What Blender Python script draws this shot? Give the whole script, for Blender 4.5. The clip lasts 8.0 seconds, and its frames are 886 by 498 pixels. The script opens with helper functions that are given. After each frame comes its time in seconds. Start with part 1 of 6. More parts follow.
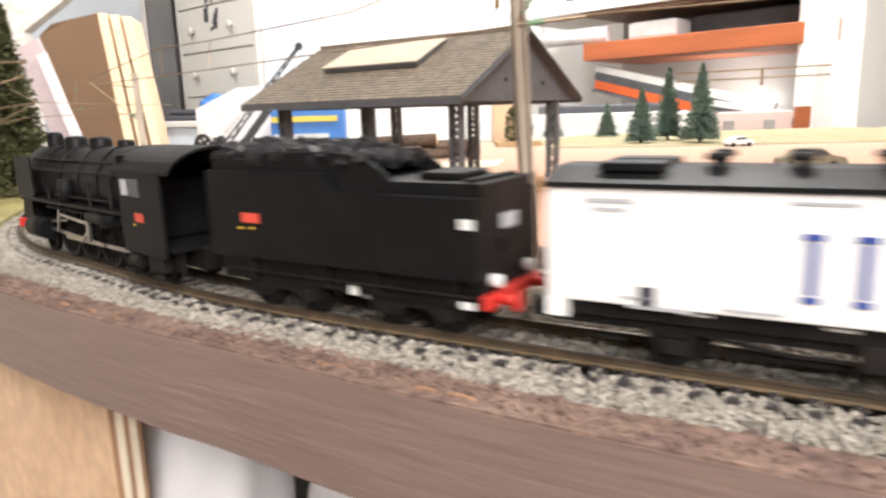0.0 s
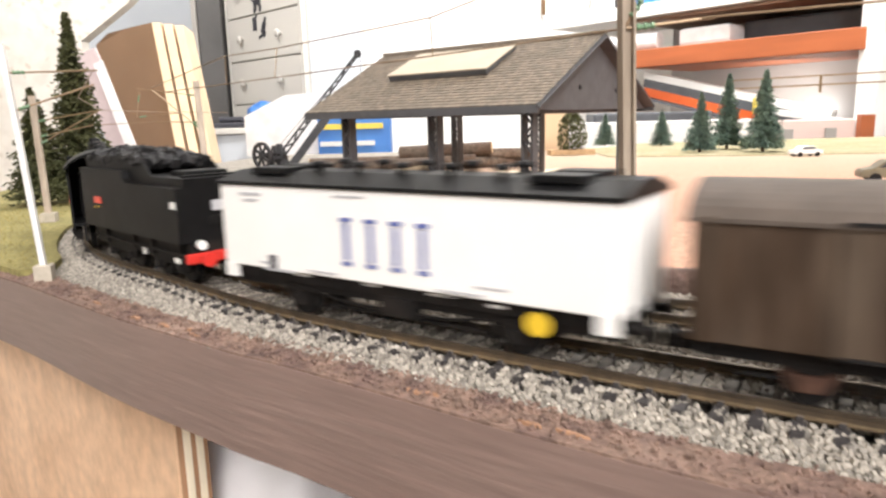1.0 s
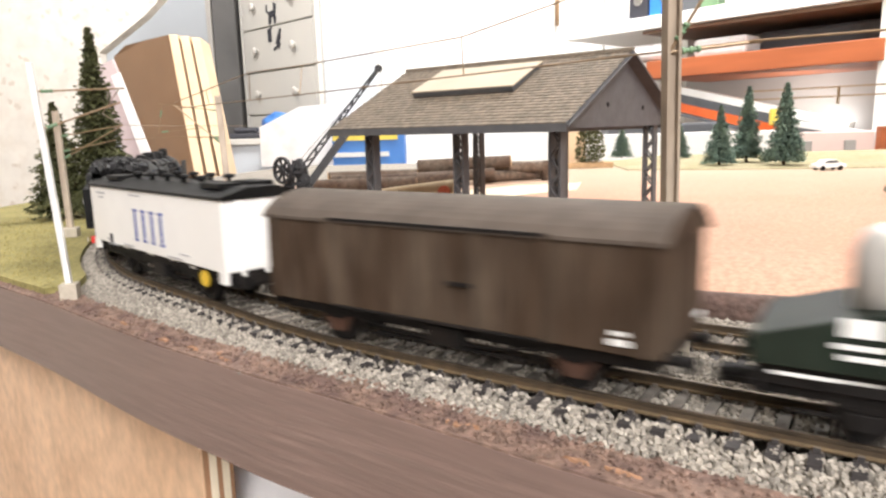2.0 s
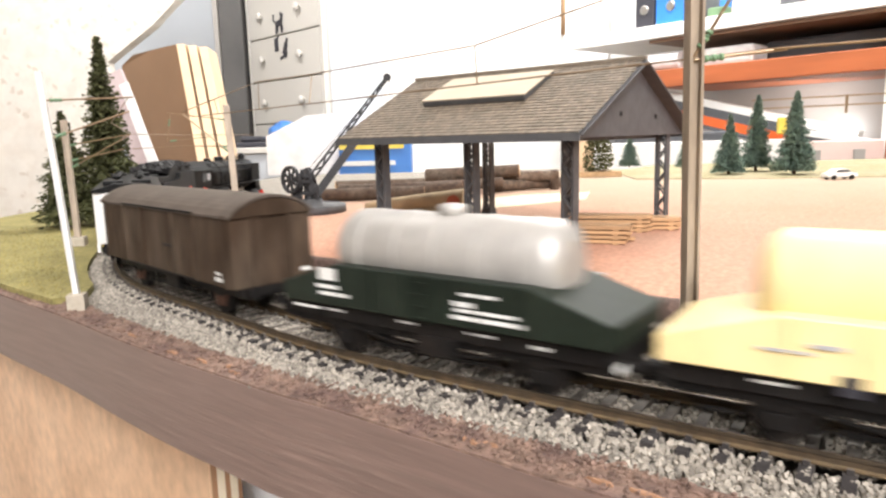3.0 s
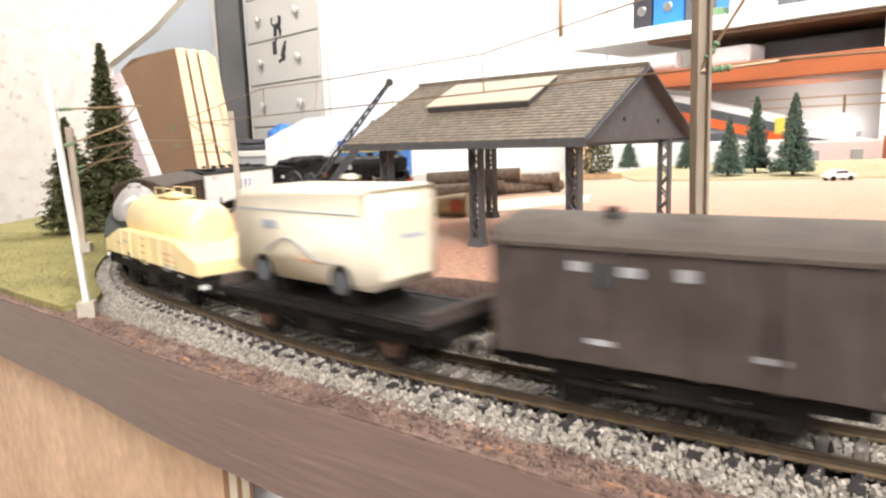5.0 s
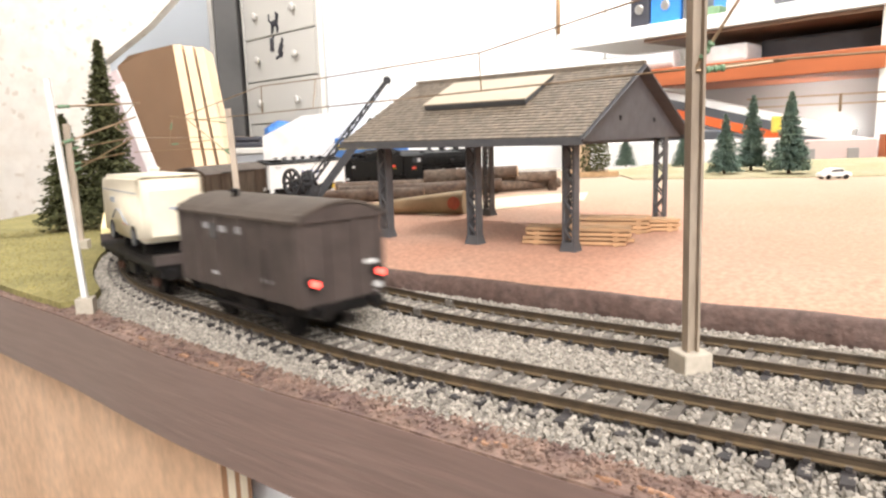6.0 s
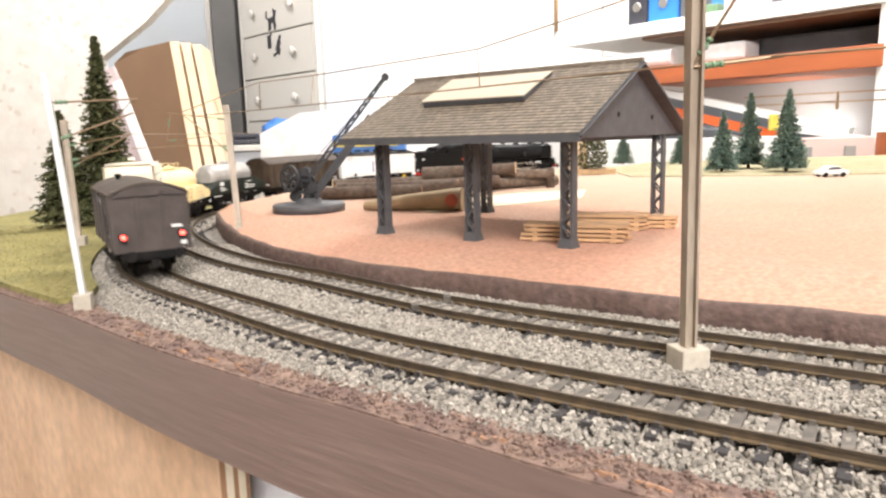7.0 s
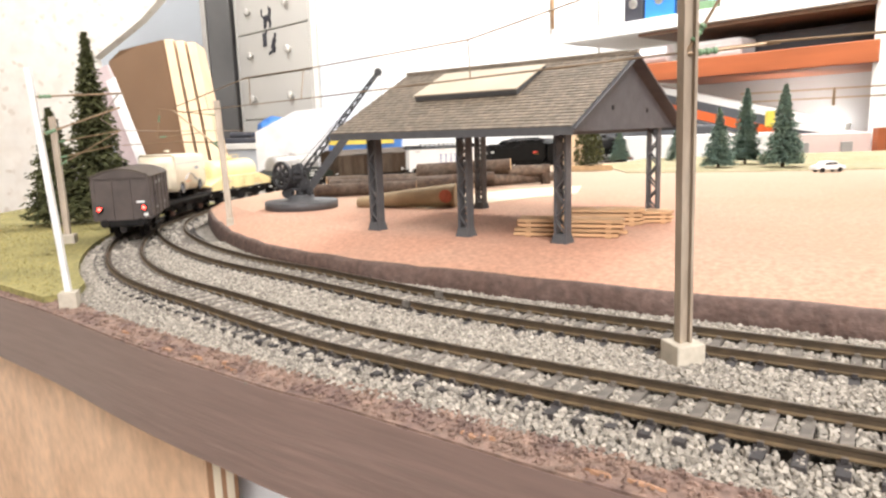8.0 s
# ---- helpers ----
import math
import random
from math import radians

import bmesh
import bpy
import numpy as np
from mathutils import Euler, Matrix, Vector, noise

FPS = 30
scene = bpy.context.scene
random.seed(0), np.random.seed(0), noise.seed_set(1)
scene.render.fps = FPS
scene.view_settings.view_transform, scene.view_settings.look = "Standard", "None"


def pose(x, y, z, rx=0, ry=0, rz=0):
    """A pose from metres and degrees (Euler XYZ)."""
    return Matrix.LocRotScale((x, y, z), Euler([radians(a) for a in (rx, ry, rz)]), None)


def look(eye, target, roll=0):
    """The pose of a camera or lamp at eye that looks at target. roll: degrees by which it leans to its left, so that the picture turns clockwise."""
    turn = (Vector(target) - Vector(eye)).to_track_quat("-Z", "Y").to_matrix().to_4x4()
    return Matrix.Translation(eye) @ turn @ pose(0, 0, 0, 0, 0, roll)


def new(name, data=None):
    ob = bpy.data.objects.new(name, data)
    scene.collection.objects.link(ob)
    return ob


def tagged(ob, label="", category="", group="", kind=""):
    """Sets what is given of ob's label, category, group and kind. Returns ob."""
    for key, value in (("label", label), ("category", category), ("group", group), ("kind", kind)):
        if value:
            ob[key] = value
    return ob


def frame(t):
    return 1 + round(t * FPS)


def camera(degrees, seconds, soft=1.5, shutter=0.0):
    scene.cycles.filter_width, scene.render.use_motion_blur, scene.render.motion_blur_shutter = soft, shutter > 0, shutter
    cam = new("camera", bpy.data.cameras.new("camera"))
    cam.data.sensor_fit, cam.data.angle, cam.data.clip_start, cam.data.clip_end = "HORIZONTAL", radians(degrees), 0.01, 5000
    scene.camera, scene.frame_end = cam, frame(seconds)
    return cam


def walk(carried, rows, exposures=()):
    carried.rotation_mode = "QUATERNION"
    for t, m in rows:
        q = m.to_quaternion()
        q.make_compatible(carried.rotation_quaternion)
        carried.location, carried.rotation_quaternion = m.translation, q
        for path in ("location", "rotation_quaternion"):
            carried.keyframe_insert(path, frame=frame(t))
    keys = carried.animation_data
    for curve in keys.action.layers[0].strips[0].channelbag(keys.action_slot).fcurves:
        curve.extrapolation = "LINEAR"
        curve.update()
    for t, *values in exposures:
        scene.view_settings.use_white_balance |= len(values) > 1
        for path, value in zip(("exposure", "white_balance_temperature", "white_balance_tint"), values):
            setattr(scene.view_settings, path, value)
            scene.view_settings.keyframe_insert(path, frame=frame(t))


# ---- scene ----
# A model railway at 1:87. Rail top is z = 0, the eye at the end of the clip stands over x = y = 0 and looks along +y.
cam = camera(66.0, 8.0, soft=2.4, shutter=0.95)
PATH = [
    (0, 0.0228, -0.0193, 0.0520, -11.48, -1.63, -3.78),
    (0.5, 0.0125, -0.0128, 0.0518, -11.14, -1.85, -1.62),
    (1, 0.0100, -0.0074, 0.0531, -10.81, -1.55, -0.53),
    (1.5, 0.0064, -0.0056, 0.0563, -10.40, -1.45, 0.04),
    (3, 0.0013, 0.0003, 0.0569, -9.28, -1.52, 0.80),
    (3.5, -0.0009, -0.0021, 0.0573, -9.01, -1.21, 0.84),
    (4, -0.0033, -0.0018, 0.0575, -8.98, -1.41, 0.84),
    (4.5, -0.0019, -0.0017, 0.0585, -9.04, -1.88, 0.76),
    (6, -0.0019, -0.0037, 0.0593, -9.40, -1.71, 0.41),
    (6.5, -0.0028, -0.0040, 0.0592, -9.39, -1.89, 0.31),
    (7, -0.0022, -0.0040, 0.0588, -9.59, -1.61, 0.20),
    (7.5, 0.0003, -0.0020, 0.0576, -9.62, -1.91, 0.10),
    (8, 0.0000, 0.0000, 0.0569, -9.73, -1.82, 0.00),
]
walk(cam, [(t, pose(x, y, z, 0, 0, yaw) @ pose(0, 0, 0, 90 + pitch) @ pose(0, 0, 0, 0, 0, roll)) for t, x, y, z, pitch, roll, yaw in PATH],
     exposures=[(0, 0.0, 6500, 10), (8, 0.0, 6500, 10)])

# ---- light: a ceiling lamp and added unseen fill lights in a closed attic room ----
world = bpy.data.worlds.new("world")
scene.world = world
world.use_nodes = True
world.node_tree.nodes["Background"].inputs[0].default_value = (0.9, 0.93, 1.0, 1)
world.node_tree.nodes["Background"].inputs[1].default_value = 0.10


def area_lamp(name, eye, target, w, h, watts, colour):
    lamp = bpy.data.lights.new(name, "AREA")
    lamp.shape, lamp.size, lamp.size_y, lamp.energy, lamp.color = "RECTANGLE", w, h, watts, colour
    ob = new(name, lamp)
    ob.matrix_world = look(eye, target)
    return ob


area_lamp("front_ceiling_light", (0.25, -0.75, 1.36), (0.0, 0.35, 0), 0.8, 0.8, 58, (1.0, 0.966, 0.962))
# low fill added to brighten the fascia, plywood and wagon sides
area_lamp("low_front_fill_light", (0.25, -1.20, 0.72), (-0.15, 0.5, 0), 0.5, 0.5, 22, (1.0, 0.968, 0.965))
# fill added to brighten the papered wall and the chest front
area_lamp("corner_fill_light", (-0.80, 1.42, 1.36), (-0.60, 2.2, 0.3), 0.6, 0.6, 27, (1.0, 0.975, 0.965))
# small fill added for the bright patch on the shelf's back panel
area_lamp("shelf_fill_light", (0.835, 1.637, 0.046), (0.902, 1.797, 0.13), 0.05, 0.012, 0.9, (1.0, 0.985, 0.965))
# fill added to blow out the white doors and lift the shelves
area_lamp("rear_fill_light", (0.55, 1.32, 1.36), (0.68, 1.8, 0), 0.5, 0.5, 66, (1.0, 0.985, 0.965))


# ---- materials ----
def mat(name, col, rough=0.7, metal=0.0, vary=0.15, scale=120.0, bump=0.0, bscale=600.0, col2=None, mix=0.5, mscale=30.0, spec=0.5, island=0.0, rand=0.0, stretch=(1, 1, 1), alpha=1.0):
    """Base colour with fine grain, larger blotches towards col2, and fine relief."""
    m = bpy.data.materials.new(name)
    m.use_nodes = True
    nt = m.node_tree
    n, l = nt.nodes, nt.links
    b = n["Principled BSDF"]
    tc, mp = n.new("ShaderNodeTexCoord"), n.new("ShaderNodeMapping")
    l.new(tc.outputs["Object"], mp.inputs[0])
    mp.inputs["Scale"].default_value = stretch
    n1, n2 = n.new("ShaderNodeTexNoise"), n.new("ShaderNodeTexNoise")
    n1.inputs["Scale"].default_value, n1.inputs["Detail"].default_value = scale, 6
    n2.inputs["Scale"].default_value, n2.inputs["Detail"].default_value = mscale, 4
    l.new(mp.outputs[0], n1.inputs["Vector"])
    l.new(mp.outputs[0], n2.inputs["Vector"])
    ramp = n.new("ShaderNodeMapRange")
    ramp.inputs["From Min"].default_value, ramp.inputs["From Max"].default_value = 0.42, 0.66
    ramp.inputs["To Max"].default_value = mix
    l.new(n2.outputs["Fac"], ramp.inputs["Value"])
    mx = n.new("ShaderNodeMix")
    mx.data_type = "RGBA"
    c2 = col2 or tuple(c * 0.72 for c in col)
    mx.inputs["A"].default_value, mx.inputs["B"].default_value = (*col, 1), (*c2, 1)
    l.new(ramp.outputs[0], mx.inputs["Factor"])
    hsv = n.new("ShaderNodeHueSaturation")
    val = n.new("ShaderNodeMapRange")
    val.inputs["From Min"].default_value, val.inputs["From Max"].default_value = 0.3, 0.7
    val.inputs["To Min"].default_value, val.inputs["To Max"].default_value = 1 - vary, 1 + vary
    l.new(n1.outputs["Fac"], val.inputs["Value"])
    last = val.outputs[0]
    if island or rand:
        src = n.new("ShaderNodeNewGeometry") if island else n.new("ShaderNodeObjectInfo")
        out = src.outputs["Random Per Island"] if island else src.outputs["Random"]
        amount = island or rand
        mr, mul = n.new("ShaderNodeMapRange"), n.new("ShaderNodeMath")
        mr.inputs["To Min"].default_value, mr.inputs["To Max"].default_value = 1 - amount, 1 + amount
        l.new(out, mr.inputs["Value"])
        mul.operation = "MULTIPLY"
        l.new(mr.outputs[0], mul.inputs[0])
        l.new(last, mul.inputs[1])
        last = mul.outputs[0]
    l.new(last, hsv.inputs["Value"])
    l.new(mx.outputs["Result"], hsv.inputs["Color"])
    l.new(hsv.outputs[0], b.inputs["Base Color"])
    rr = n.new("ShaderNodeMapRange")
    rr.inputs["To Min"].default_value, rr.inputs["To Max"].default_value = max(0.03, rough - 0.08), min(1, rough + 0.08)
    l.new(n2.outputs["Fac"], rr.inputs["Value"])
    l.new(rr.outputs[0], b.inputs["Roughness"])
    b.inputs["Metallic"].default_value = metal
    b.inputs["Specular IOR Level"].default_value = spec
    if bump:
        bn, bp = n.new("ShaderNodeTexNoise"), n.new("ShaderNodeBump")
        bn.inputs["Scale"].default_value, bn.inputs["Detail"].default_value = bscale, 4
        l.new(mp.outputs[0], bn.inputs["Vector"])
        l.new(bn.outputs["Fac"], bp.inputs["Height"])
        bp.inputs["Distance"].default_value, bp.inputs["Strength"].default_value = bump, 0.8
        l.new(bp.outputs[0], b.inputs["Normal"])
    return m


def two_grounds(m, sand, y0, y1):
    """Mixes a ground towards sand colour between two depths, with a ragged border."""
    n, l = m.node_tree.nodes, m.node_tree.links
    b = n["Principled BSDF"]
    old = b.inputs["Base Color"].links[0].from_socket
    tc, sx, nz = n.new("ShaderNodeTexCoord"), n.new("ShaderNodeSeparateXYZ"), n.new("ShaderNodeTexNoise")
    nz.inputs["Scale"].default_value, nz.inputs["Detail"].default_value = 16, 6
    l.new(tc.outputs["Object"], sx.inputs[0])
    l.new(tc.outputs["Object"], nz.inputs["Vector"])
    ma, mr, mx = n.new("ShaderNodeMath"), n.new("ShaderNodeMapRange"), n.new("ShaderNodeMix")
    ma.operation = "MULTIPLY_ADD"
    ma.inputs[1].default_value = 0.16
    l.new(nz.outputs["Fac"], ma.inputs[0])
    l.new(sx.outputs["Y"], ma.inputs[2])
    mr.inputs["From Min"].default_value, mr.inputs["From Max"].default_value = y0 + 0.08, y1 + 0.08
    l.new(ma.outputs[0], mr.inputs["Value"])
    mx.data_type = "RGBA"
    l.new(mr.outputs[0], mx.inputs["Factor"])
    l.new(old, mx.inputs["A"])
    mx.inputs["B"].default_value = (*sand, 1)
    l.new(mx.outputs["Result"], b.inputs["Base Color"])
    return m


def specks(m, scale, size, shade):
    """Small darker spots with soft rims, scattered over a papered wall."""
    n, l = m.node_tree.nodes, m.node_tree.links
    b = n["Principled BSDF"]
    old = b.inputs["Base Color"].links[0].from_socket
    tc, nz, vo, mr, mx = (n.new(k) for k in ("ShaderNodeTexCoord", "ShaderNodeTexNoise", "ShaderNodeTexVoronoi", "ShaderNodeMapRange", "ShaderNodeMix"))
    nz.inputs["Scale"].default_value = scale * 1.5
    warp = n.new("ShaderNodeVectorMath")
    warp.operation = "MULTIPLY_ADD"
    warp.inputs[1].default_value = (0.03, 0.03, 0.03)
    l.new(tc.outputs["Object"], nz.inputs["Vector"])
    l.new(nz.outputs["Color"], warp.inputs[0])
    l.new(tc.outputs["Object"], warp.inputs[2])
    l.new(warp.outputs[0], vo.inputs["Vector"])
    vo.inputs["Scale"].default_value = scale
    mr.inputs["From Min"].default_value, mr.inputs["From Max"].default_value = size * 0.5, size
    mr.inputs["To Min"].default_value, mr.inputs["To Max"].default_value = 1, 0
    l.new(vo.outputs["Distance"], mr.inputs["Value"])
    mx.data_type = "RGBA"
    l.new(mr.outputs[0], mx.inputs["Factor"])
    l.new(old, mx.inputs["A"])
    mx.inputs["B"].default_value = (*shade, 1)
    l.new(mx.outputs["Result"], b.inputs["Base Color"])
    return m


def glow(name, col, power):
    m = mat(name, col, 0.3, vary=0.05)
    b = m.node_tree.nodes["Principled BSDF"]
    b.inputs["Emission Color"].default_value, b.inputs["Emission Strength"].default_value = (*col, 1), power
    return m


M = {
    "rail": mat("rusty_rail_web", (0.060, 0.041, 0.023), 0.7, 0.1, 0.25, 300, col2=(0.11, 0.07, 0.035), mscale=60),
    "railfoot": mat("rusty_rail_foot", (0.105, 0.072, 0.036), 0.75, 0.05, 0.25, 300, col2=(0.12, 0.08, 0.04), mscale=60),
    "railtop": mat("rail_head", (0.125, 0.096, 0.066), 0.38, 0.8, 0.2, 300, col2=(0.12, 0.09, 0.06), mscale=70),
    "railside": mat("browned_rail_head", (0.052, 0.038, 0.024), 0.6, 0.2, 0.25, 300, col2=(0.09, 0.062, 0.035), mscale=80),
    # dark colour on the sleeper ends paints the shaded gaps in the ballast
    "sleepershade": mat("gap_shade_sleeper_end", (0.036, 0.031, 0.030), 0.8, 0, 0.25, 400, col2=(0.04, 0.034, 0.03)),
    "sleeper": mat("sleeper_plastic", (0.115, 0.098, 0.082), 0.8, 0, 0.25, 400, 0.0003, 900, col2=(0.19, 0.17, 0.145), rand=0.2),
    "ballast": mat("ballast_stone", (0.305, 0.275, 0.232), 0.85, 0, 0.2, 900, 0.0002, 2500, col2=(0.27, 0.245, 0.205), mscale=200, island=0.42),
    "ballastbed": mat("ballast_bed", (0.27, 0.245, 0.21), 0.9, 0, 0.45, 700, 0.0012, 900, col2=(0.17, 0.15, 0.13), mscale=250),
    "fascia": mat("brown_fascia_paint", (0.20, 0.138, 0.116), 0.40, 0, 0.12, 60, 0.0002, 90, col2=(0.205, 0.145, 0.122), mscale=9, stretch=(0.6, 0.6, 8)),
    "edge": mat("raw_board_edge", (0.22, 0.145, 0.110), 0.85, 0, 0.35, 350, 0.0015, 500, col2=(0.15, 0.095, 0.078), mix=1.0, mscale=110),
    "ply": mat("plywood_face", (0.70, 0.48, 0.31), 0.5, 0, 0.14, 160, 0.0001, 300, col2=(0.58, 0.38, 0.235), mix=0.75, mscale=30, stretch=(1.2, 1.2, 0.9)),
    "plylight": mat("plywood_pale_ply", (0.82, 0.72, 0.55), 0.7, 0, 0.12, 80),
    "plydark": mat("plywood_dark_ply", (0.36, 0.20, 0.11), 0.8, 0, 0.15, 80),
    "platform": mat("terracotta_ground", (0.49, 0.262, 0.175), 0.9, 0, 0.20, 500, 0.0004, 900, col2=(0.46, 0.285, 0.20), mix=0.8, mscale=14),
    "platedge": mat("dark_platform_edge", (0.105, 0.064, 0.050), 0.75, 0, 0.35, 320, 0.0010, 420, col2=(0.125, 0.082, 0.067), mix=0.8, mscale=70),
    "palepath": mat("pale_plaster_path", (0.72, 0.62, 0.46), 0.9, 0, 0.08, 200, 0.0002, 400),
    "grass": mat("static_grass_base", (0.27, 0.235, 0.085), 0.95, 0, 0.3, 400, 0.001, 700, col2=(0.19, 0.17, 0.06), mix=0.9, mscale=30),
    "verge": mat("dry_verge", (0.30, 0.265, 0.145), 0.95, 0, 0.3, 300, 0.001, 500, col2=(0.36, 0.31, 0.20), mix=0.9, mscale=25),
    "glue": mat("amber_glue_smear", (0.34, 0.19, 0.11), 0.6, 0, 0.3, 300, 0.0008, 400, col2=(0.26, 0.14, 0.08), mscale=120),
    "olivecar": mat("dull_olive_paint", (0.15, 0.125, 0.075), 0.6, 0, 0.2, 200),
    "blade": mat("grass_blade", (0.31, 0.26, 0.09), 0.9, 0, 0.2, 400, island=0.35),
    "roof": mat("shed_roof_tile", (0.205, 0.165, 0.122), 0.75, 0, 0.18, 300, 0.0001, 900, col2=(0.165, 0.14, 0.108), mscale=40, island=0.22),
    "shedgrey": mat("dark_grey_plastic", (0.070, 0.070, 0.074), 0.55, 0, 0.15, 200, 0.0001, 500, col2=(0.085, 0.083, 0.082), mscale=60),
    "iron": mat("dark_crane_iron", (0.032, 0.032, 0.034), 0.55, 0, 0.2, 200, 0.0001, 500, col2=(0.055, 0.054, 0.053), mscale=60, spec=0.3),
    "skylight": mat("cream_skylight_sheet", (0.52, 0.44, 0.33), 0.4, 0, 0.05, 100),
    "woodlog": mat("log_bark", (0.088, 0.054, 0.035), 0.9, 0, 0.4, 250, 0.0008, 500, col2=(0.13, 0.098, 0.072), mix=0.9, mscale=60, rand=0.25),
    "logend": mat("cut_log_end", (0.52, 0.34, 0.18), 0.85, 0, 0.15, 300),
    "plank": mat("sawn_plank", (0.50, 0.31, 0.165), 0.8, 0, 0.15, 120, 0.0001, 300, col2=(0.38, 0.22, 0.11), mscale=60, rand=0.15),
    "balsa": mat("balsa_block", (0.44, 0.335, 0.205), 0.75, 0, 0.15, 120, col2=(0.37, 0.275, 0.16), mscale=20),
    "redmark": mat("red_stamp", (0.55, 0.16, 0.10), 0.8, 0, 0.15, 300),
    "black": mat("matt_black_paint", (0.0045, 0.0045, 0.0048), 0.5, 0, 0.3, 200, col2=(0.009, 0.0085, 0.008), mscale=60, spec=0.18),
    "softblack": mat("black_underframe", (0.008, 0.0073, 0.007), 0.65, 0, 0.35, 200, col2=(0.020, 0.015, 0.012), mscale=90, spec=0.2),
    "coal": mat("loose_coal", (0.012, 0.0115, 0.012), 0.55, 0, 0.4, 400, island=0.5, spec=0.3),
    "red": mat("buffer_beam_red", (0.62, 0.035, 0.025), 0.45, 0, 0.1, 200),
    "plate": mat("red_number_plate", (0.60, 0.07, 0.04), 0.5, 0, 0.1, 200),
    "steel": mat("bright_steel", (0.45, 0.43, 0.40), 0.3, 0.9, 0.2, 300),
    "white": mat("white_wagon_paint", (0.80, 0.79, 0.76), 0.42, 0, 0.03, 80, col2=(0.74, 0.72, 0.68), mscale=40),
    "blue": mat("blue_lettering", (0.035, 0.07, 0.30), 0.5, 0, 0.05, 80),
    "letter": mat("white_lettering", (0.75, 0.75, 0.72), 0.5, 0, 0.05, 80),
    "greylet": mat("grey_lettering", (0.42, 0.42, 0.43), 0.6, 0, 0.05, 80),
    "yellowbox": mat("yellow_axle_box", (0.75, 0.50, 0.03), 0.5, 0, 0.1, 200),
    "brownwagon": mat("weathered_brown_planks", (0.048, 0.031, 0.020), 0.7, 0, 0.35, 150, 0.0001, 400, col2=(0.085, 0.064, 0.046), mix=0.9, mscale=45, stretch=(2.5, 1, 0.4), spec=0.12),
    "brownroof": mat("dusty_brown_roof", (0.085, 0.068, 0.055), 0.7, 0, 0.18, 150, col2=(0.12, 0.10, 0.083), mscale=25, spec=0.2),
    "rust": mat("rusty_axle_guard", (0.075, 0.034, 0.020), 0.8, 0, 0.3, 300),
    "green": mat("dark_green_wagon_paint", (0.0095, 0.0150, 0.0100), 0.5, 0, 0.25, 150, col2=(0.018, 0.025, 0.017), mscale=50, spec=0.25),
    "silver": mat("silver_tank_paint", (0.40, 0.385, 0.36), 0.42, 0.3, 0.1, 150, col2=(0.32, 0.30, 0.275), mscale=40),
    "yellow": mat("yellow_wagon_paint", (0.86, 0.70, 0.37), 0.38, 0, 0.06, 150, col2=(0.82, 0.64, 0.31), mscale=40),
    "cream": mat("cream_van_paint", (0.80, 0.73, 0.57), 0.38, 0, 0.06, 150, col2=(0.72, 0.63, 0.45), mscale=40),
    "vanmark": mat("faded_blue_marking", (0.38, 0.42, 0.47), 0.5, 0, 0.2, 150),
    "vanmark2": mat("faded_orange_marking", (0.72, 0.40, 0.22), 0.5, 0, 0.2, 150),
    "glass": mat("dark_window_glass", (0.05, 0.055, 0.06), 0.1, 0, 0.05, 50),
    "lastvan": mat("dark_brown_brake_van", (0.060, 0.045, 0.039), 0.6, 0, 0.22, 150, 0.0001, 400, col2=(0.088, 0.069, 0.060), mscale=50),
    # glow for the lens of the lamp added on the shelf
    "fillglow": glow("added_lens_glow", (1.0, 0.98, 0.95), 2.5),
    "tail": glow("red_tail_lamp_lens", (1.0, 0.07, 0.05), 9),
    "mast": mat("weathered_mast_steel", (0.40, 0.33, 0.255), 0.55, 0.1, 0.2, 200, col2=(0.26, 0.20, 0.145), mscale=80, stretch=(1, 1, 0.3)),
    "whitemast": mat("white_mast_paint", (0.74, 0.73, 0.70), 0.45, 0, 0.08, 150),
    "concrete": mat("cast_concrete_foot", (0.46, 0.41, 0.33), 0.85, 0, 0.12, 300, 0.0002, 600),
    "wire": mat("brass_wire", (0.30, 0.21, 0.13), 0.4, 0.5, 0.1, 200),
    "insul": mat("green_insulator", (0.15, 0.25, 0.14), 0.35, 0, 0.1, 200),
    "needle": mat("fir_needle", (0.092, 0.098, 0.038), 0.85, 0, 0.35, 300, col2=(0.12, 0.118, 0.045), mscale=60, island=0.4),
    "needleblue": mat("blue_fir_needle", (0.16, 0.235, 0.19), 0.85, 0, 0.35, 300, col2=(0.22, 0.275, 0.18), mscale=60, island=0.4),
    "bark": mat("tree_bark", (0.09, 0.055, 0.03), 0.9, 0, 0.3, 300),
    "wallpaper": mat("cream_wallpaper", (0.76, 0.725, 0.66), 0.85, 0, 0.05, 20, 0.0008, 60, col2=(0.66, 0.60, 0.52), mix=0.5, mscale=34),
    "paleblue": mat("pale_blue_wall", (0.58, 0.62, 0.66), 0.7, 0, 0.03, 8, 0.0003, 50, col2=(0.54, 0.57, 0.60), mscale=2),
    "offwhite": mat("white_room_paint", (0.80, 0.79, 0.76), 0.7, 0, 0.02, 6, 0.0003, 40, col2=(0.77, 0.75, 0.71), mscale=2),
    "furnwhite": mat("white_furniture_lacquer", (0.62, 0.60, 0.555), 0.45, 0, 0.03, 6, col2=(0.58, 0.55, 0.50), mscale=3),
    "darkgap": mat("dark_grey_cabinet", (0.075, 0.072, 0.07), 0.55, 0, 0.1, 10, col2=(0.12, 0.115, 0.11), mscale=4),
    "cardboard": mat("brown_fibre_board", (0.22, 0.125, 0.065), 0.33, 0, 0.06, 10, col2=(0.25, 0.15, 0.085), mscale=5, spec=0.45),
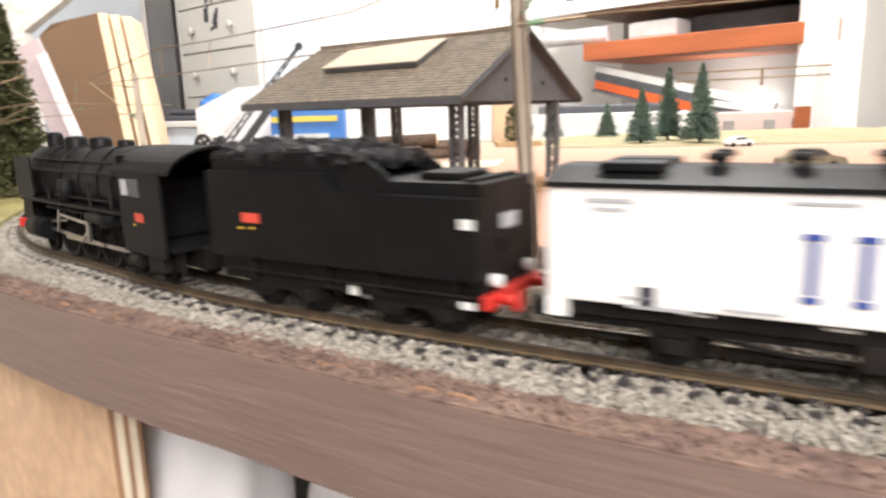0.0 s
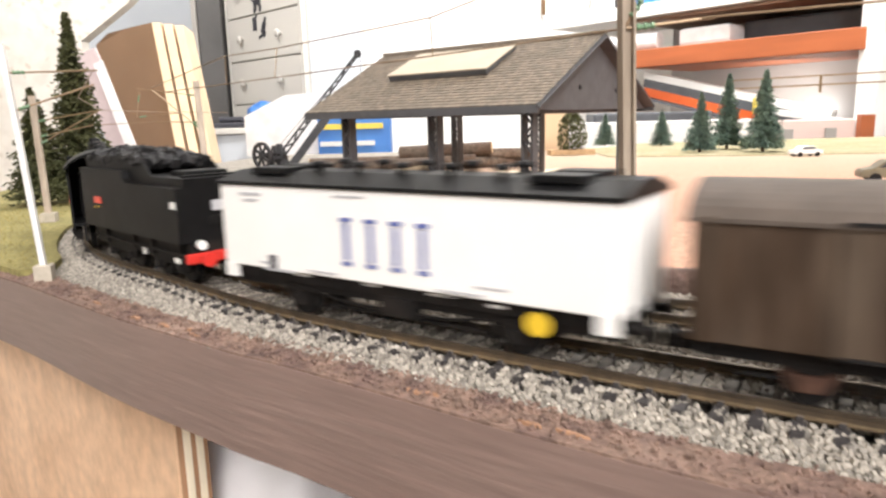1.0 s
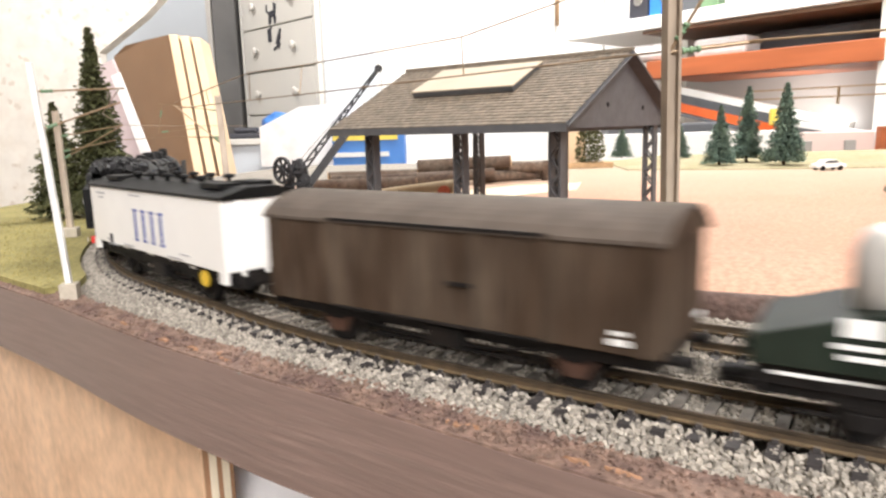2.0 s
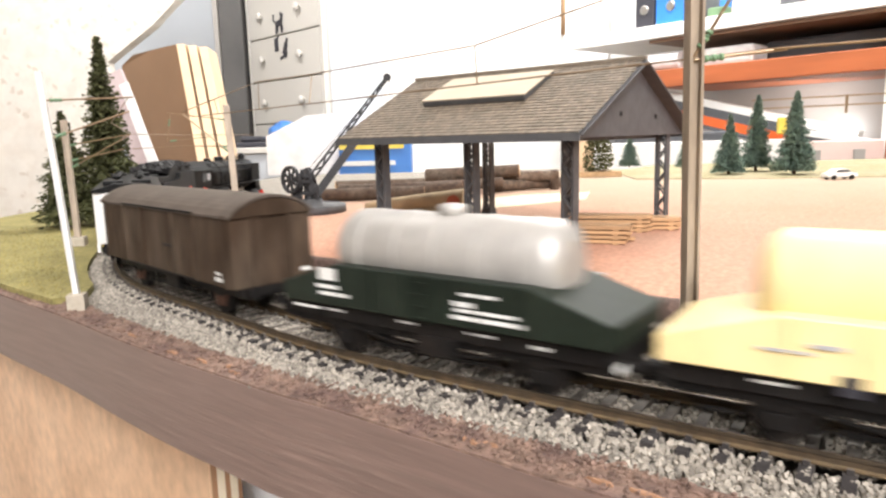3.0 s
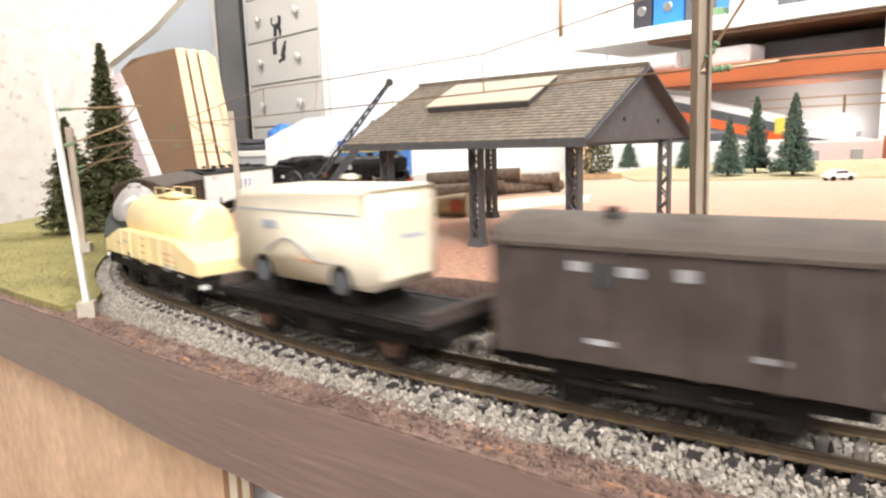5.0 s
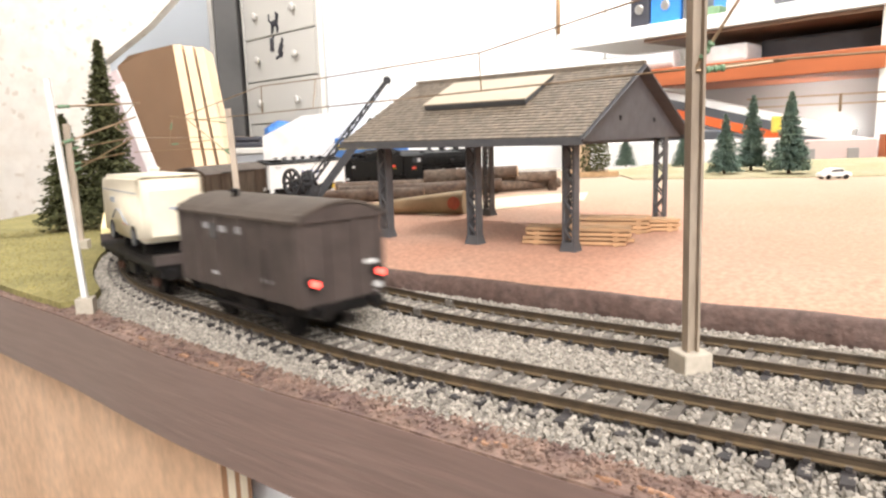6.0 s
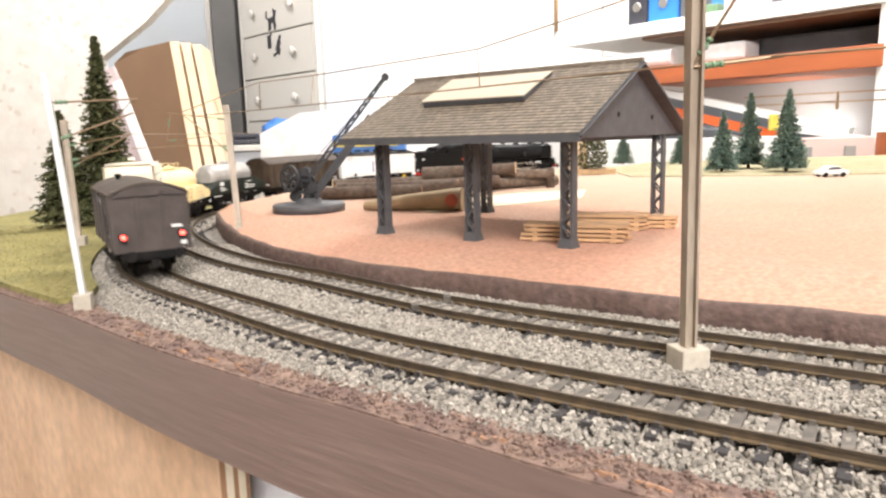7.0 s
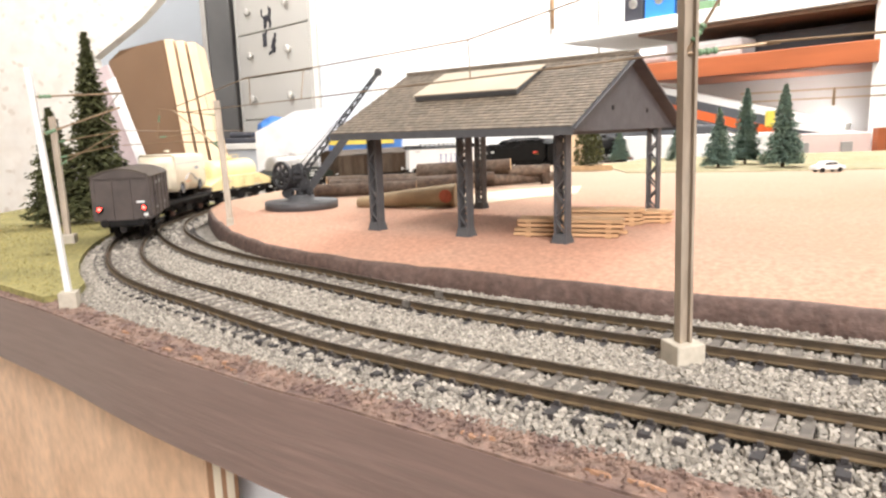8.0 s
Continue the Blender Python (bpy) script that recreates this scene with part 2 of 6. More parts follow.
    "paleboard": mat("pale_board_edge", (0.70, 0.52, 0.34), 0.75, 0, 0.06, 30, col2=(0.62, 0.44, 0.28), mscale=10),
    "lilac": mat("lilac_folder", (0.56, 0.46, 0.46), 0.6, 0, 0.08, 15),
    "orangewood": mat("orange_varnished_shelf", (0.37, 0.105, 0.038), 0.4, 0, 0.15, 15, col2=(0.36, 0.09, 0.028), mscale=6, stretch=(0.3, 1, 3)),
    "brownwood": mat("brown_shelf_board", (0.19, 0.11, 0.065), 0.5, 0, 0.12, 15, col2=(0.14, 0.08, 0.05), mscale=6),
    "greywall": mat("grey_shelf_back", (0.36, 0.34, 0.315), 0.38, 0, 0.05, 8, col2=(0.31, 0.29, 0.27), mscale=3),
    "binderblue": mat("blue_binder", (0.03, 0.20, 0.62), 0.45, 0, 0.05, 20),
    "binderblack": mat("black_binder", (0.035, 0.035, 0.045), 0.5, 0, 0.05, 20),
    "boxdark": mat("anthracite_case", (0.095, 0.10, 0.11), 0.5, 0, 0.08, 20),
    "bluebox": mat("blue_printed_box", (0.05, 0.18, 0.52), 0.45, 0, 0.08, 20, col2=(0.10, 0.28, 0.62), mscale=8),
    "yellowstripe": mat("yellow_print", (0.80, 0.62, 0.10), 0.5, 0, 0.05, 20),
    "orange": mat("orange_train_paint", (0.72, 0.13, 0.03), 0.4, 0, 0.05, 30),
    "sack": mat("white_plastic_sack", (0.88, 0.865, 0.87), 0.5, 0, 0.04, 30, 0.001, 60, col2=(0.80, 0.76, 0.77), mscale=20),
    "paper": mat("white_paper", (0.80, 0.79, 0.78), 0.8, 0, 0.02, 10),
    "pinkscene": mat("pale_pink_card", (0.72, 0.55, 0.50), 0.7, 0, 0.08, 12, col2=(0.75, 0.68, 0.62), mscale=9),
    "floor": mat("brown_floor", (0.20, 0.13, 0.085), 0.6, 0, 0.15, 10, col2=(0.15, 0.10, 0.07), mscale=3),
}

specks(M["wallpaper"], 30, 0.27, (0.63, 0.57, 0.49))
two_grounds(M["platform"], (0.420, 0.320, 0.230), 0.41, 0.66)


# ---- mesh tools ----
def box(bm, x0, y0, z0, x1, y1, z1, m=None, bevel=0.0):
    v = [bm.verts.new(p) for p in ((x0, y0, z0), (x1, y0, z0), (x1, y1, z0), (x0, y1, z0), (x0, y0, z1), (x1, y0, z1), (x1, y1, z1), (x0, y1, z1))]
    f = [bm.faces.new([v[i] for i in q]) for q in ((0, 3, 2, 1), (4, 5, 6, 7), (0, 1, 5, 4), (1, 2, 6, 5), (2, 3, 7, 6), (3, 0, 4, 7))]
    if bevel:
        ed = list({e for q in f for e in q.edges})
        r = bmesh.ops.bevel(bm, geom=ed, offset=bevel, segments=2, affect="EDGES", profile=0.5)
        v = list({w for q in r["faces"] for w in q.verts} | {w for w in v if w.is_valid})
    if m is not None:
        bmesh.ops.transform(bm, matrix=m, verts=v)
    return bm


def tube(bm, a, b, r0, r1=None, seg=12, caps=True):
    """A round bar from a to b."""
    a, b = Vector(a), Vector(b)
    r1 = r0 if r1 is None else r1
    q = (b - a).to_track_quat("Z", "Y")
    rings = []
    for p, r in ((a, r0), (b, r1)):
        rings.append([bm.verts.new(p + q @ Vector((r * math.cos(k * math.tau / seg), r * math.sin(k * math.tau / seg), 0))) for k in range(seg)])
    for k in range(seg):
        f = bm.faces.new((rings[0][k], rings[0][(k + 1) % seg], rings[1][(k + 1) % seg], rings[1][k]))
        f.smooth = seg > 6
    if caps:
        bm.faces.new(rings[0][::-1])
        bm.faces.new(rings[1])
    return bm


def bar(bm, a, b, w, h, up=(0, 0, 1)):
    """A square bar from a to b, w wide and h deep."""
    a, b = Vector(a), Vector(b)
    d = (b - a).normalized()
    s = d.cross(Vector(up))
    s = (s if s.length > 1e-4 else d.cross(Vector((1, 0, 0)))).normalized()
    u = s.cross(d)
    vs = [bm.verts.new(p + s * i * w / 2 + u * j * h / 2) for p in (a, b) for i, j in ((-1, -1), (1, -1), (1, 1), (-1, 1))]
    for q in ((3, 2, 1, 0), (4, 5, 6, 7), (0, 1, 5, 4), (1, 2, 6, 5), (2, 3, 7, 6), (3, 0, 4, 7)):
        bm.faces.new([vs[i] for i in q])
    return bm


def extrude(bm, pts, a, b, axis="y", smooth=False):
    """A prism of a 2D outline between a and b along axis. Outline in (x, z) for y, (y, z) for x, (x, y) for z."""
    put = {"y": lambda p, c: (p[0], c, p[1]), "x": lambda p, c: (c, p[0], p[1]), "z": lambda p, c: (p[0], p[1], c)}[axis]
    r0, r1 = [bm.verts.new(put(p, a)) for p in pts], [bm.verts.new(put(p, b)) for p in pts]
    n = len(pts)
    for k in range(n):
        f = bm.faces.new((r0[k], r0[(k + 1) % n], r1[(k + 1) % n], r1[k]))
        f.smooth = smooth
    bm.faces.new(r0[::-1])
    bm.faces.new(r1)
    bmesh.ops.recalc_face_normals(bm, faces=bm.faces)
    return bm


def lathe(bm, prof, seg=20, m=None):
    """Turns a profile of (radius, height) about z."""
    rings = [[bm.verts.new((r * math.cos(k * math.tau / seg), r * math.sin(k * math.tau / seg), z)) for k in range(seg)] for r, z in prof]
    for a, b in zip(rings[:-1], rings[1:]):
        for k in range(seg):
            bm.faces.new((a[k], a[(k + 1) % seg], b[(k + 1) % seg], b[k])).smooth = True
    bm.faces.new(rings[0][::-1])
    bm.faces.new(rings[-1])
    if m is not None:
        bmesh.ops.transform(bm, matrix=m, verts=[v for r in rings for v in r])
    return bm


def mesh_of(bm, material, name="mesh"):
    me = bpy.data.meshes.new(name)
    bm.to_mesh(me)
    bm.free()
    me.materials.append(material)
    return me


def part(name, bm, material, parent=None, label="", at=None):
    ob = new(name, mesh_of(bm, material, name))
    if parent is not None:
        ob.parent = parent
    if at is not None:
        ob.matrix_basis = at
    return tagged(ob, label)


def thing(name, label, category, group="", at=None):
    """An Empty at the thing's base, which parents its parts."""
    ob = new(name)
    ob.empty_display_size = 0.01
    if at is not None:
        ob.matrix_basis = at
    return tagged(ob, label, category, group)


def single(name, bm, material, label, category="", kind="", at=None, group=""):
    ob = new(name, mesh_of(bm, material, name))
    if at is not None:
        ob.matrix_basis = at
    return tagged(ob, label, category, group, kind)


def BM():
    return bmesh.new()


def raw(name, verts, faces, material, smooth=False):
    me = bpy.data.meshes.new(name)
    me.from_pydata(verts, [], faces)
    me.materials.append(material)
    if smooth:
        me.shade_smooth()
    return me


def text_part(name, words, size, material, parent, at, thick=0.00012):
    """Raised lettering in the built-in font, turned to a mesh."""
    cu = bpy.data.curves.new(name, "FONT")
    cu.body, cu.size, cu.extrude, cu.align_x, cu.align_y = words, size, thick, "CENTER", "CENTER"
    tmp = bpy.data.objects.new(name, cu)
    scene.collection.objects.link(tmp)
    dg = bpy.context.evaluated_depsgraph_get()
    me = bpy.data.meshes.new_from_object(tmp.evaluated_get(dg))
    bpy.data.objects.remove(tmp)
    me.materials.clear()
    me.materials.append(material)
    ob = new(name, me)
    ob.parent = parent
    ob.matrix_basis = at
    return ob


# ---- the track's line: outer track A, along which the train runs ----
LINE = [(.62, -.13), (.40, -.055), (.25, .018), (.15, .0725), (.075, .1195), (.040, .1425), (.0, .1695), (-.041, .2015), (-.085, .246), (-.127, .2875), (-.160, .338), (-.184, .394), (-.200, .452),
        (-.206, .512), (-.202, .57), (-.190, .632), (-.166, .692), (-.128, .758), (-.081, .820), (-.021, .877), (.057, .929), (.154, .967), (.30, 1.0), (.5, 1.02), (.8, 1.03)]


def smooth_line(points, n=40, rounds=300):
    p, out = np.array(points), []
    for i in range(1, len(p) - 2):
        a, b, c, d = p[i - 1], p[i], p[i + 1], p[i + 2]
        for k in range(n):
            t = k / n
            out.append(.5 * ((2 * b) + (c - a) * t + (2 * a - 5 * b + 4 * c - d) * t * t + (-a + 3 * b - 3 * c + d) * t ** 3))
    out.append(p[-2])
    out = np.array(out)
    for _ in range(rounds):
        out[1:-1] = .25 * out[:-2] + .5 * out[1:-1] + .25 * out[2:]
    return out, np.r_[0, np.cumsum(np.linalg.norm(np.diff(out, axis=0), axis=1))]


LA, SA = smooth_line(LINE)


def on_line(s):
    """Place on the outer track at s metres (the line runs on straight past its start), and the way ahead."""
    if s < 0:
        d = (LA[1] - LA[0]) / np.linalg.norm(LA[1] - LA[0])
        return LA[0] + d * s, d
    i = min(max(int(np.searchsorted(SA, s)), 1), len(SA) - 1)
    d = (LA[i] - LA[i - 1]) / (SA[i] - SA[i - 1])
    return LA[i - 1] + d * (s - SA[i - 1]), d


def beside(s, off):
    """A place off metres to the inner (right-hand) side of the outer track."""
    p, d = on_line(s)
    return p + np.array([d[1], -d[0]]) * off


# ---- room ----
def room():
    def slab(name, a, b, material, label):
        single(name, box(BM(), *a, *b), material, label, "wall", "structure")
    slab("floor", (-2.0, -2.2, -1.05), (2.4, 2.7, -1.0), M["floor"], "brown boarded attic floor")
    slab("ceiling", (-2.0, -2.2, 1.4), (2.4, 2.7, 1.45), M["offwhite"], "white plastered attic ceiling")
    slab("wall_north", (-2.0, 2.6, -1.0), (2.4, 2.65, 1.5), M["paleblue"], "pale blue-grey painted gable wall")
    slab("wall_south", (-2.0, -2.2, -1.0), (2.4, -2.15, 1.5), M["offwhite"], "white painted wall")
    slab("wall_east", (2.35, -2.2, -1.0), (2.4, 2.7, 1.5), M["offwhite"], "white painted wall")
    slab("wall_west", (-2.0, -2.2, -1.0), (-1.95, 2.7, 1.4), M["wallpaper"], "attic wall papered in speckled cream")
    # papered partition whose free edge follows the roof slope
    bm = BM()
    extrude(bm, [(-1.95, -1.0), (-0.865, -1.0), (-0.865, 0.268), (-0.74, 0.355), (-0.60, 0.485), (-0.572, 0.52), (-1.95, 0.52)], 1.78, 1.82, "y")
    single("wall_partition", bm, M["wallpaper"], "attic partition papered in speckled cream, cut along the slope", "wall", "structure")


def furniture():
    # dark upright cabinet side beside the chest
    c = thing("tall_cabinet", "tall dark grey cabinet seen edge on", "cabinet")
    part("body", box(BM(), -0.74, 2.30, -1.0, -0.665, 2.58, 1.0, bevel=0.004), M["darkgap"], c)
    part("edge_strip", box(BM(), -0.757, 2.295, -1.0, -0.7415, 2.34, 1.0), M["greywall"], c, "light metal edge strip")
    # chest of drawers set across the corner, with cat stickers
    c = thing("chest_of_drawers", "tall white chest of drawers with black cat stickers", "cabinet", at=pose(-0.66, 2.33, 0, 0, 0, -45))
    part("body", box(BM(), 0.0, 0.018, -1.0, 0.43, 0.215, 0.95, bevel=0.004), M["furnwhite"], c)
    part("side_panel", box(BM(), 0.416, 0.0, -1.0, 0.4295, 0.0165, 0.95, bevel=0.002), M["furnwhite"], c)
    part("side_panel", box(BM(), 0.0005, 0.0, -1.0, 0.010, 0.0165, 0.95, bevel=0.002), M["furnwhite"], c)
    # thin grey-blue board added over the white side, its tone painted-in shade
    part("side_shade_board", box(BM(), 0.4305, 0.020, -1.0, 0.436, 0.212, 0.945, bevel=0.001), M["paleblue"], c, "pale grey-blue board added to paint the chest's side as shaded")
    for z0, z1 in ((-0.02, 0.113), (0.115, 0.248), (0.250, 0.382), (0.384, 0.517), (0.519, 0.652), (0.654, 0.787)):
        d = part("drawer", box(BM(), 0.013, 0.001, z0 + 0.001, 0.413, 0.0165, z1 - 0.001, bevel=0.003), M["furnwhite"], c)
        for x in (0.098, 0.314):
            bm = BM()
            lathe(bm, [(0.006, 0), (0.006, 0.008), (0.012, 0.010), (0.012, 0.014), (0.005, 0.016)], 16, pose(x, 0.001, (z0 + z1) / 2, 90))
            part("knob", bm, M["furnwhite"], d)

    def cat(x, z, pieces):
        bm = BM()
        for p, q, w in pieces:
            bar(bm, (x + p[0], -0.0006, z + p[1]), (x + q[0], -0.0006, z + q[1]), 0.002, w, (0, 0, 1) if abs(q[0] - p[0]) > abs(q[1] - p[1]) else (1, 0, 0))
        part("cat_sticker", bm, M["binderblack"], c, "black cat silhouette sticker")
    cat(0.200, 0.418, (((-.018, -.002), (.016, .002), .018), ((.014, .000), (.020, .028), .013), ((.011, .024), (.013, .033), .004), ((-.016, .002), (-.030, .012), .005), ((-.030, .011), (-.028, .030), .005),
                       ((-.014, -.004), (-.017, -.030), .007), ((-.007, -.006), (-.008, -.026), .006), ((.012, -.004), (.016, -.030), .007), ((.017, -.004), (.022, -.022), .005)))
    cat(0.182, 0.356, (((-.012, 0), (.008, 0), .040), ((.006, .018), (.013, .026), .006)))
    cat(0.226, 0.334, (((-.006, -.010), (.010, .020), .018), ((.008, .014), (.016, .036), .009), ((-.026, -.022), (-.002, -.014), .008), ((.002, -.020), (.010, -.004), .010)))
    # big white sliding doors, brightened by the added rear fill
    c = thing("white_wardrobe", "large glossy white wardrobe with plain doors", "wardrobe")
    part("body", box(BM(), -0.215, 2.23, -1.0, 1.9, 2.58, 1.2, bevel=0.003), M["offwhite"], c)
    for k in range(3):
        part("door", box(BM(), (-0.222, 0.51, 1.20)[k], 2.205, -0.95, 0.50 + k * 0.69, 2.2285, 1.15, bevel=0.003), M["offwhite"], c)
    part("handle", tube(BM(), (0.36, 2.19, 0.36), (0.36, 2.19, 0.62), 0.006), M["plank"], c, "wooden pull handle")
    # low side table with clutter
    c = thing("side_table", "low white side table with a grey shelf", "table")
    part("tabletop", box(BM(), -0.66, 1.79, 0.028, -0.40, 2.05, 0.043, bevel=0.002), M["furnwhite"], c)
    part("front_panel", box(BM(), -0.655, 1.80, -1.0, -0.405, 1.82, 0.0275), M["paleblue"], c)
    t = thing("tool_case", "small black tool case on the side table", "case")
    part("tray", box(BM(), -0.592, 1.90, 0.0435, -0.505, 1.98, 0.058, bevel=0.004), M["binderblack"], t)
    part("lid", box(BM(), -0.580, 1.91, 0.0585, -0.515, 1.97, 0.074, bevel=0.006), M["binderblack"], t)
    bm = BM()
    bmesh.ops.create_icosphere(bm, subdivisions=4, radius=1)
    for v in bm.verts:
        w = 1 + noise.noise(v.co * 2.0) * 0.16 + noise.noise(v.co * 5) * 0.07
        v.co = Vector((v.co.x * 0.050, v.co.y * 0.034, max(v.co.z, -0.72) * 0.040)) * w
    lowest = min(v.co.z for v in bm.verts)
    for f in bm.faces:
        f.smooth = True
    single("plastic_bag", bm, M["bluebox"], "crumpled blue plastic bag on the side table", "bag", at=pose(-0.475, 2.005, 0.0432 - lowest))
    bm = BM()
    extrude(bm, [(-0.425, -0.02), (-0.185, -0.02), (-0.185, 0.125), (-0.33, 0.115), (-0.425, 0.07)], 1.60, 1.78, "y")
    single("white_box", bm, M["paper"], "white cardboard box with a slanted lid", "box")
    b = thing("printed_box", "blue printed cardboard box with a yellow band", "box")
    part("body", box(BM(), -0.245, 1.52, -0.06, -0.085, 1.60, 0.062, bevel=0.002), M["bluebox"], b)
    part("band", box(BM(), -0.243, 1.5165, 0.036, -0.10, 1.5185, 0.048), M["yellowstripe"], b, "yellow printed band")
    part("label", box(BM(), -0.24, 1.5165, 0.0, -0.12, 1.5185, 0.010), M["letter"], b, "white printed strip")
    # boards leaning behind the layout
    for k, (x, w, mt, lab) in enumerate(((0.0, 0.0, "cardboard", ""),)):
        c = thing("leaning_boards", "stack of brown fibre boards with pale sawn edges", "board")
        bm = BM()
        vs = [(-0.546, 1.36, -0.35), (-0.436, 1.279, -0.35), (-0.589, 1.529, 0.272), (-0.66, 1.575, 0.268), (-0.72, 1.608, 0.262), (-0.761, 1.635, 0.241)]
        a = [bm.verts.new(v) for v in vs]
        b = [bm.verts.new((v[0] + 0.015, v[1] + 0.02, v[2])) for v in vs]
        bm.faces.new(a)
        bm.faces.new(b[::-1])
        for i in range(6):
            bm.faces.new((a[i], b[i], b[(i + 1) % 6], a[(i + 1) % 6]))
        bmesh.ops.recalc_face_normals(bm, faces=bm.faces)
        part("board", bm, M["cardboard"], c, "brown fibre board with a soft sheen")
        for i in range(3):
            bm = BM()
            dx = 0.0265 * i
            lo = Vector((-0.433 + dx, 1.276 + 0.004 * i, -0.35))
            hi = Vector((-0.586 + dx * 0.86, 1.526 + 0.004 * i, 0.272 - 0.003 * i))
            wv = Vector((0.0170, 0.0045, 0))
            dv = Vector((-0.02, 0.12, 0))
            vs = [lo, lo + wv, lo + wv + dv, lo + dv, hi, hi + wv, hi + wv + dv, hi + dv]
            v = [bm.verts.new(p) for p in vs]
            for q in ((0, 3, 2, 1), (4, 5, 6, 7), (0, 1, 5, 4), (1, 2, 6, 5), (2, 3, 7, 6), (3, 0, 4, 7)):
                bm.faces.new([v[j] for j in q])
            part("board", bm, M["paleboard"], c, "pale sawn board edge")
    bm = BM()
    bar(bm, (-0.572, 1.37, -0.10), (-0.708, 1.47, 0.205), 0.05, 0.012, (0, 1, 0))
    single("lilac_folder", bm, M["lilac"], "faded lilac folder leaning on the boards", "folder")
    bm = BM()
    bar(bm, (-0.556, 1.365, -0.10), (-0.672, 1.445, 0.185), 0.020, 0.004, (0, 1, 0))
    single("paper_sheet", bm, M["paper"], "white paper sheet leaning beside the folder", "paper")


def shelves():
    at = pose(0.545, 1.75, 0, 0, 0, -49)
    u = thing("shelf_unit", "open shelf unit with an orange varnished front", "shelf", at=at)
    part("upright", box(BM(), 0.56, 0.0, -1.0, 0.60, 0.30, 0.9, bevel=0.003), M["offwhite"], u)
    part("back_panel", box(BM(), -0.10, 0.30, -0.3, 0.56, 0.312, 0.60), M["greywall"], u, "grey back panel lit by an added lamp")
    part("orange_shelf", box(BM(), -0.04, 0.0, 0.166, 0.559, 0.298, 0.210, bevel=0.002), M["orangewood"], u, "orange varnished shelf front")
    part("upper_shelf", box(BM(), -0.30, 0.0, 0.288, 0.559, 0.298, 0.320, bevel=0.002), M["offwhite"], u, "white upper shelf")
    part("upper_underside", box(BM(), -0.06, 0.012, 0.279, 0.556, 0.296, 0.2865), M["brownwood"], u, "brown underside board")
    part("lower_board", box(BM(), -0.08, 0.02, -0.03, 0.559, 0.298, -0.012), M["brownwood"], u)

    # unseen lamp added behind the stored trains to make the back panel glow
    lamp = thing("added_shelf_lamp", "added unseen lamp standing behind the stored trains", "lamp", at=at @ pose(0.275, 0.130, -0.0118))
    bm = BM()
    lathe(bm, [(0.022, 0), (0.022, 0.004), (0.006, 0.006)], 20)
    part("base", bm, M["boxdark"], lamp)
    part("stem", tube(BM(), (0, 0, 0.005), (0, 0, 0.050), 0.003, seg=10), M["boxdark"], lamp)
    part("head", box(BM(), -0.030, -0.012, 0.048, 0.030, 0.004, 0.066, bevel=0.003), M["boxdark"], lamp)
    part("lens", box(BM(), -0.026, 0.0045, 0.051, 0.026, 0.0065, 0.063), M["fillglow"], lamp, "glowing white lens of the added lamp")

    def local(x, y, z):
        return tuple(at @ Vector((x, y, z)))
    single("white_roll", tube(BM(), local(-0.25, 0.03, 0.232), local(0.02, 0.03, 0.232), 0.0205, seg=20), M["paper"], "rolled white paper on the orange shelf", "paper roll")
    single("white_packet", box(BM(), 0.07, 0.03, 0.2105, 0.20, 0.11, 0.252, bevel=0.008), M["paper"], "crumpled white packet on the orange shelf", "packet", at=at)
    single("dark_case", box(BM(), 0.19, 0.12, 0.2105, 0.53, 0.26, 0.262, bevel=0.006), M["boxdark"], "anthracite instrument case on the orange shelf", "case", at=at)
    for x, mt, lab in ((-0.115, "binderblack", "black ring binder standing on the shelf"), (-0.055, "binderblue", "blue ring binder standing on the shelf")):
        b = thing("ring_binder", lab, "binder", "binders on the upper shelf", at=at)
        w = 0.055 if mt == "binderblack" else 0.085
        part("cover", box(BM(), x, 0.03, 0.3205, x + w, 0.26, 0.63, bevel=0.003), M[mt], b)
        bm = BM()
        lathe(bm, [(0.012, 0), (0.012, 0.003), (0.008, 0.0032)], 20, pose(x + w / 2, 0.03, 0.366, 90))
        part("finger_ring", bm, M["steel"], b, "bright metal finger ring")
    for k, (x, mt, h) in enumerate(((0.04, "boxdark", 0.10), (0.09, "insul", 0.022), (0.15, "lilac", 0.03), (0.20, "paper", 0.02), (0.26, "boxdark", 0.035), (0.33, "red", 0.02), (0.40, "boxdark", 0.04), (0.47, "paper", 0.03))):
        single("small_box", box(BM(), x, 0.02, 0.3205, x + 0.045, 0.09, 0.3205 + h, bevel=0.003), M[mt], "small box among clutter on the upper shelf", "box", at=at, group="clutter on the shelf")
    # stored trains on a slanting board below
    for (a, b, r, lab) in (((0.565, 1.80, 0.150), (0.845, 1.43, 0.040), 0.013, "white roofed coach stored on a slanting board"),
                           ((0.735, 1.50, 0.052), (0.86, 1.385, 0.022), 0.009, "short white railcar stored on a slanting board")):
        c = thing("stored_coach", lab, "model train", "stored trains")
        d = Vector((0, 0, r * 1.5))
        part("roof", bar(BM(), a, b, 0.026, r * 1.3), M["white"], c)
        part("window_band", bar(BM(), Vector(a) - d, Vector(b) - d, 0.024, r * 1.6), M["boxdark"], c, "dark window band")
        part("side", bar(BM(), Vector(a) - d * 2.1, Vector(b) - d * 2.1, 0.025, r * 1.6), M["orange"], c, "orange lower side")
        part("slanting_board", bar(BM(), Vector(a) - d * 2.9, Vector(b) - d * 2.9, 0.05, 0.006), M["boxdark"], c)
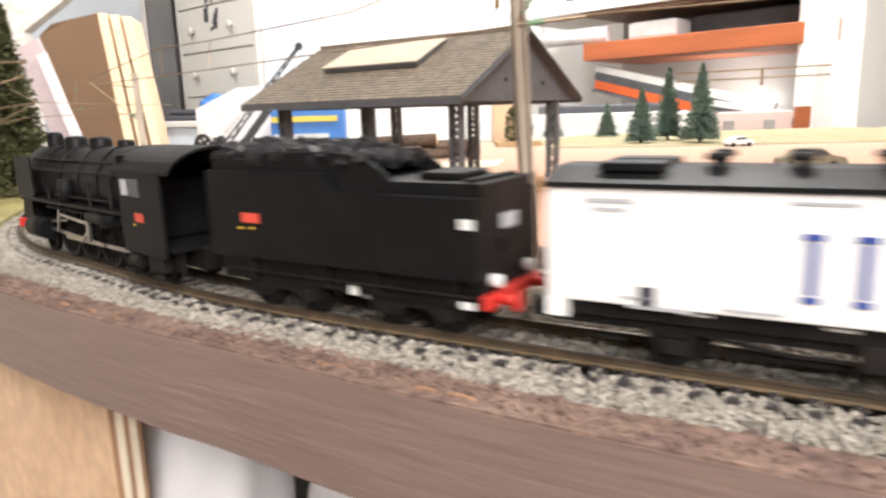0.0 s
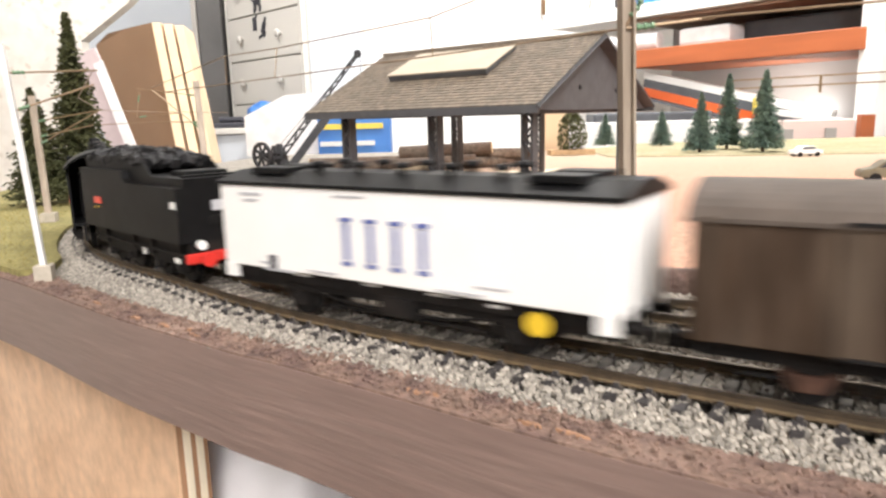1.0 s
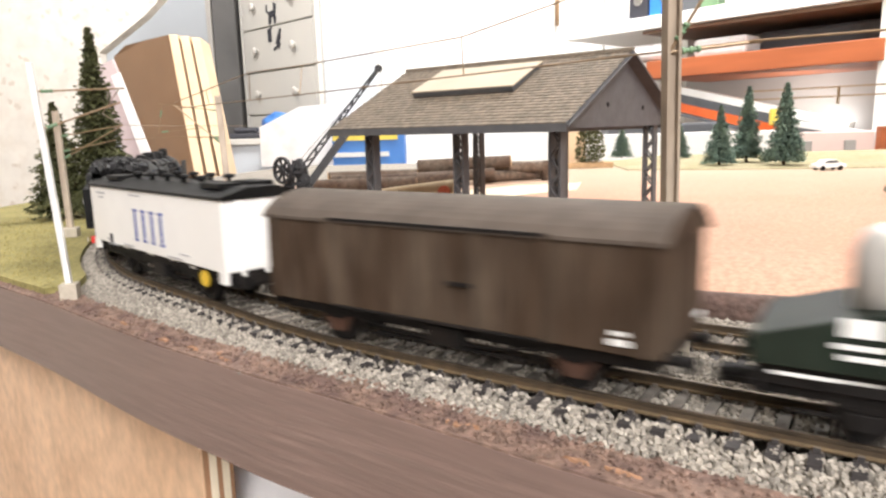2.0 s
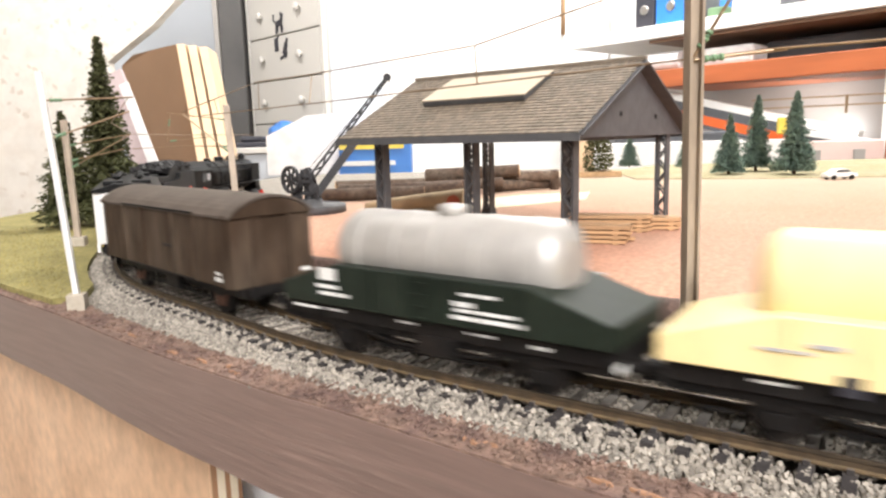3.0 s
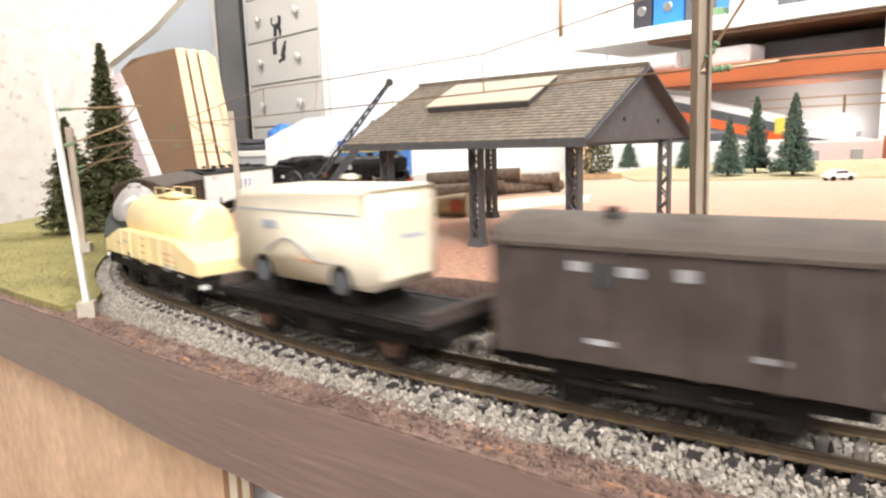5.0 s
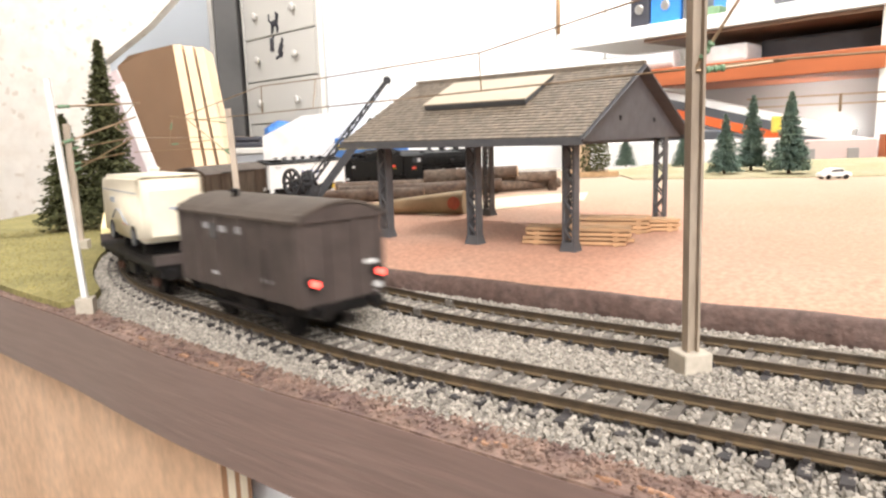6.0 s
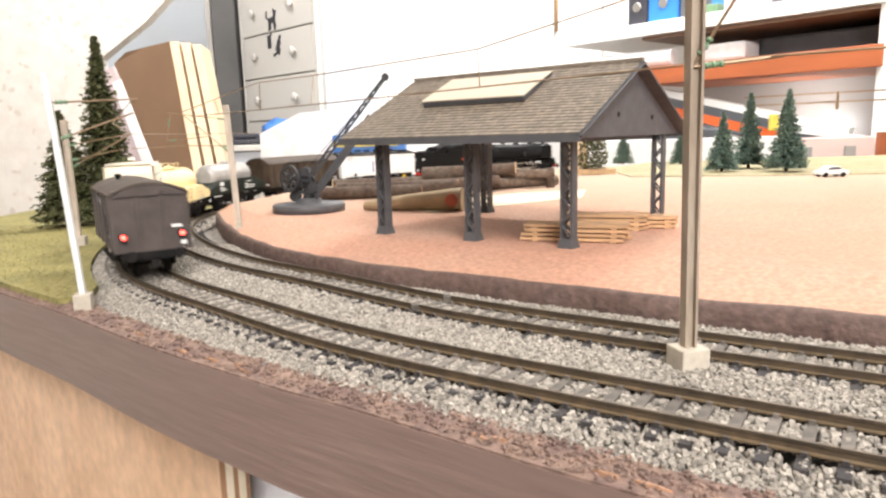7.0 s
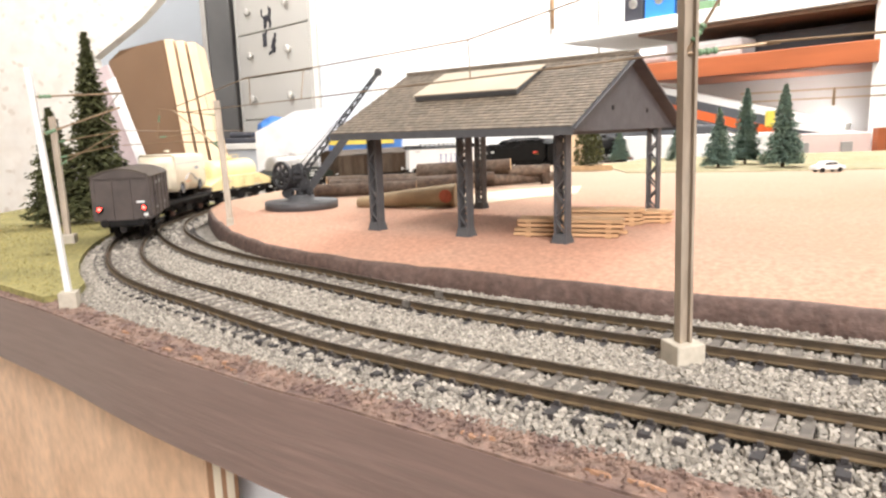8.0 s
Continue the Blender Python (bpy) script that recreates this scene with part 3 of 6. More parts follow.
    single("yellow_end", box(BM(), 0.700, 1.475, 0.045, 0.718, 1.490, 0.080, bevel=0.003), M["yellowstripe"], "short yellow nose of a stored railcar", "model train")
    single("railing", bar(bar(bar(BM(), (0.66, 1.52, 0.118), (0.88, 1.30, 0.118), 0.003, 0.003), (0.66, 1.52, 0.10), (0.88, 1.30, 0.10), 0.003, 0.003), (0.79, 1.39, 0.085), (0.79, 1.39, 0.12), 0.004, 0.004), M["wire"], "thin brown railing before the shelf", "railing")
    single("dark_tray", box(BM(), 0.36, 1.50, -0.002, 0.62, 1.58, 0.055, bevel=0.004), M["boxdark"], "long dark storage tray", "tray")
    # low white parapet with pink card behind the firs
    single("white_parapet", box(BM(), 0.19, 1.12, -0.006, 0.56, 1.135, 0.040, bevel=0.002), M["offwhite"], "low white card parapet behind the firs", "parapet")
    single("pink_backdrop", box(BM(), 0.545, 1.10, -0.006, 0.69, 1.115, 0.036, bevel=0.002), M["pinkscene"], "faded pink printed card behind the road", "card")
    for x in (0.570, 0.640):
        single("dark_patch", box(BM(), x, 1.0955, 0.004, x + 0.018, 1.0985, 0.022, bevel=0.0008), M["greywall"], "small dark card panel on the pink card", "card")
    single("orange_post", box(BM(), 0.690, 1.085, -0.006, 0.712, 1.0985, 0.042), M["orangewood"], "short orange wooden post behind the road", "post")
    single("white_pillar", box(BM(), 0.868, 1.33, -1.0, 0.93, 1.40, 0.62, bevel=0.002), M["offwhite"], "white painted upright beside the shelves", "pillar")
    single("tan_card", box(BM(), 0.150, 0.86, 0.0095, 0.180, 0.875, 0.062, bevel=0.001), M["paleboard"], "upright tan card behind the shed", "card")


# ---- layout ----
EDGE = [(-.40, .46), (-.33, .405), (-.26, .348), (-.196, .294), (-.150, .257), (-.111, .2225), (-.083, .199), (-.061, .182), (-.043, .168), (-.026, .1565), (-.012, .146), (.001, .136), (.012, .1275),
        (.022, .120), (.034, .1115), (.06, .094), (.12, .056), (.22, -.004), (.38, -.09), (.60, -.19)]
RIM = [(-.177, .519), (-.148, .445), (-.116, .379), (-.079, .327), (-.046, .293), (-.02, .274), (.003, .258), (.023, .243), (.042, .231), (.059, .2205), (.088, .2025), (.122, .182)]
ZP = 0.0095
RIMZ = 0.0040


def strip(poly, normal_out, z0, z1, t):
    """A wall t thick that follows a plan line, between two heights."""
    bm = BM()
    p = [Vector((x, y, 0)) for x, y in poly]
    rows = []
    for i, q in enumerate(p):
        d = (p[min(i + 1, len(p) - 1)] - p[max(i - 1, 0)]).normalized()
        n = Vector((d.y, -d.x, 0)) * normal_out
        rows.append([bm.verts.new(v) for v in ((q.x, q.y, z0), (q.x, q.y, z1), (q.x + n.x * t, q.y + n.y * t, z1), (q.x + n.x * t, q.y + n.y * t, z0))])
    for a, b in zip(rows[:-1], rows[1:]):
        for i in range(4):
            bm.faces.new((a[i], a[(i + 1) % 4], b[(i + 1) % 4], b[i]))
    bm.faces.new(rows[0])
    bm.faces.new(rows[-1][::-1])
    bmesh.ops.recalc_face_normals(bm, faces=bm.faces)
    return bm


def off_b(s):
    """How far the inner track lies inside the outer one."""
    t = min(max((s - 0.58) / 0.40, 0), 1)
    return 0.0475 * (1 - t * t * (3 - 2 * t))


def layout_base():
    # ground sheet of the layout, with its cut edge in front
    bm = BM()
    pts = EDGE + [(1.15, -.19), (1.15, 1.30), (-.30, 1.30), (-.40, .75)]
    extrude(bm, pts, -0.034, -0.0065, "z")
    single("ground", bm, M["ballastbed"], "grey ballast-covered layout baseboard", "ground", "structure")
    fine, _ = smooth_line([EDGE[0]] + EDGE + [EDGE[-1]], 8, 4)
    fine = [tuple(p) for p in fine]
    single("fascia", strip(fine, 1, -0.0345, -0.0063, 0.004), M["fascia"], "brown painted wooden fascia with screw holes", "fascia", "structure")
    single("earth_margin", strip([(p[0] - .0024, p[1] - .0030) for p in fine], -1, -0.0064, -0.0056, 0.0115), M["edge"], "brown glued earth along the board edge", "edge", "structure")
    # torn raw edge above the fascia
    rng = random.Random(4)
    bm = BM()
    for i in range(2600):
        k = rng.random() * (len(fine) - 2)
        i0 = int(k)
        a, b = Vector((*fine[i0], 0)), Vector((*fine[i0 + 1], 0))
        if a.x < -0.28 or a.x > 0.25:
            continue
        q = a.lerp(b, k - i0)
        d = (b - a).normalized()
        n = Vector((-d.y, d.x, 0))
        q = q + n * rng.uniform(-0.0030, 0.0085)
        r = rng.uniform(0.0003, 0.0012)
        bar(bm, (q.x, q.y, -0.0056 + rng.uniform(-0.0004, 0.0005)), (q.x + d.x * r * rng.uniform(0.5, 1.3), q.y + d.y * r * rng.uniform(0.5, 1.3), -0.0054 + rng.uniform(-0.0004, 0.0006)), r, r * 0.6)
    single("torn_edge", bm, M["edge"], "splintered raw board edge with glue and earth", "edge", "stuff")
    bm = BM()
    for i in range(11):
        k = rng.uniform(0.22, 0.80) * (len(fine) - 2)
        i0 = int(k)
        a, b = Vector((*fine[i0], 0)), Vector((*fine[i0 + 1], 0))
        q, d = a.lerp(b, k - i0), (b - a).normalized()
        n = Vector((-d.y, d.x, 0))
        q = q + n * rng.uniform(-0.0022, 0.0022)
        ln, wd = rng.uniform(0.0015, 0.0042), rng.uniform(0.0004, 0.0010)
        base = [q + d * ln * math.cos(j * math.tau / 12) * rng.uniform(0.6, 1.1) + n * wd * math.sin(j * math.tau / 12) * rng.uniform(0.5, 1.2) for j in range(12)]
        lo = [bm.verts.new((v.x, v.y, -0.0062)) for v in base]
        hi = [bm.verts.new((v.x * 0.8 + q.x * 0.2, v.y * 0.8 + q.y * 0.2, -0.0050 + rng.uniform(-0.0002, 0.0003))) for v in base]
        for j in range(12):
            bm.faces.new((lo[j], lo[(j + 1) % 12], hi[(j + 1) % 12], hi[j]))
        bm.faces.new(hi)
    bmesh.ops.recalc_face_normals(bm, faces=bm.faces)
    single("glue_smears", bm, M["glue"], "amber smears of glue along the torn board edge", "glue", "stuff")
    for q, z in (((-.1475, .2548), -0.0245), ((.0045, .1335), -0.0285), ((-.045, .1695), -0.026), ((-.092, .207), -.0285)):
        bm = BM()
        d = Vector((0.78, -0.62, 0))
        lathe(bm, [(0.0011, -0.0005), (0.0011, 0.0002), (0.0005, 0.0003)], 12, look((q[0] - .0022, q[1] - .0028, z), (q[0] + 1, q[1] + 1.25, z)))
        single("screw_head", bm, M["softblack"], "small sunken screw head in the fascia", "screw", group="fascia screws")
    # plywood support under the fascia, its end grain towards the viewer
    s = thing("plywood_support", "vertical plywood support panel with layered end grain", "panel")
    e = Vector((-0.0792, 0.2050, 0))
    d = Vector((-0.775, 0.632, 0))
    n = Vector((0.632, 0.775, 0))

    def slab(o0, o1, inset, mt, name):
        bm = BM()
        a = e + n * o0 + d * inset
        b = e + n * o1 + d * inset
        vs = [bm.verts.new(v) for v in (a + Vector((0, 0, -0.034)), b + Vector((0, 0, -0.034)), b + d * 0.6 + Vector((0, 0, -0.034)), a + d * 0.6 + Vector((0, 0, -0.034)),
                                        a + Vector((0, 0, -0.6)), b + Vector((0, 0, -0.6)), b + d * 0.6 + Vector((0, 0, -0.6)), a + d * 0.6 + Vector((0, 0, -0.6)))]
        for q in ((0, 1, 2, 3), (7, 6, 5, 4), (0, 4, 5, 1), (1, 5, 6, 2), (2, 6, 7, 3), (3, 7, 4, 0)):
            bm.faces.new([vs[i] for i in q])
        bmesh.ops.recalc_face_normals(bm, faces=bm.faces)
        part(name, bm, mt, s)
    slab(0.0, 0.0010, 0.0002, M["ply"], "face_veneer")
    for k, (o0, o1, mt) in enumerate(((.0010, .0032, "plydark"), (.0032, .0058, "plylight"), (.0058, .0078, "plydark"), (.0078, .0104, "plylight"), (.0104, .0122, "plydark"))):
        slab(o0, o1, 0.0 if mt == "plylight" else 0.0004, M[mt], "ply_layer")
    # white sacks on the floor below
    for x, y, z, sx, sy, sz, rz in ((-0.070, 0.274, -0.134, 0.038, 0.046, 0.096, 6), (0.018, 0.258, -0.150, 0.043, 0.044, 0.096, -15)):
        bm = BM()
        bmesh.ops.create_icosphere(bm, subdivisions=4, radius=1)
        for v in bm.verts:
            w = noise.noise(v.co * 2.3) * 0.12 + noise.noise(v.co * 6) * 0.04
            v.co = Vector((v.co.x * sx, v.co.y * sy, v.co.z * sz)) * (1 + w)
        for f in bm.faces:
            f.smooth = True
        single("white_sack", bm, M["sack"], "soft white plastic sack lying under the layout", "sack", at=pose(x, y, z, 0, 0, rz), group="sacks under the layout")
    single("storage_crate", box(BM(), -0.110, 0.215, -1.0, 0.30, 0.50, -0.232, bevel=0.006), M["darkgap"], "dark storage crate that carries the white sacks", "crate")


def platform():
    rim, _ = smooth_line([RIM[0]] + RIM + [RIM[-1]], 12, 6)
    rim = [tuple(p) for p in rim]
    back = [tuple(beside(s, 0.034)) for s in np.arange(1.55, 0.90, -0.03)]
    front = [tuple(beside(s, 0.0745)) for s in np.arange(0.30, 0.02, -0.03)]
    pts = back + rim + front + [(1.12, -.15), (1.12, .98), (.62, .99)]
    bm = BM()
    n = len(pts)
    ring = []
    for k, p in enumerate(pts):
        a, b = np.array(pts[k - 1]), np.array(pts[(k + 1) % n])
        d = (b - a) / np.linalg.norm(b - a)
        inset = 0.034 if k < 14 or k > 60 else 0.010 + 0.024 * min(1.0, abs(k - 22) / 30)
        ring.append((p[0] - d[1] * inset, p[1] + d[0] * inset))
    lo = [bm.verts.new((*p, -0.0066)) for p in pts]
    rimv = [bm.verts.new((*p, RIMZ)) for p in pts]
    inn = [bm.verts.new((*p, ZP)) for p in ring]
    for k in range(n):
        bm.faces.new((lo[k], lo[(k + 1) % n], rimv[(k + 1) % n], rimv[k]))
        bm.faces.new((rimv[k], rimv[(k + 1) % n], inn[(k + 1) % n], inn[k]))
    bm.faces.new(inn)
    bmesh.ops.recalc_face_normals(bm, faces=bm.faces)
    single("platform", bm, M["platform"], "raised goods yard with terracotta and sandy ground", "ground", "structure")
    wall = [tuple(p) for p in back[-6:] + rim + front]
    p = [Vector((x, y, 0)) for x, y in wall]
    bm = BM()
    rows = []
    prof = ((0.0004, -0.0066), (0.0016, -0.0060), (0.0020, -0.0035), (0.0019, -0.0010), (0.0014, RIMZ - 0.0008), (0.0004, RIMZ + 0.0004), (-0.0016, RIMZ + 0.0005), (-0.0030, RIMZ - 0.0004))
    for i, q in enumerate(p):
        d = (p[min(i + 1, len(p) - 1)] - p[max(i - 1, 0)]).normalized()
        nn = Vector((d.y, -d.x, 0))
        row = []
        for o, z in prof:
            v = q + nn * o + Vector((0, 0, z))
            w = noise.noise(v * 45) * 0.0007 + noise.noise(v * 160) * 0.0003
            row.append(bm.verts.new(v + nn * w + Vector((0, 0, noise.noise(v * 50 + Vector((4, 2, 0))) * 0.0006 if z > 0 else 0))))
        rows.append(row)
    for a, b in zip(rows[:-1], rows[1:]):
        for i in range(len(prof) - 1):
            bm.faces.new((a[i], b[i], b[i + 1], a[i + 1])).smooth = True
    bmesh.ops.recalc_face_normals(bm, faces=bm.faces)
    single("platform_kerb", bm, M["platedge"], "rough dark brown edge of the goods yard", "kerb", "structure")
    # pale path and grass verge
    bm = BM()
    extrude(bm, [(-.010, .425), (.03, .45), (.10, .50), (.115, .56), (.06, .545), (.0, .50), (-.035, .46)], ZP, ZP + 0.0005, "z")
    single("pale_path", bm, M["palepath"], "pale plastered path across the yard", "path", "structure")
    bm = BM()
    extrude(bm, [(.19, .70), (.30, .665), (.50, .63), (.70, .66), (.75, .80), (.70, 1.0), (.30, .99), (.2, .85)], ZP, ZP + 0.0008, "z")
    single("far_verge", bm, M["verge"], "thin grass verge below the firs", "grass", "structure")
    # grass at the outer side of the curve
    pts = [(-.40, .4605), (-.33, .4055), (-.26, .3485), (-.196, .2945), (-.160, .266), (-.152, .276)] + [tuple(beside(s, -0.0215)) for s in np.arange(0.655, 1.02, 0.02)] + [(-.40, .66)]
    bm = BM()
    extrude(bm, pts, -0.0066, -0.0030, "z")
    single("grass", bm, M["grass"], "yellow-green static grass beside the curve", "grass", "structure")
    rng = np.random.RandomState(5)
    verts, faces = [], []
    poly = np.array([(-.34, .41), (-.19, .292), (-.158, .268), (-.178, .315), (-.215, .37), (-.238, .45), (-.242, .52), (-.33, .52)])
    n = 0
    while n < 9000:
        x, y = rng.uniform(-.34, -.155), rng.uniform(.265, .53)
        inside = False
        j = len(poly) - 1
        for i in range(len(poly)):
            if (poly[i, 1] > y) != (poly[j, 1] > y) and x < (poly[j, 0] - poly[i, 0]) * (y - poly[i, 1]) / (poly[j, 1] - poly[i, 1]) + poly[i, 0]:
                inside = not inside
            j = i
        if not inside:
            n += 1
            continue
        a, h = rng.uniform(0, 6.28), rng.uniform(0.0006, 0.0018)
        w = 0.00022
        b = len(verts)
        verts += [(x - w * math.cos(a), y - w * math.sin(a), -0.0031), (x + w * math.cos(a), y + w * math.sin(a), -0.0031), (x + rng.normal(0, .0006), y + rng.normal(0, .0006), -0.003 + h)]
        faces.append((b, b + 1, b + 2))
        n += 1
    tagged(new("grass_fibres", raw("grass_fibres", verts, faces, M["blade"])), "short yellow-green grass fibres", "grass", "", "stuff")


def rail_mesh(off, s0, s1, offs=None):
    """One rail with foot, web and head, swept along the line."""
    prof = [(-.0009, -.0025), (.0009, -.0025), (.0009, -.0022), (.0003, -.0019), (.0003, -.0009), (.00046, -.0007), (.00046, -.00005), (.00034, 0), (-.00034, 0), (-.00046, -.00005), (-.00046, -.0007), (-.0003, -.0009), (-.0003, -.0019), (-.0009, -.0022)]
    ss = np.arange(s0, s1, 0.006)
    verts, faces = [], []
    for s in ss:
        p, d = on_line(s)
        nrm = np.array([d[1], -d[0]])
        o = off + (offs(s) if offs else 0)
        for u, z in prof:
            q = p + nrm * (o + u)
            verts.append((q[0], q[1], z))
    m = len(prof)
    for i in range(len(ss) - 1):
        for k in range(m):
            faces.append((i * m + k, i * m + (k + 1) % m, (i + 1) * m + (k + 1) % m, (i + 1) * m + k))
    me = raw("rail", verts, faces, M["rail"])
    me.materials.append(M["railtop"])
    me.materials.append(M["railside"])
    me.materials.append(M["railfoot"])
    for i, f in enumerate(me.polygons):
        k = i % m
        f.material_index = 1 if k == 7 else 2 if 4 <= k <= 10 else 3 if k in (1, 2, 12, 13) else 0
    return me


def tracks():
    sl = BM()
    for y0, y1 in ((-0.0148, -0.0098), (-0.0098, 0.0098), (0.0098, 0.0148)):
        box(sl, -0.0012, y0, -0.0052, 0.0012, y1, -0.0027 - 0.0002 * (abs(y0 + y1) > 0.01))
    for y in (-0.0096, -0.0069, 0.0069, 0.0096):
        box(sl, -0.0006, y - 0.0004, -0.00265, 0.0006, y + 0.0004, -0.0018)
    me = mesh_of(sl, M["sleeper"], "sleeper")
    me.materials.append(M["sleepershade"])
    # outer ends take the painted gap shade
    for f in me.polygons:
        if abs(f.center.y) > 0.0098:
            f.material_index = 1
    for nm, lab, f, s1 in (("railway_track", "outer track with brown rails on sleepers in grey ballast", lambda s: 0.0, 1.62), ("railway_track", "inner track with brown rails on sleepers in grey ballast", off_b, 0.97)):
        t = thing(nm, lab, "track", "tracks")
        for o in (-0.00825, 0.00825):
            ob = new("rail", rail_mesh(o, 0.02, s1, f))
            ob.parent = t
        s = 0.05
        while s < s1 - 0.01:
            p, d = on_line(s)
            q = beside(s, f(s))
            ob = new("sleeper", me)
            ob.parent = t
            ob.matrix_basis = pose(q[0], q[1], 0, 0, 0, math.degrees(math.atan2(d[1], d[0])))
            s += 0.0068
    j = BM()
    for s, o in ((0.509, -0.00825), (0.5085, 0.00825)):
        q = beside(s, 0.0475 + o)
        p, d = on_line(s)
        box(j, -0.0016, -0.0012, -0.0024, 0.0016, 0.0012, -0.0002, pose(q[0], q[1], 0, 0, 0, math.degrees(math.atan2(d[1], d[0]))))
    single("rail_joiner", j, M["steel"], "bright metal rail joiners on the inner track", "rail joiner")


def ballast():
    """Loose stones between and beside the tracks: uneven little blocks."""
    rng = np.random.RandomState(11)
    cube = np.array([(-1, -1, -1), (1, -1, -1), (1, 1, -1), (-1, 1, -1), (-1, -1, 1), (1, -1, 1), (1, 1, 1), (-1, 1, 1)], float)
    quad = np.array([(0, 3, 2, 1), (4, 5, 6, 7), (0, 1, 5, 4), (1, 2, 6, 5), (2, 3, 7, 6), (3, 0, 4, 7)])
    def heap(name, n, s0, s1, o0, o1, size, ends):
        s = rng.uniform(s0, s1, n)
        o = rng.uniform(o0, o1, n)
        lim = np.array([min(off_b(a) + 0.026, ends) if a > 0.72 else ends for a in s])
        keep = o < lim
        s, o = s[keep], o[keep]
        idx = np.clip(np.searchsorted(SA, s), 1, len(SA) - 1)
        d = (LA[idx] - LA[idx - 1]) / (SA[idx] - SA[idx - 1])[:, None]
        p = LA[idx - 1] + d * (s - SA[idx - 1])[:, None] + np.stack([d[:, 1], -d[:, 0]], 1) * o[:, None]
        ob = np.array([off_b(a) for a in s])
        # height: at sleeper level between the rails, rounded shoulder outside
        z = np.where(o < -0.0125, -0.0034 - (-(o + 0.0125)) * 0.33, -0.0034)
        mid = (o > 0.013) & (o < ob - 0.013)
        z = np.where(mid, -0.0030 + 0.0004 * np.sin(s * 300), z)
        near_rail = (np.abs(np.abs(o) - 0.00825) < 0.0017) | (np.abs(np.abs(o - ob) - 0.00825) < 0.0017)
        inside = (np.abs(o) < 0.0145) | (np.abs(o - ob) < 0.0145)
        phase = np.mod(s - 0.05, 0.0068)
        on_sleeper = inside & ((phase < 0.0017) | (phase > 0.0051))
        gap = (o > -0.0132) & (o < -0.0098) & ~on_sleeper
        k = ~near_rail & (~on_sleeper | (rng.rand(len(s)) < np.where(o < -0.0112, 0.72, 0.10))) & (~gap | (rng.rand(len(s)) < 0.36))
        p, z, o = p[k], z[k], o[k]
        n = len(p)
        r = size * rng.uniform(0.55, 1.25, n)
        v = cube[None] * rng.uniform(0.55, 1.0, (n, 8, 3)) * (r / 2)[:, None, None] * rng.uniform(0.7, 1.2, (n, 1, 3))
        a, b, c = rng.uniform(0, 6.28, (3, n))
        ca, sa, cb, sb, cc, sc = np.cos(a), np.sin(a), np.cos(b), np.sin(b), np.cos(c), np.sin(c)
        R = np.empty((n, 3, 3))
        R[:, 0] = np.stack([cb * cc, -cb * sc, sb], 1)
        R[:, 1] = np.stack([ca * sc + sa * sb * cc, ca * cc - sa * sb * sc, -sa * cb], 1)
        R[:, 2] = np.stack([sa * sc - ca * sb * cc, sa * cc + ca * sb * sc, ca * cb], 1)
        v = np.einsum("nij,nkj->nki", R, v)
        v[:, :, :2] += p[:, None, :]
        v[:, :, 2] += (z + rng.uniform(-0.0008, 0.0005, n))[:, None]
        f = (quad[None] + 8 * np.arange(n)[:, None, None]).reshape(-1, 4)
        me = bpy.data.meshes.new(name)
        me.from_pydata(v.reshape(-1, 3).tolist(), [], f.tolist())
        me.materials.append(M["ballast"])
        tagged(new(name, me), "loose pale grey ballast stones along the tracks", "ballast", "", "stuff")
    heap("ballast_stones", 150000, 0.22, 0.74, -0.0246, 0.072, 0.00116, 0.072)
    heap("ballast_stones", 14000, 0.72, 1.60, -0.024, 0.072, 0.0026, 0.030)
    # stones that rolled down onto the torn edge
    def strays(n):
        s = rng.uniform(0.25, 0.72, n)
        o = -0.0232 - np.abs(rng.normal(0, 0.0026, n))
        verts, faces = [], []
        for a, b in zip(s, o):
            q = beside(a, b)
            r = rng.uniform(0.00025, 0.0006)
            base = len(verts)
            w = cube * rng.uniform(0.5, 1, (8, 3)) * r
            verts += [(q[0] + x, q[1] + y, -0.0066 + z + r * 0.4) for x, y, z in w]
            faces += [tuple(base + i for i in f) for f in quad]
        tagged(new("stray_stones", raw("stray_stones", verts, faces, M["ballast"])), "stray ballast stones on the board edge", "ballast", "", "stuff")
    strays(1900)


# ---- shed ----
def shed():
    yaw = -38.4
    base = pose(0.050, 0.279, 0, 0, 0, yaw)
    L, W, ze, zr = 0.1057, 0.0922, 0.0575, 0.0884
    t = thing("goods_shed", "open goods shed with tiled roof on lattice posts", "shed", at=base)
    x0, x1, y0, y1 = -L - 0.0149, 0.0122, -0.0150, W + 0.0134
    ym = (y0 + y1) / 2

    def post(x, y):
        w, d = 0.0048, 0.0046
        bm = BM()
        for sx in (-1, 1):
            box(bm, x + sx * w / 2 - 0.0005, y - d / 2, ZP + 0.003, x + sx * w / 2 + 0.0005, y + d / 2, ze - 0.001)
        n = 7
        for sy in (-1, 1):
            for k in range(n):
                za, zb = ZP + 0.004 + k * (ze - ZP - 0.006) / n, ZP + 0.004 + (k + 1) * (ze - ZP - 0.006) / n
                sg = 1 if k % 2 else -1
                bar(bm, (x - sg * w / 2, y + sy * (d / 2 - 0.0005), za), (x + sg * w / 2, y + sy * (d / 2 - 0.0005), zb), 0.0007, 0.0008, (0, 1, 0))
        p = part("post", bm, M["shedgrey"], t)
        bm = BM()
        v0 = [bm.verts.new((x + sx * 0.0037, y + sy * 0.0035, ZP)) for sx, sy in ((-1, -1), (1, -1), (1, 1), (-1, 1))]
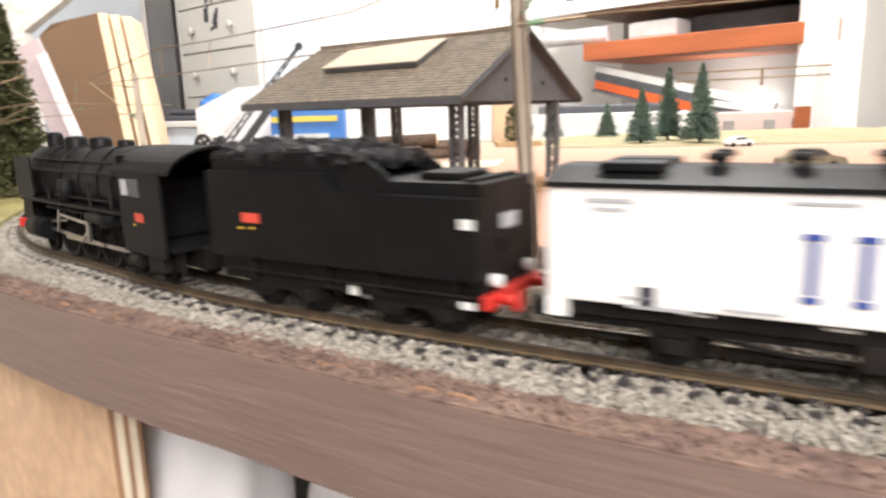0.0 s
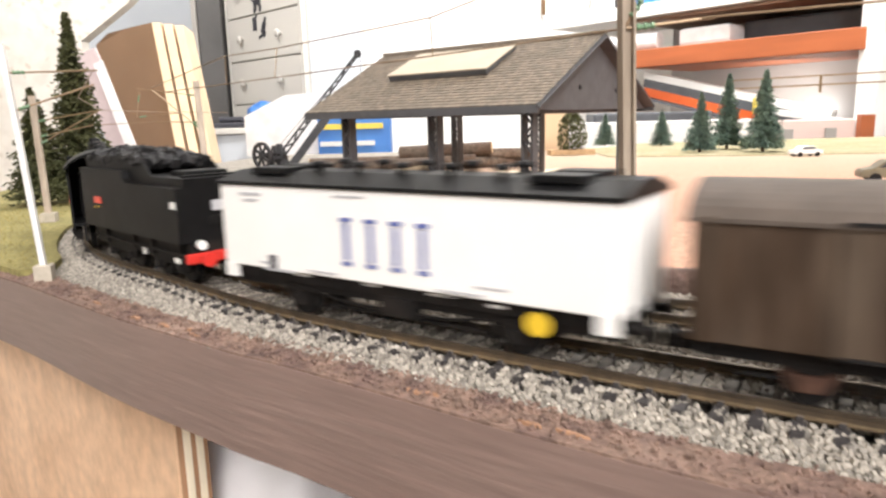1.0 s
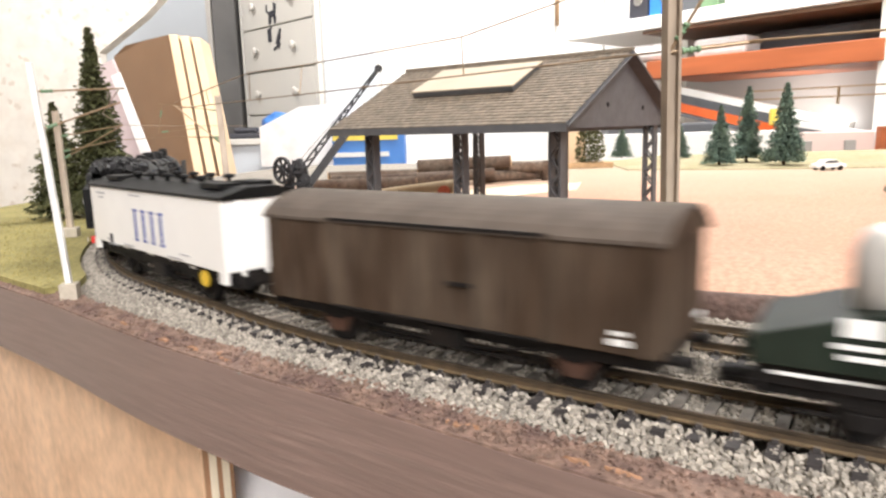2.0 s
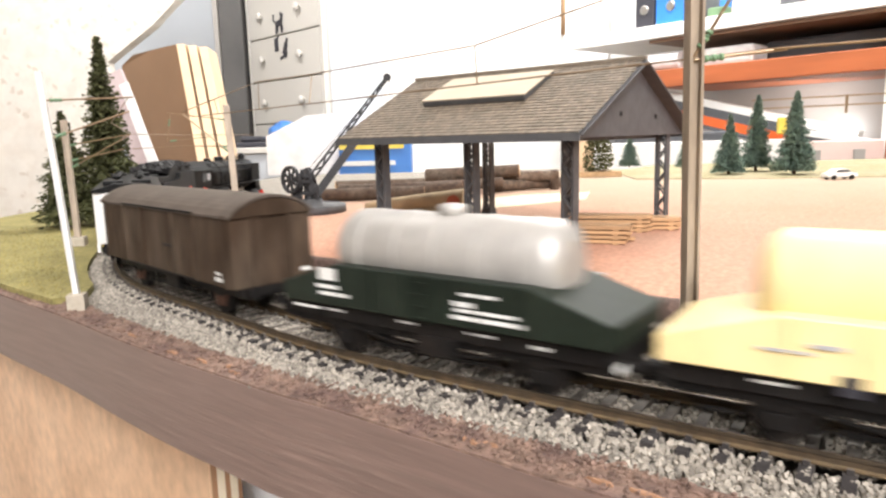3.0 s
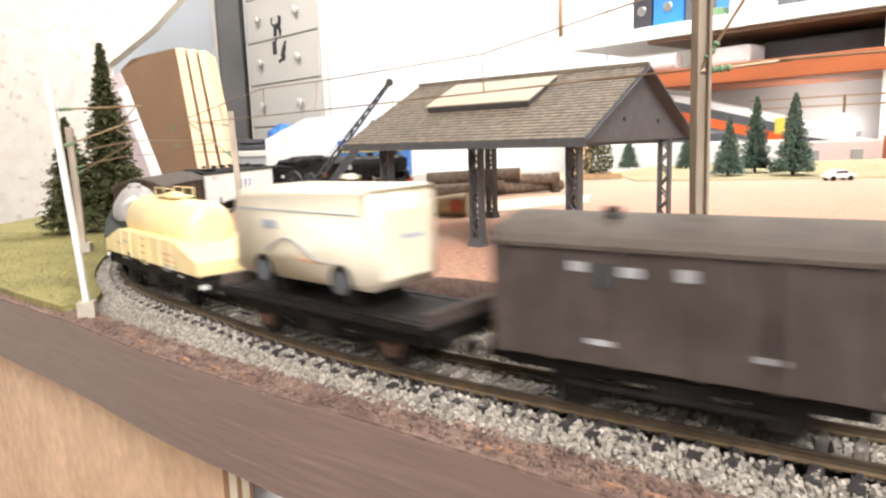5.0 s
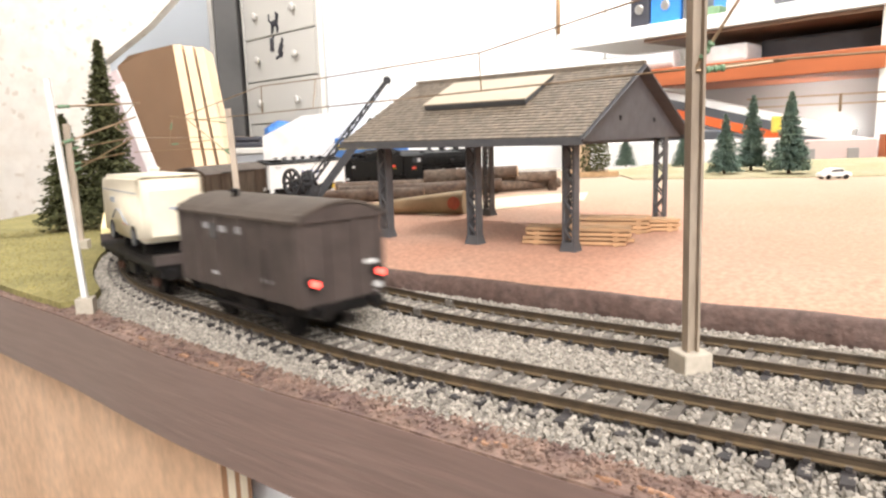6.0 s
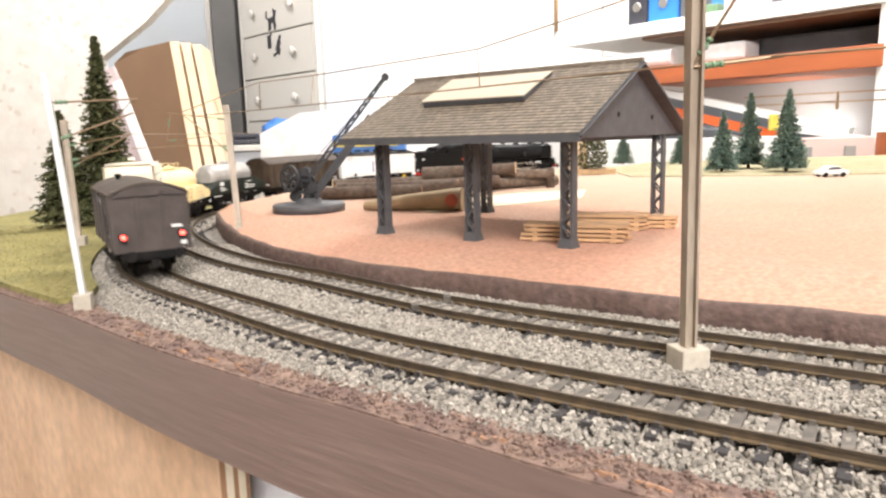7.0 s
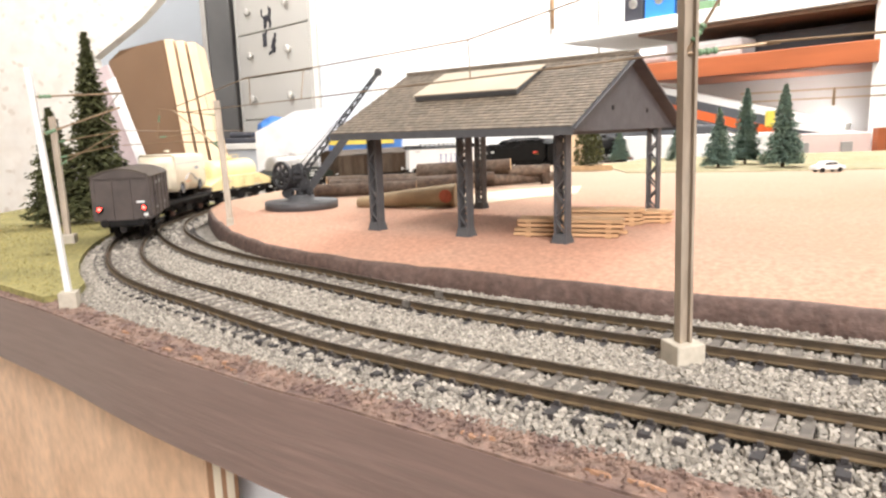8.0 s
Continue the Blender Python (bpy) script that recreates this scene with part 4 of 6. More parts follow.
        v1 = [bm.verts.new((x + sx * 0.0034, y + sy * 0.0032, ZP + 0.0012)) for sx, sy in ((-1, -1), (1, -1), (1, 1), (-1, 1))]
        v2 = [bm.verts.new((x + sx * 0.0029, y + sy * 0.0025, ZP + 0.004)) for sx, sy in ((-1, -1), (1, -1), (1, 1), (-1, 1))]
        for a, b in ((v0, v1), (v1, v2)):
            for i in range(4):
                bm.faces.new((a[i], a[(i + 1) % 4], b[(i + 1) % 4], b[i]))
        bm.faces.new(v2)
        part("foot", bm, M["shedgrey"], p)
    for x, y in ((-L + 0.0030, -0.0030), (-L / 2 + 0.003, 0.0), (-0.0020, 0.003), (0.0035, W - 0.004), (-L - 0.003, W + 0.004), (-L / 2 + 0.004, W)):
        post(x, y)
    # roof slopes: a board under overlapping tile courses
    for side in (-1, 1):
        ye = y0 if side < 0 else y1
        bm = BM()
        nrm = Vector((0, side * (zr - ze), abs(ym - ye))).normalized()
        a, b = Vector((0, ye, ze)), Vector((0, ym, zr))
        th = 0.0012
        vs = [bm.verts.new(v) for v in ((x0, a.y, a.z), (x1, a.y, a.z), (x1, b.y, b.z), (x0, b.y, b.z))]
        ws = [bm.verts.new(v.co - Vector((0, 0, th * 1.4))) for v in vs]
        bm.faces.new(vs)
        bm.faces.new(ws[::-1])
        for i in range(4):
            bm.faces.new((vs[i], ws[i], ws[(i + 1) % 4], vs[(i + 1) % 4]))
        bmesh.ops.recalc_face_normals(bm, faces=bm.faces)
        slope = part("roof_slope", bm, M["shedgrey"], t)
        rng = random.Random(7)
        rows, cols = 24, 66
        verts, faces = [], []
        sl = b - a
        for r in range(rows):
            for c in range(cols):
                w = (x1 - x0) / cols
                xa = x0 + (c + (0.5 if r % 2 else 0) * 1.0 - 0.25) * w
                xa, xb = max(x0, xa + 0.00006), min(x1, xa + w - 0.00006)
                if xb - xa < 0.0003:
                    continue
                p0, p1 = a + sl * (r / rows), a + sl * min(1, (r + 1.12) / rows)
                up = nrm * (0.00052 + rng.uniform(-0.00008, 0.00008))
                k = len(verts)
                for x, p, u in ((xa, p0, 1), (xb, p0, 1), (xb, p1, 0.2), (xa, p1, 0.2)):
                    q = p + up * u
                    verts.append((x, q.y, q.z))
                for x, p in ((xa, p0), (xb, p0)):
                    verts.append((x, p.y, p.z))
                faces += [(k, k + 1, k + 2, k + 3), (k + 4, k + 5, k + 1, k)]
        ob = new("roof_tiles", raw("roof_tiles", verts, faces, M["roof"]))
        ob.parent = slope
        tagged(ob, "small brown overlapping roof tiles", kind="stuff")
        # gutter board under the eave
        part("eave_board", box(BM(), x0, ye - 0.0008, ze - 0.0032, x1, ye + 0.0008, ze - 0.0001), M["shedgrey"], t)
    part("ridge_cap", bar(BM(), (x0, ym, zr + 0.0006), (x1, ym, zr + 0.0006), 0.0028, 0.0014), M["roof"], t)
    # gable boards set back under the roof
    for x in (x0 + 0.004, x1 - 0.0055):
        bm = BM()
        extrude(bm, [(y0 + 0.002, ze - 0.002), (y1 - 0.002, ze - 0.002), (ym, zr - 0.003)], x, x + 0.0012, "x")
        g = part("gable", bm, M["shedgrey"], t)
        for y, z in ((ym - 0.016, ze + 0.0075), (ym + 0.022, ze + 0.0065)):
            bm = BM()
            lathe(bm, [(0.0011, 0), (0.0011, 0.0003)], 10, pose(x + 0.0012, y, z, 0, 90, 0))
            part("bolt_hole", bm, M["black"], g, "dark bolt hole")
    for x in (x0, x1 - 0.0008):
        for ye in (y0, y1):
            part("verge_board", bar(BM(), (x + 0.0004, ye, ze - 0.0012), (x + 0.0004, ym, zr - 0.0012), 0.0008, 0.0026, (1, 0, 0)), M["shedgrey"], t)
    for x in (-L, -L / 2, 0):
        part("tie_beam", box(BM(), x - 0.001, 0, ze - 0.0035, x + 0.001, W, ze - 0.0005), M["shedgrey"], t)
    # skylight plate near the ridge on the front slope
    sl = Vector((0, ym - y0, zr - ze))
    nrm = Vector((0, -(zr - ze), ym - y0)).normalized()
    bm = BM()
    xs = (-0.087, -0.029)
    lo, hi = Vector((0, y0, ze)) + sl * 0.45, Vector((0, y0, ze)) + sl * 0.87
    vs = []
    for up in (0.0008, 0.0032):
        for x, p in ((xs[0], lo), (xs[1], lo), (xs[1], hi), (xs[0], hi)):
            q = p + nrm * (up if p is lo else up * 0.6)
            vs.append(bm.verts.new((x, q.y, q.z)))
    for q in ((0, 1, 5, 4), (1, 2, 6, 5), (2, 3, 7, 6), (3, 0, 4, 7), (0, 3, 2, 1)):
        bm.faces.new([vs[i] for i in q])
    sk = part("skylight_frame", bm, M["shedgrey"], t)
    bm = BM()
    vs = []
    for up in (0.0032, 0.0038):
        for x, p in ((xs[0] - 0.0006, lo), (xs[1] + 0.0006, lo), (xs[1] + 0.0006, hi), (xs[0] - 0.0006, hi)):
            q = p + nrm * (up if p is lo else up * 0.65)
            vs.append(bm.verts.new((x, q.y, q.z)))
    for q in ((0, 3, 2, 1), (4, 5, 6, 7), (0, 1, 5, 4), (1, 2, 6, 5), (2, 3, 7, 6), (3, 0, 4, 7)):
        bm.faces.new([vs[i] for i in q])
    part("skylight_sheet", bm, M["skylight"], sk, "cream skylight sheet")


# ---- yard things ----
def plank_stack(x, y, rz, length, width, layers, label):
    t = thing("plank_stack", label, "planks", "plank stacks", pose(x, y, ZP, 0, 0, rz))
    rng = random.Random(int(x * 1e4))
    z = 0.0
    for k in range(layers):
        for xx in (-length * 0.38, length * 0.38):
            part("spacer", box(BM(), xx - 0.0012, -width / 2, z, xx + 0.0012, width / 2, z + 0.0005), M["plank"], t)
        z += 0.0006
        n = 4
        for i in range(n):
            y0 = -width / 2 + i * width / n
            j = rng.uniform(-0.0015, 0.0015)
            part("plank", box(BM(), -length / 2 + j, y0 + 0.0002, z, length / 2 + j, y0 + width / n - 0.0002, z + 0.0013), M["plank"], t)
        z += 0.0014


def log(bm_side, bm_ends, a, b, r):
    tube(bm_side, a, b, r, r * 0.88, 14, caps=False)
    d = (Vector(b) - Vector(a)).normalized()
    for bm_end, p, s, rr in ((bm_ends[0], a, -1, r), (bm_ends[1], b, 1, r * 0.88)):
        tube(bm_end, Vector(p) - d * 0.0002 * s, Vector(p) + d * 0.0001 * s, rr * 0.985, seg=14)


def logs():
    rng = random.Random(8)
    spec = [(-.105, .530, -.02, .545), (-.09, .555, .01, .565), (-.07, .575, .045, .575), (-.02, .60, .06, .585), (.02, .60, .095, .60), (.03, .585, .10, .615), (-.10, .60, -.02, .62), (-.03, .625, .06, .63), (.0, .64, .085, .66)]
    for k, (xa, ya, xb, yb) in enumerate(spec):
        r = rng.uniform(0.0048, 0.0062)
        t = thing("log", "rough bark-covered log lying in the timber pile", "log", "timber pile")
        z = ZP + r if k not in (3, 4) else ZP + r * 2.5
        s, e = BM(), (BM(), BM())
        log(s, e, (xa, ya, z), (xb, yb, z + (0.004 if k in (2, 3) else 0)), r)
        for v in s.verts:
            v.co += Vector((noise.noise(v.co * 80), noise.noise(v.co * 80 + Vector((5, 0, 0))), noise.noise(v.co * 80 + Vector((0, 7, 0))))) * 0.0008
        part("bark", s, M["woodlog"], t)
        for end in e:
            part("cut_end", end, M["logend"], t, "pale cut end")
    # peeled trunk that tapers to a point, stamped at its thick end
    t = thing("peeled_trunk", "long tapering peeled trunk with a round red stamp", "log", at=pose(-.0553, .452, ZP, 0, 0, -16.5))
    bm = BM()
    n, seg, rings = 12, 16, []
    for i in range(n + 1):
        u = i / n
        r = .0030 + .0046 * u ** 0.8
        rings.append([bm.verts.new((.068 * u, r * 0.95 * math.cos(k * math.tau / seg), r + r * math.sin(k * math.tau / seg))) for k in range(seg)])
    for v in bm.verts:
        v.co += Vector((0, noise.noise(v.co * 90), noise.noise(v.co * 90 + Vector((3, 1, 0))))) * 0.0003
    for p0, p1 in zip(rings[:-1], rings[1:]):
        for k in range(seg):
            bm.faces.new((p0[k], p0[(k + 1) % seg], p1[(k + 1) % seg], p1[k])).smooth = True
    bm.faces.new(rings[0][::-1])
    bm.faces.new(rings[-1])
    part("trunk", bm, M["balsa"], t)
    bm = BM()
    lathe(bm, [(0.0042, 0), (0.0042, 0.0003)], 18, pose(0.0625, -0.0072, 0.0076, 90))
    part("stamp", bm, M["redmark"], t, "round red stamp")
    t = thing("upright_stump", "short upright stump beside the logs", "stump", at=pose(.092, .600, ZP))
    part("trunk", tube(BM(), (0, 0, 0), (0, 0, 0.017), 0.0042, 0.0036), M["woodlog"], t)


def crane():
    t = thing("yard_crane", "small dark grey yard crane with lattice jib", "crane", at=pose(-.094, .458, ZP))
    bm = BM()
    lathe(bm, [(0.0242, 0), (0.0242, 0.0048), (0.0236, 0.0053), (0.009, 0.0055), (0.0085, 0.0085), (0.006, 0.009)], 40)
    part("base_disc", bm, M["shedgrey"], t)
    tip, foot = Vector((.054, .016, .0885)), Vector((-.004, 0, .016))
    side = (tip - foot).cross(Vector((0, 0, 1))).normalized()
    bm = BM()
    for sg in (-1, 1):
        a, b = foot + side * sg * 0.0036, tip + side * sg * 0.0016
        upv = Vector((-.7, 0, .7))
        lo, hi = a - upv * 0.0018, a + upv * 0.0018
        bar(bm, lo, b - upv * 0.0008, 0.0009, 0.0009)
        bar(bm, hi, b + upv * 0.0008, 0.0009, 0.0009)
        n = 14
        for k in range(n):
            u, v = k / n, (k + 1) / n
            p = lo.lerp(b - upv * 0.0008, u if k % 2 else v)
            q = hi.lerp(b + upv * 0.0008, v if k % 2 else u)
            bar(bm, p, q, 0.0006, 0.0006)
    n = 16
    for k in range(n + 1):
        p = foot.lerp(tip, k / n)
        w = 0.0036 + (0.0016 - 0.0036) * k / n
        bar(bm, p - side * w, p + side * w, 0.0007, 0.0007)
    part("jib", bm, M["iron"], t, "lattice jib")
    part("stay", bar(BM(), (0.0, 0.002, 0.006), tip.lerp(foot, 0.28) - Vector((-.006, 0, .006)), 0.0052, 0.0024, (0, 1, 0)), M["iron"], t)
    for sg in (-1, 1):
        bm = BM()
        for p, q in (((-.0075, .0085), (-.0030, .029)), ((.0068, .0085), (.0005, .029)), ((-.0066, .013), (.0056, .013)), ((-.0045, .021), (.0032, .021))):
            bar(bm, (p[0], sg * .0045, p[1]), (q[0], sg * .0045, q[1]), .0018, .0012, (0, 1, 0))
        part("side_frame", bm, M["iron"], t)
    bm = BM()
    lathe(bm, [(.0040, .0085), (.0034, .010), (.0030, .0225), (.0042, .0228), (.0042, .0245), (.0028, .0250), (.0026, .0290), (.0012, .0300)], 18)
    part("king_post", bm, M["iron"], t)
    part("counterweight", tube(BM(), (-.0085, -.0045, .0105), (-.0085, .0045, .0105), .0034, seg=16), M["iron"], t)
    bm = BM()
    wm = pose(-.0105, -.0060, .0225, 0, 0, -38)
    seg = 32
    for k in range(seg):
        a0, a1 = k * math.tau / seg, (k + 1) * math.tau / seg
        bar(bm, wm @ Vector((.0082 * math.cos(a0), 0, .0082 * math.sin(a0))), wm @ Vector((.0082 * math.cos(a1), 0, .0082 * math.sin(a1))), 0.0018, 0.0020, wm.to_3x3() @ Vector((0, 1, 0)))
    for k in range(8):
        a0 = k * math.tau / 8 + 0.2
        bar(bm, wm @ Vector((0, 0, 0)), wm @ Vector((.0078 * math.cos(a0), 0, .0078 * math.sin(a0))), 0.0018, 0.0010, wm.to_3x3() @ Vector((0, 1, 0)))
    tube(bm, wm @ Vector((0, -.0016, 0)), wm @ Vector((0, .0060, 0)), .0022, seg=12)
    part("gear_wheel", bm, M["iron"], t, "spoked gear wheel")
    bm = BM()
    tube(bm, (.0045, -.0062, .0165), (.0045, -.0046, .0165), .0034, seg=16)
    tube(bm, (.0045, -.0075, .0165), (.0045, -.0062, .0165), .0008, seg=8)
    part("pinion", bm, M["iron"], t)
    part("winch_drum", tube(BM(), (0.001, -.0044, .020), (0.001, .0044, .020), 0.0038, seg=18), M["softblack"], t)
    bm = BM()
    lathe(bm, [(0.0026, -0.0012), (0.0026, 0.0012)], 16, Matrix.Translation(tip) @ pose(0, 0, 0, 90))
    part("pulley", bm, M["iron"], t)
    bm = BM()
    for a, b in (((0, -.003, .028), tip * 0.98),):
        tube(bm, a, b, 0.00018, seg=5)
    part("hoist_rope", bm, M["softblack"], t)
    bm = BM()
    tube(bm, tip + Vector((.0015, 0, 0)), tip + Vector((.0015, 0, -.020)), 0.00018, seg=5)
    tube(bm, tip + Vector((.0015, 0, -.020)), tip + Vector((.0015, 0, -.0225)), 0.0012, 0.0004, seg=8)
    part("hook", bm, M["softblack"], t)


def fir(x, y, z, h, r, mt, label, seed, lean=(0, 0), layers=17):
    """A conifer: tapered trunk and overlapping tiers of drooping twigs, dense with small flakes."""
    rng = random.Random(seed)
    t = thing("fir_tree", label, "tree", "fir trees", pose(x, y, z, lean[0], lean[1], rng.uniform(0, 360)))
    part("trunk", tube(BM(), (0, 0, 0), (0, 0, h * 0.97), r * 0.10, r * 0.012, 8), M["bark"], t)
    verts, faces = [], []
    for k in range(layers):
        u = k / (layers - 1)
        zz = h * (0.12 + 0.86 * u)
        rr = r * (1 - u) ** 0.85 * rng.uniform(0.88, 1.08) + r * 0.05
        for b in range(int(15 + 30 * (1 - u))):
            a = rng.uniform(0, math.tau)
            rb = rr * rng.choice((0.55, 0.8, 0.95, 1.0, 1.1)) * rng.uniform(0.9, 1.08)
            n = max(4, int(13 * rb / r) + 3)
            for i in range(n):
                f = (i + rng.random()) / n
                d = rb * f
                droop = -0.34 * d + 0.16 * d * f + rng.uniform(-1, 1) * h * 0.026
                o = Vector((d * math.cos(a), d * math.sin(a), zz + droop))
                s = h * rng.uniform(0.020, 0.034) * (1.1 - 0.35 * f) * (0.85 if h > 0.1 else 1.25)
                for q in range(3):
                    aa = a + rng.uniform(-1.0, 1.0)
                    e1 = Vector((math.cos(aa), math.sin(aa), rng.uniform(-0.9, 0.5))).normalized() * s
                    e2 = Vector((-math.sin(aa), math.cos(aa), rng.uniform(-1.0, 1.0))).normalized() * s * 0.40
                    m = len(verts)
                    verts += [tuple(o - e2), tuple(o + e1), tuple(o + e2), tuple(o - e1 * 0.6)]
                    faces.append((m, m + 1, m + 2, m + 3))
    ob = new("crown", raw("crown", verts, faces, mt))
    ob.parent = t
    return t


def trees():
    fir(-.264, .532, -.003, .141, .025, M["needle"], "tall dark green model fir on the grass", 1, layers=26)
    fir(-.286, .512, -.003, .086, .024, M["needle"], "smaller dark green model fir beside the tall one", 2, layers=20)
    fir(.297, .733, ZP, .063, .0165, M["needleblue"], "blue-green model fir at the far verge", 3)
    fir(.345, .777, ZP, .084, .0185, M["needleblue"], "tall blue-green model fir at the far verge", 4)
    fir(.354, .709, ZP, .084, .0195, M["needleblue"], "tall blue-green model fir beside the road", 5)
    fir(.250, .957, ZP, .045, .015, M["needleblue"], "small distant model fir", 6)
    fir(.312, .905, ZP, .047, .016, M["needleblue"], "small distant model fir behind the mast", 7)
    # round bush in a planter
    rng = random.Random(12)
    t = thing("bush", "bushy green shrub in a pale planter", "bush", at=pose(.165, .765, ZP))
    part("planter", box(BM(), -.026, -.012, 0, .024, .012, .006, bevel=0.0006), M["logend"], t)
    verts, faces = [], []
    for i in range(1500):
        a, b, rr = rng.uniform(0, math.tau), rng.uniform(0, 1), rng.random() ** 0.4
        rad = 0.017 * math.sqrt(max(0.05, 1 - (b * 1.5 - 0.55) ** 2)) * rr
        o = Vector((rad * math.cos(a), rad * math.sin(a), 0.006 + b * 0.040))
        e1 = Vector((rng.uniform(-1, 1), rng.uniform(-1, 1), rng.uniform(-1, 1))).normalized() * 0.0018
        e2 = e1.cross(Vector((0.3, 0.2, 1))).normalized() * 0.0012
        m = len(verts)
        verts += [tuple(o - e1), tuple(o + e2), tuple(o + e1), tuple(o - e2)]
        faces.append((m, m + 1, m + 2, m + 3))
    ob = new("foliage", raw("foliage", verts, faces, M["needle"]))
    ob.parent = t


def cars():
    for x, y, rz, mt, lab in ((.3575, .632, 4, "white", "small white model car parked at the verge"), (.2785, .388, -20, "olivecar", "dull olive model car at the yard")):
        t = thing("model_car", lab, "car", "parked model cars", pose(x, y, ZP, 0, 0, rz))
        small = Matrix.Scale(0.62 if mt == "white" else 0.85, 4)
        body = [(-.023, .004), (-.022, .009), (-.014, .0105), (-.008, .0155), (.007, .0158), (.013, .011), (.022, .0095), (.0235, .004)]
        bm = BM()
        extrude(bm, body, -.0095, .0095, "y")
        bmesh.ops.bevel(bm, geom=bm.edges[:], offset=0.0008, segments=2, affect="EDGES")
        b = part("body", bm, M[mt], t)
        for sy in (-1, 1):
            bm = BM()
            extrude(bm, [(-.012, .0108), (-.0075, .0145), (.0065, .0148), (.011, .0112)], sy * .0097 - .0001, sy * .0097 + .0001, "y")
            part("side_window", bm, M["glass"], b)
        for xx in (-.0135, .0135):
            for sy in (-1, 1):
                part("wheel", tube(BM(), (xx, sy * .0072, .0036), (xx, sy * .0099, .0036), .0036, seg=16), M["softblack"], t)
        for c in t.children_recursive:
            c.data.transform(small)


# ---- masts and wires ----
def mast(base, top, w, foot, mt, label, arms, hbeam=True, mt_foot="concrete"):
    t = thing("catenary_mast", label, "mast", "catenary masts")
    x, y, z = base
    part("foot", box(BM(), -foot / 2, -foot / 2, -0.0022, foot / 2, foot / 2, foot * 0.80, pose(x, y, z, 0, 0, 14), bevel=foot * 0.05), M[mt_foot], t, "cast block foot")
    a, b = Vector((x, y, z + foot * 0.7)), Vector(top)
    bm = BM()
    if hbeam:
        d = (b - a).normalized()
        s = (Vector((1, 0.15, 0)) - d * d.dot(Vector((1, 0.15, 0)))).normalized()
        u = d.cross(s)
        f, g = w * 0.5, w * 0.30
        prof = [(-f, -f), (-g, -f), (-g, -w * .12), (g, -w * .12), (g, -f), (f, -f), (f, f), (g, f), (g, w * .12), (-g, w * .12), (-g, f), (-f, f)]
        r0, r1 = [[bm.verts.new(p + s * x + u * y) for x, y in prof] for p in (a, b)]
        for k in range(12):
            bm.faces.new((r0[k], r0[(k + 1) % 12], r1[(k + 1) % 12], r1[k]))
        bm.faces.new(r1)
        bmesh.ops.recalc_face_normals(bm, faces=bm.faces)
    else:
        tube(bm, a, b, w / 2, w * 0.42, 10)
    part("pole", bm, M[mt], t)
    for p, q, r in arms:
        bm = BM()
        tube(bm, p, q, r, seg=6)
        part("bracket_tube", bm, M["wire"], t)
        d = (Vector(q) - Vector(p)).normalized()
        bm = BM()
        for k in range(5):
            c = Vector(p) + d * (0.0022 + k * 0.0008)
            tube(bm, c, c + d * 0.0008, r * (2.0 if k % 2 == 0 else 1.4), seg=10)
        part("insulator", bm, M["insul"], t, "ribbed green insulator")
    return t


def catenary():
    def lerp(a, b, t):
        return tuple(np.array(a) * (1 - t) + np.array(b) * t)
    B, T = (.0600, .1660, -.0035), (.0502, .1425, .115)
    f1 = lerp(B, T, 0.66)
    mast(B, T, .0032, .0079, "mast", "weathered steel mast on a concrete foot between the tracks",
         [(lerp(B, T, .635), (.073, .150, .0735), .0004), (lerp(B, T, .64), (.066, .147, .094), .0004)])
    Bl, Tl = (-.1455, .2585, -.0045), (-.1535, .264, .0855)
    mast(Bl, Tl, .0021, .0064, "whitemast", "white painted mast leaning on a concrete foot on the grass",
         [(lerp(Bl, Tl, .88), (-.128, .285, .0765), .0004), (lerp(Bl, Tl, .72), (-.131, .287, .071), .0004)])
    Bm, Tm = (-.229, .414, -.0045), (-.236, .425, .0735)
    mast(Bm, Tm, .0032, .0088, "mast", "grey steel mast on a concrete foot behind the grass",
         [(lerp(Bm, Tm, .80), (-.195, .425, .064), .0004), (lerp(Bm, Tm, .62), (-.195, .425, .064), .0004), (lerp(Bm, Tm, .68), (-.20, .424, .055), .0004)])
    Bp, Tp = (-.129, .413, .0062), (-.1365, .430, .080)
    mast(Bp, Tp, .0034, .0042, "mast", "pale steel mast standing in the goods yard",
         [(lerp(Bp, Tp, .60), (-.162, .425, .075), .0004), (lerp(Bp, Tp, .66), (-.162, .425, .056), .0004), (lerp(Bp, Tp, .88), (-.174, .431, .0765), .0003), ((-.172, .430, .0745), (-.1755, .430, .0585), .0003), ((-.1755, .430, .0590), (-.147, .430, .0612), .0003)])
    def wire(pts, r, label, drops=()):
        t = thing("overhead_wire", label, "wire", "overhead wires")
        bm = BM()
        for a, b in zip(pts[:-1], pts[1:]):
            tube(bm, a, b, r, seg=5)
        part("strand", bm, M["wire"], t)
        for a, b in drops:
            part("dropper", tube(BM(), a, b, r * 0.8, seg=5), M["wire"], t)
    # contact wire and carrying wire over the inner track
    c = [(.40, -.03, .0755), (.071, .149, .0735), (-.05, .300, .0735), (-.1565, .425, .0735)]
    m = [(.40, -.03, .096), (.066, .147, .094), (.010, .225, .0855), (-.06, .315, .0865), (-.095, .352, .0870), (-.162, .425, .0765)]
    wire(c, .00028, "brown contact wire over the inner track")
    wire(m, .00028, "brown carrying wire over the inner track", [((-.06, .315, .0865), (-.0615, .3135, .0735)), ((-.0945, .352, .0870), (-.0950, .3525, .0735)), ((.010, .225, .0855), (.0105, .2245, .0735)), ((-.13, .39, .081), (-.1300, .3945, .0735))])
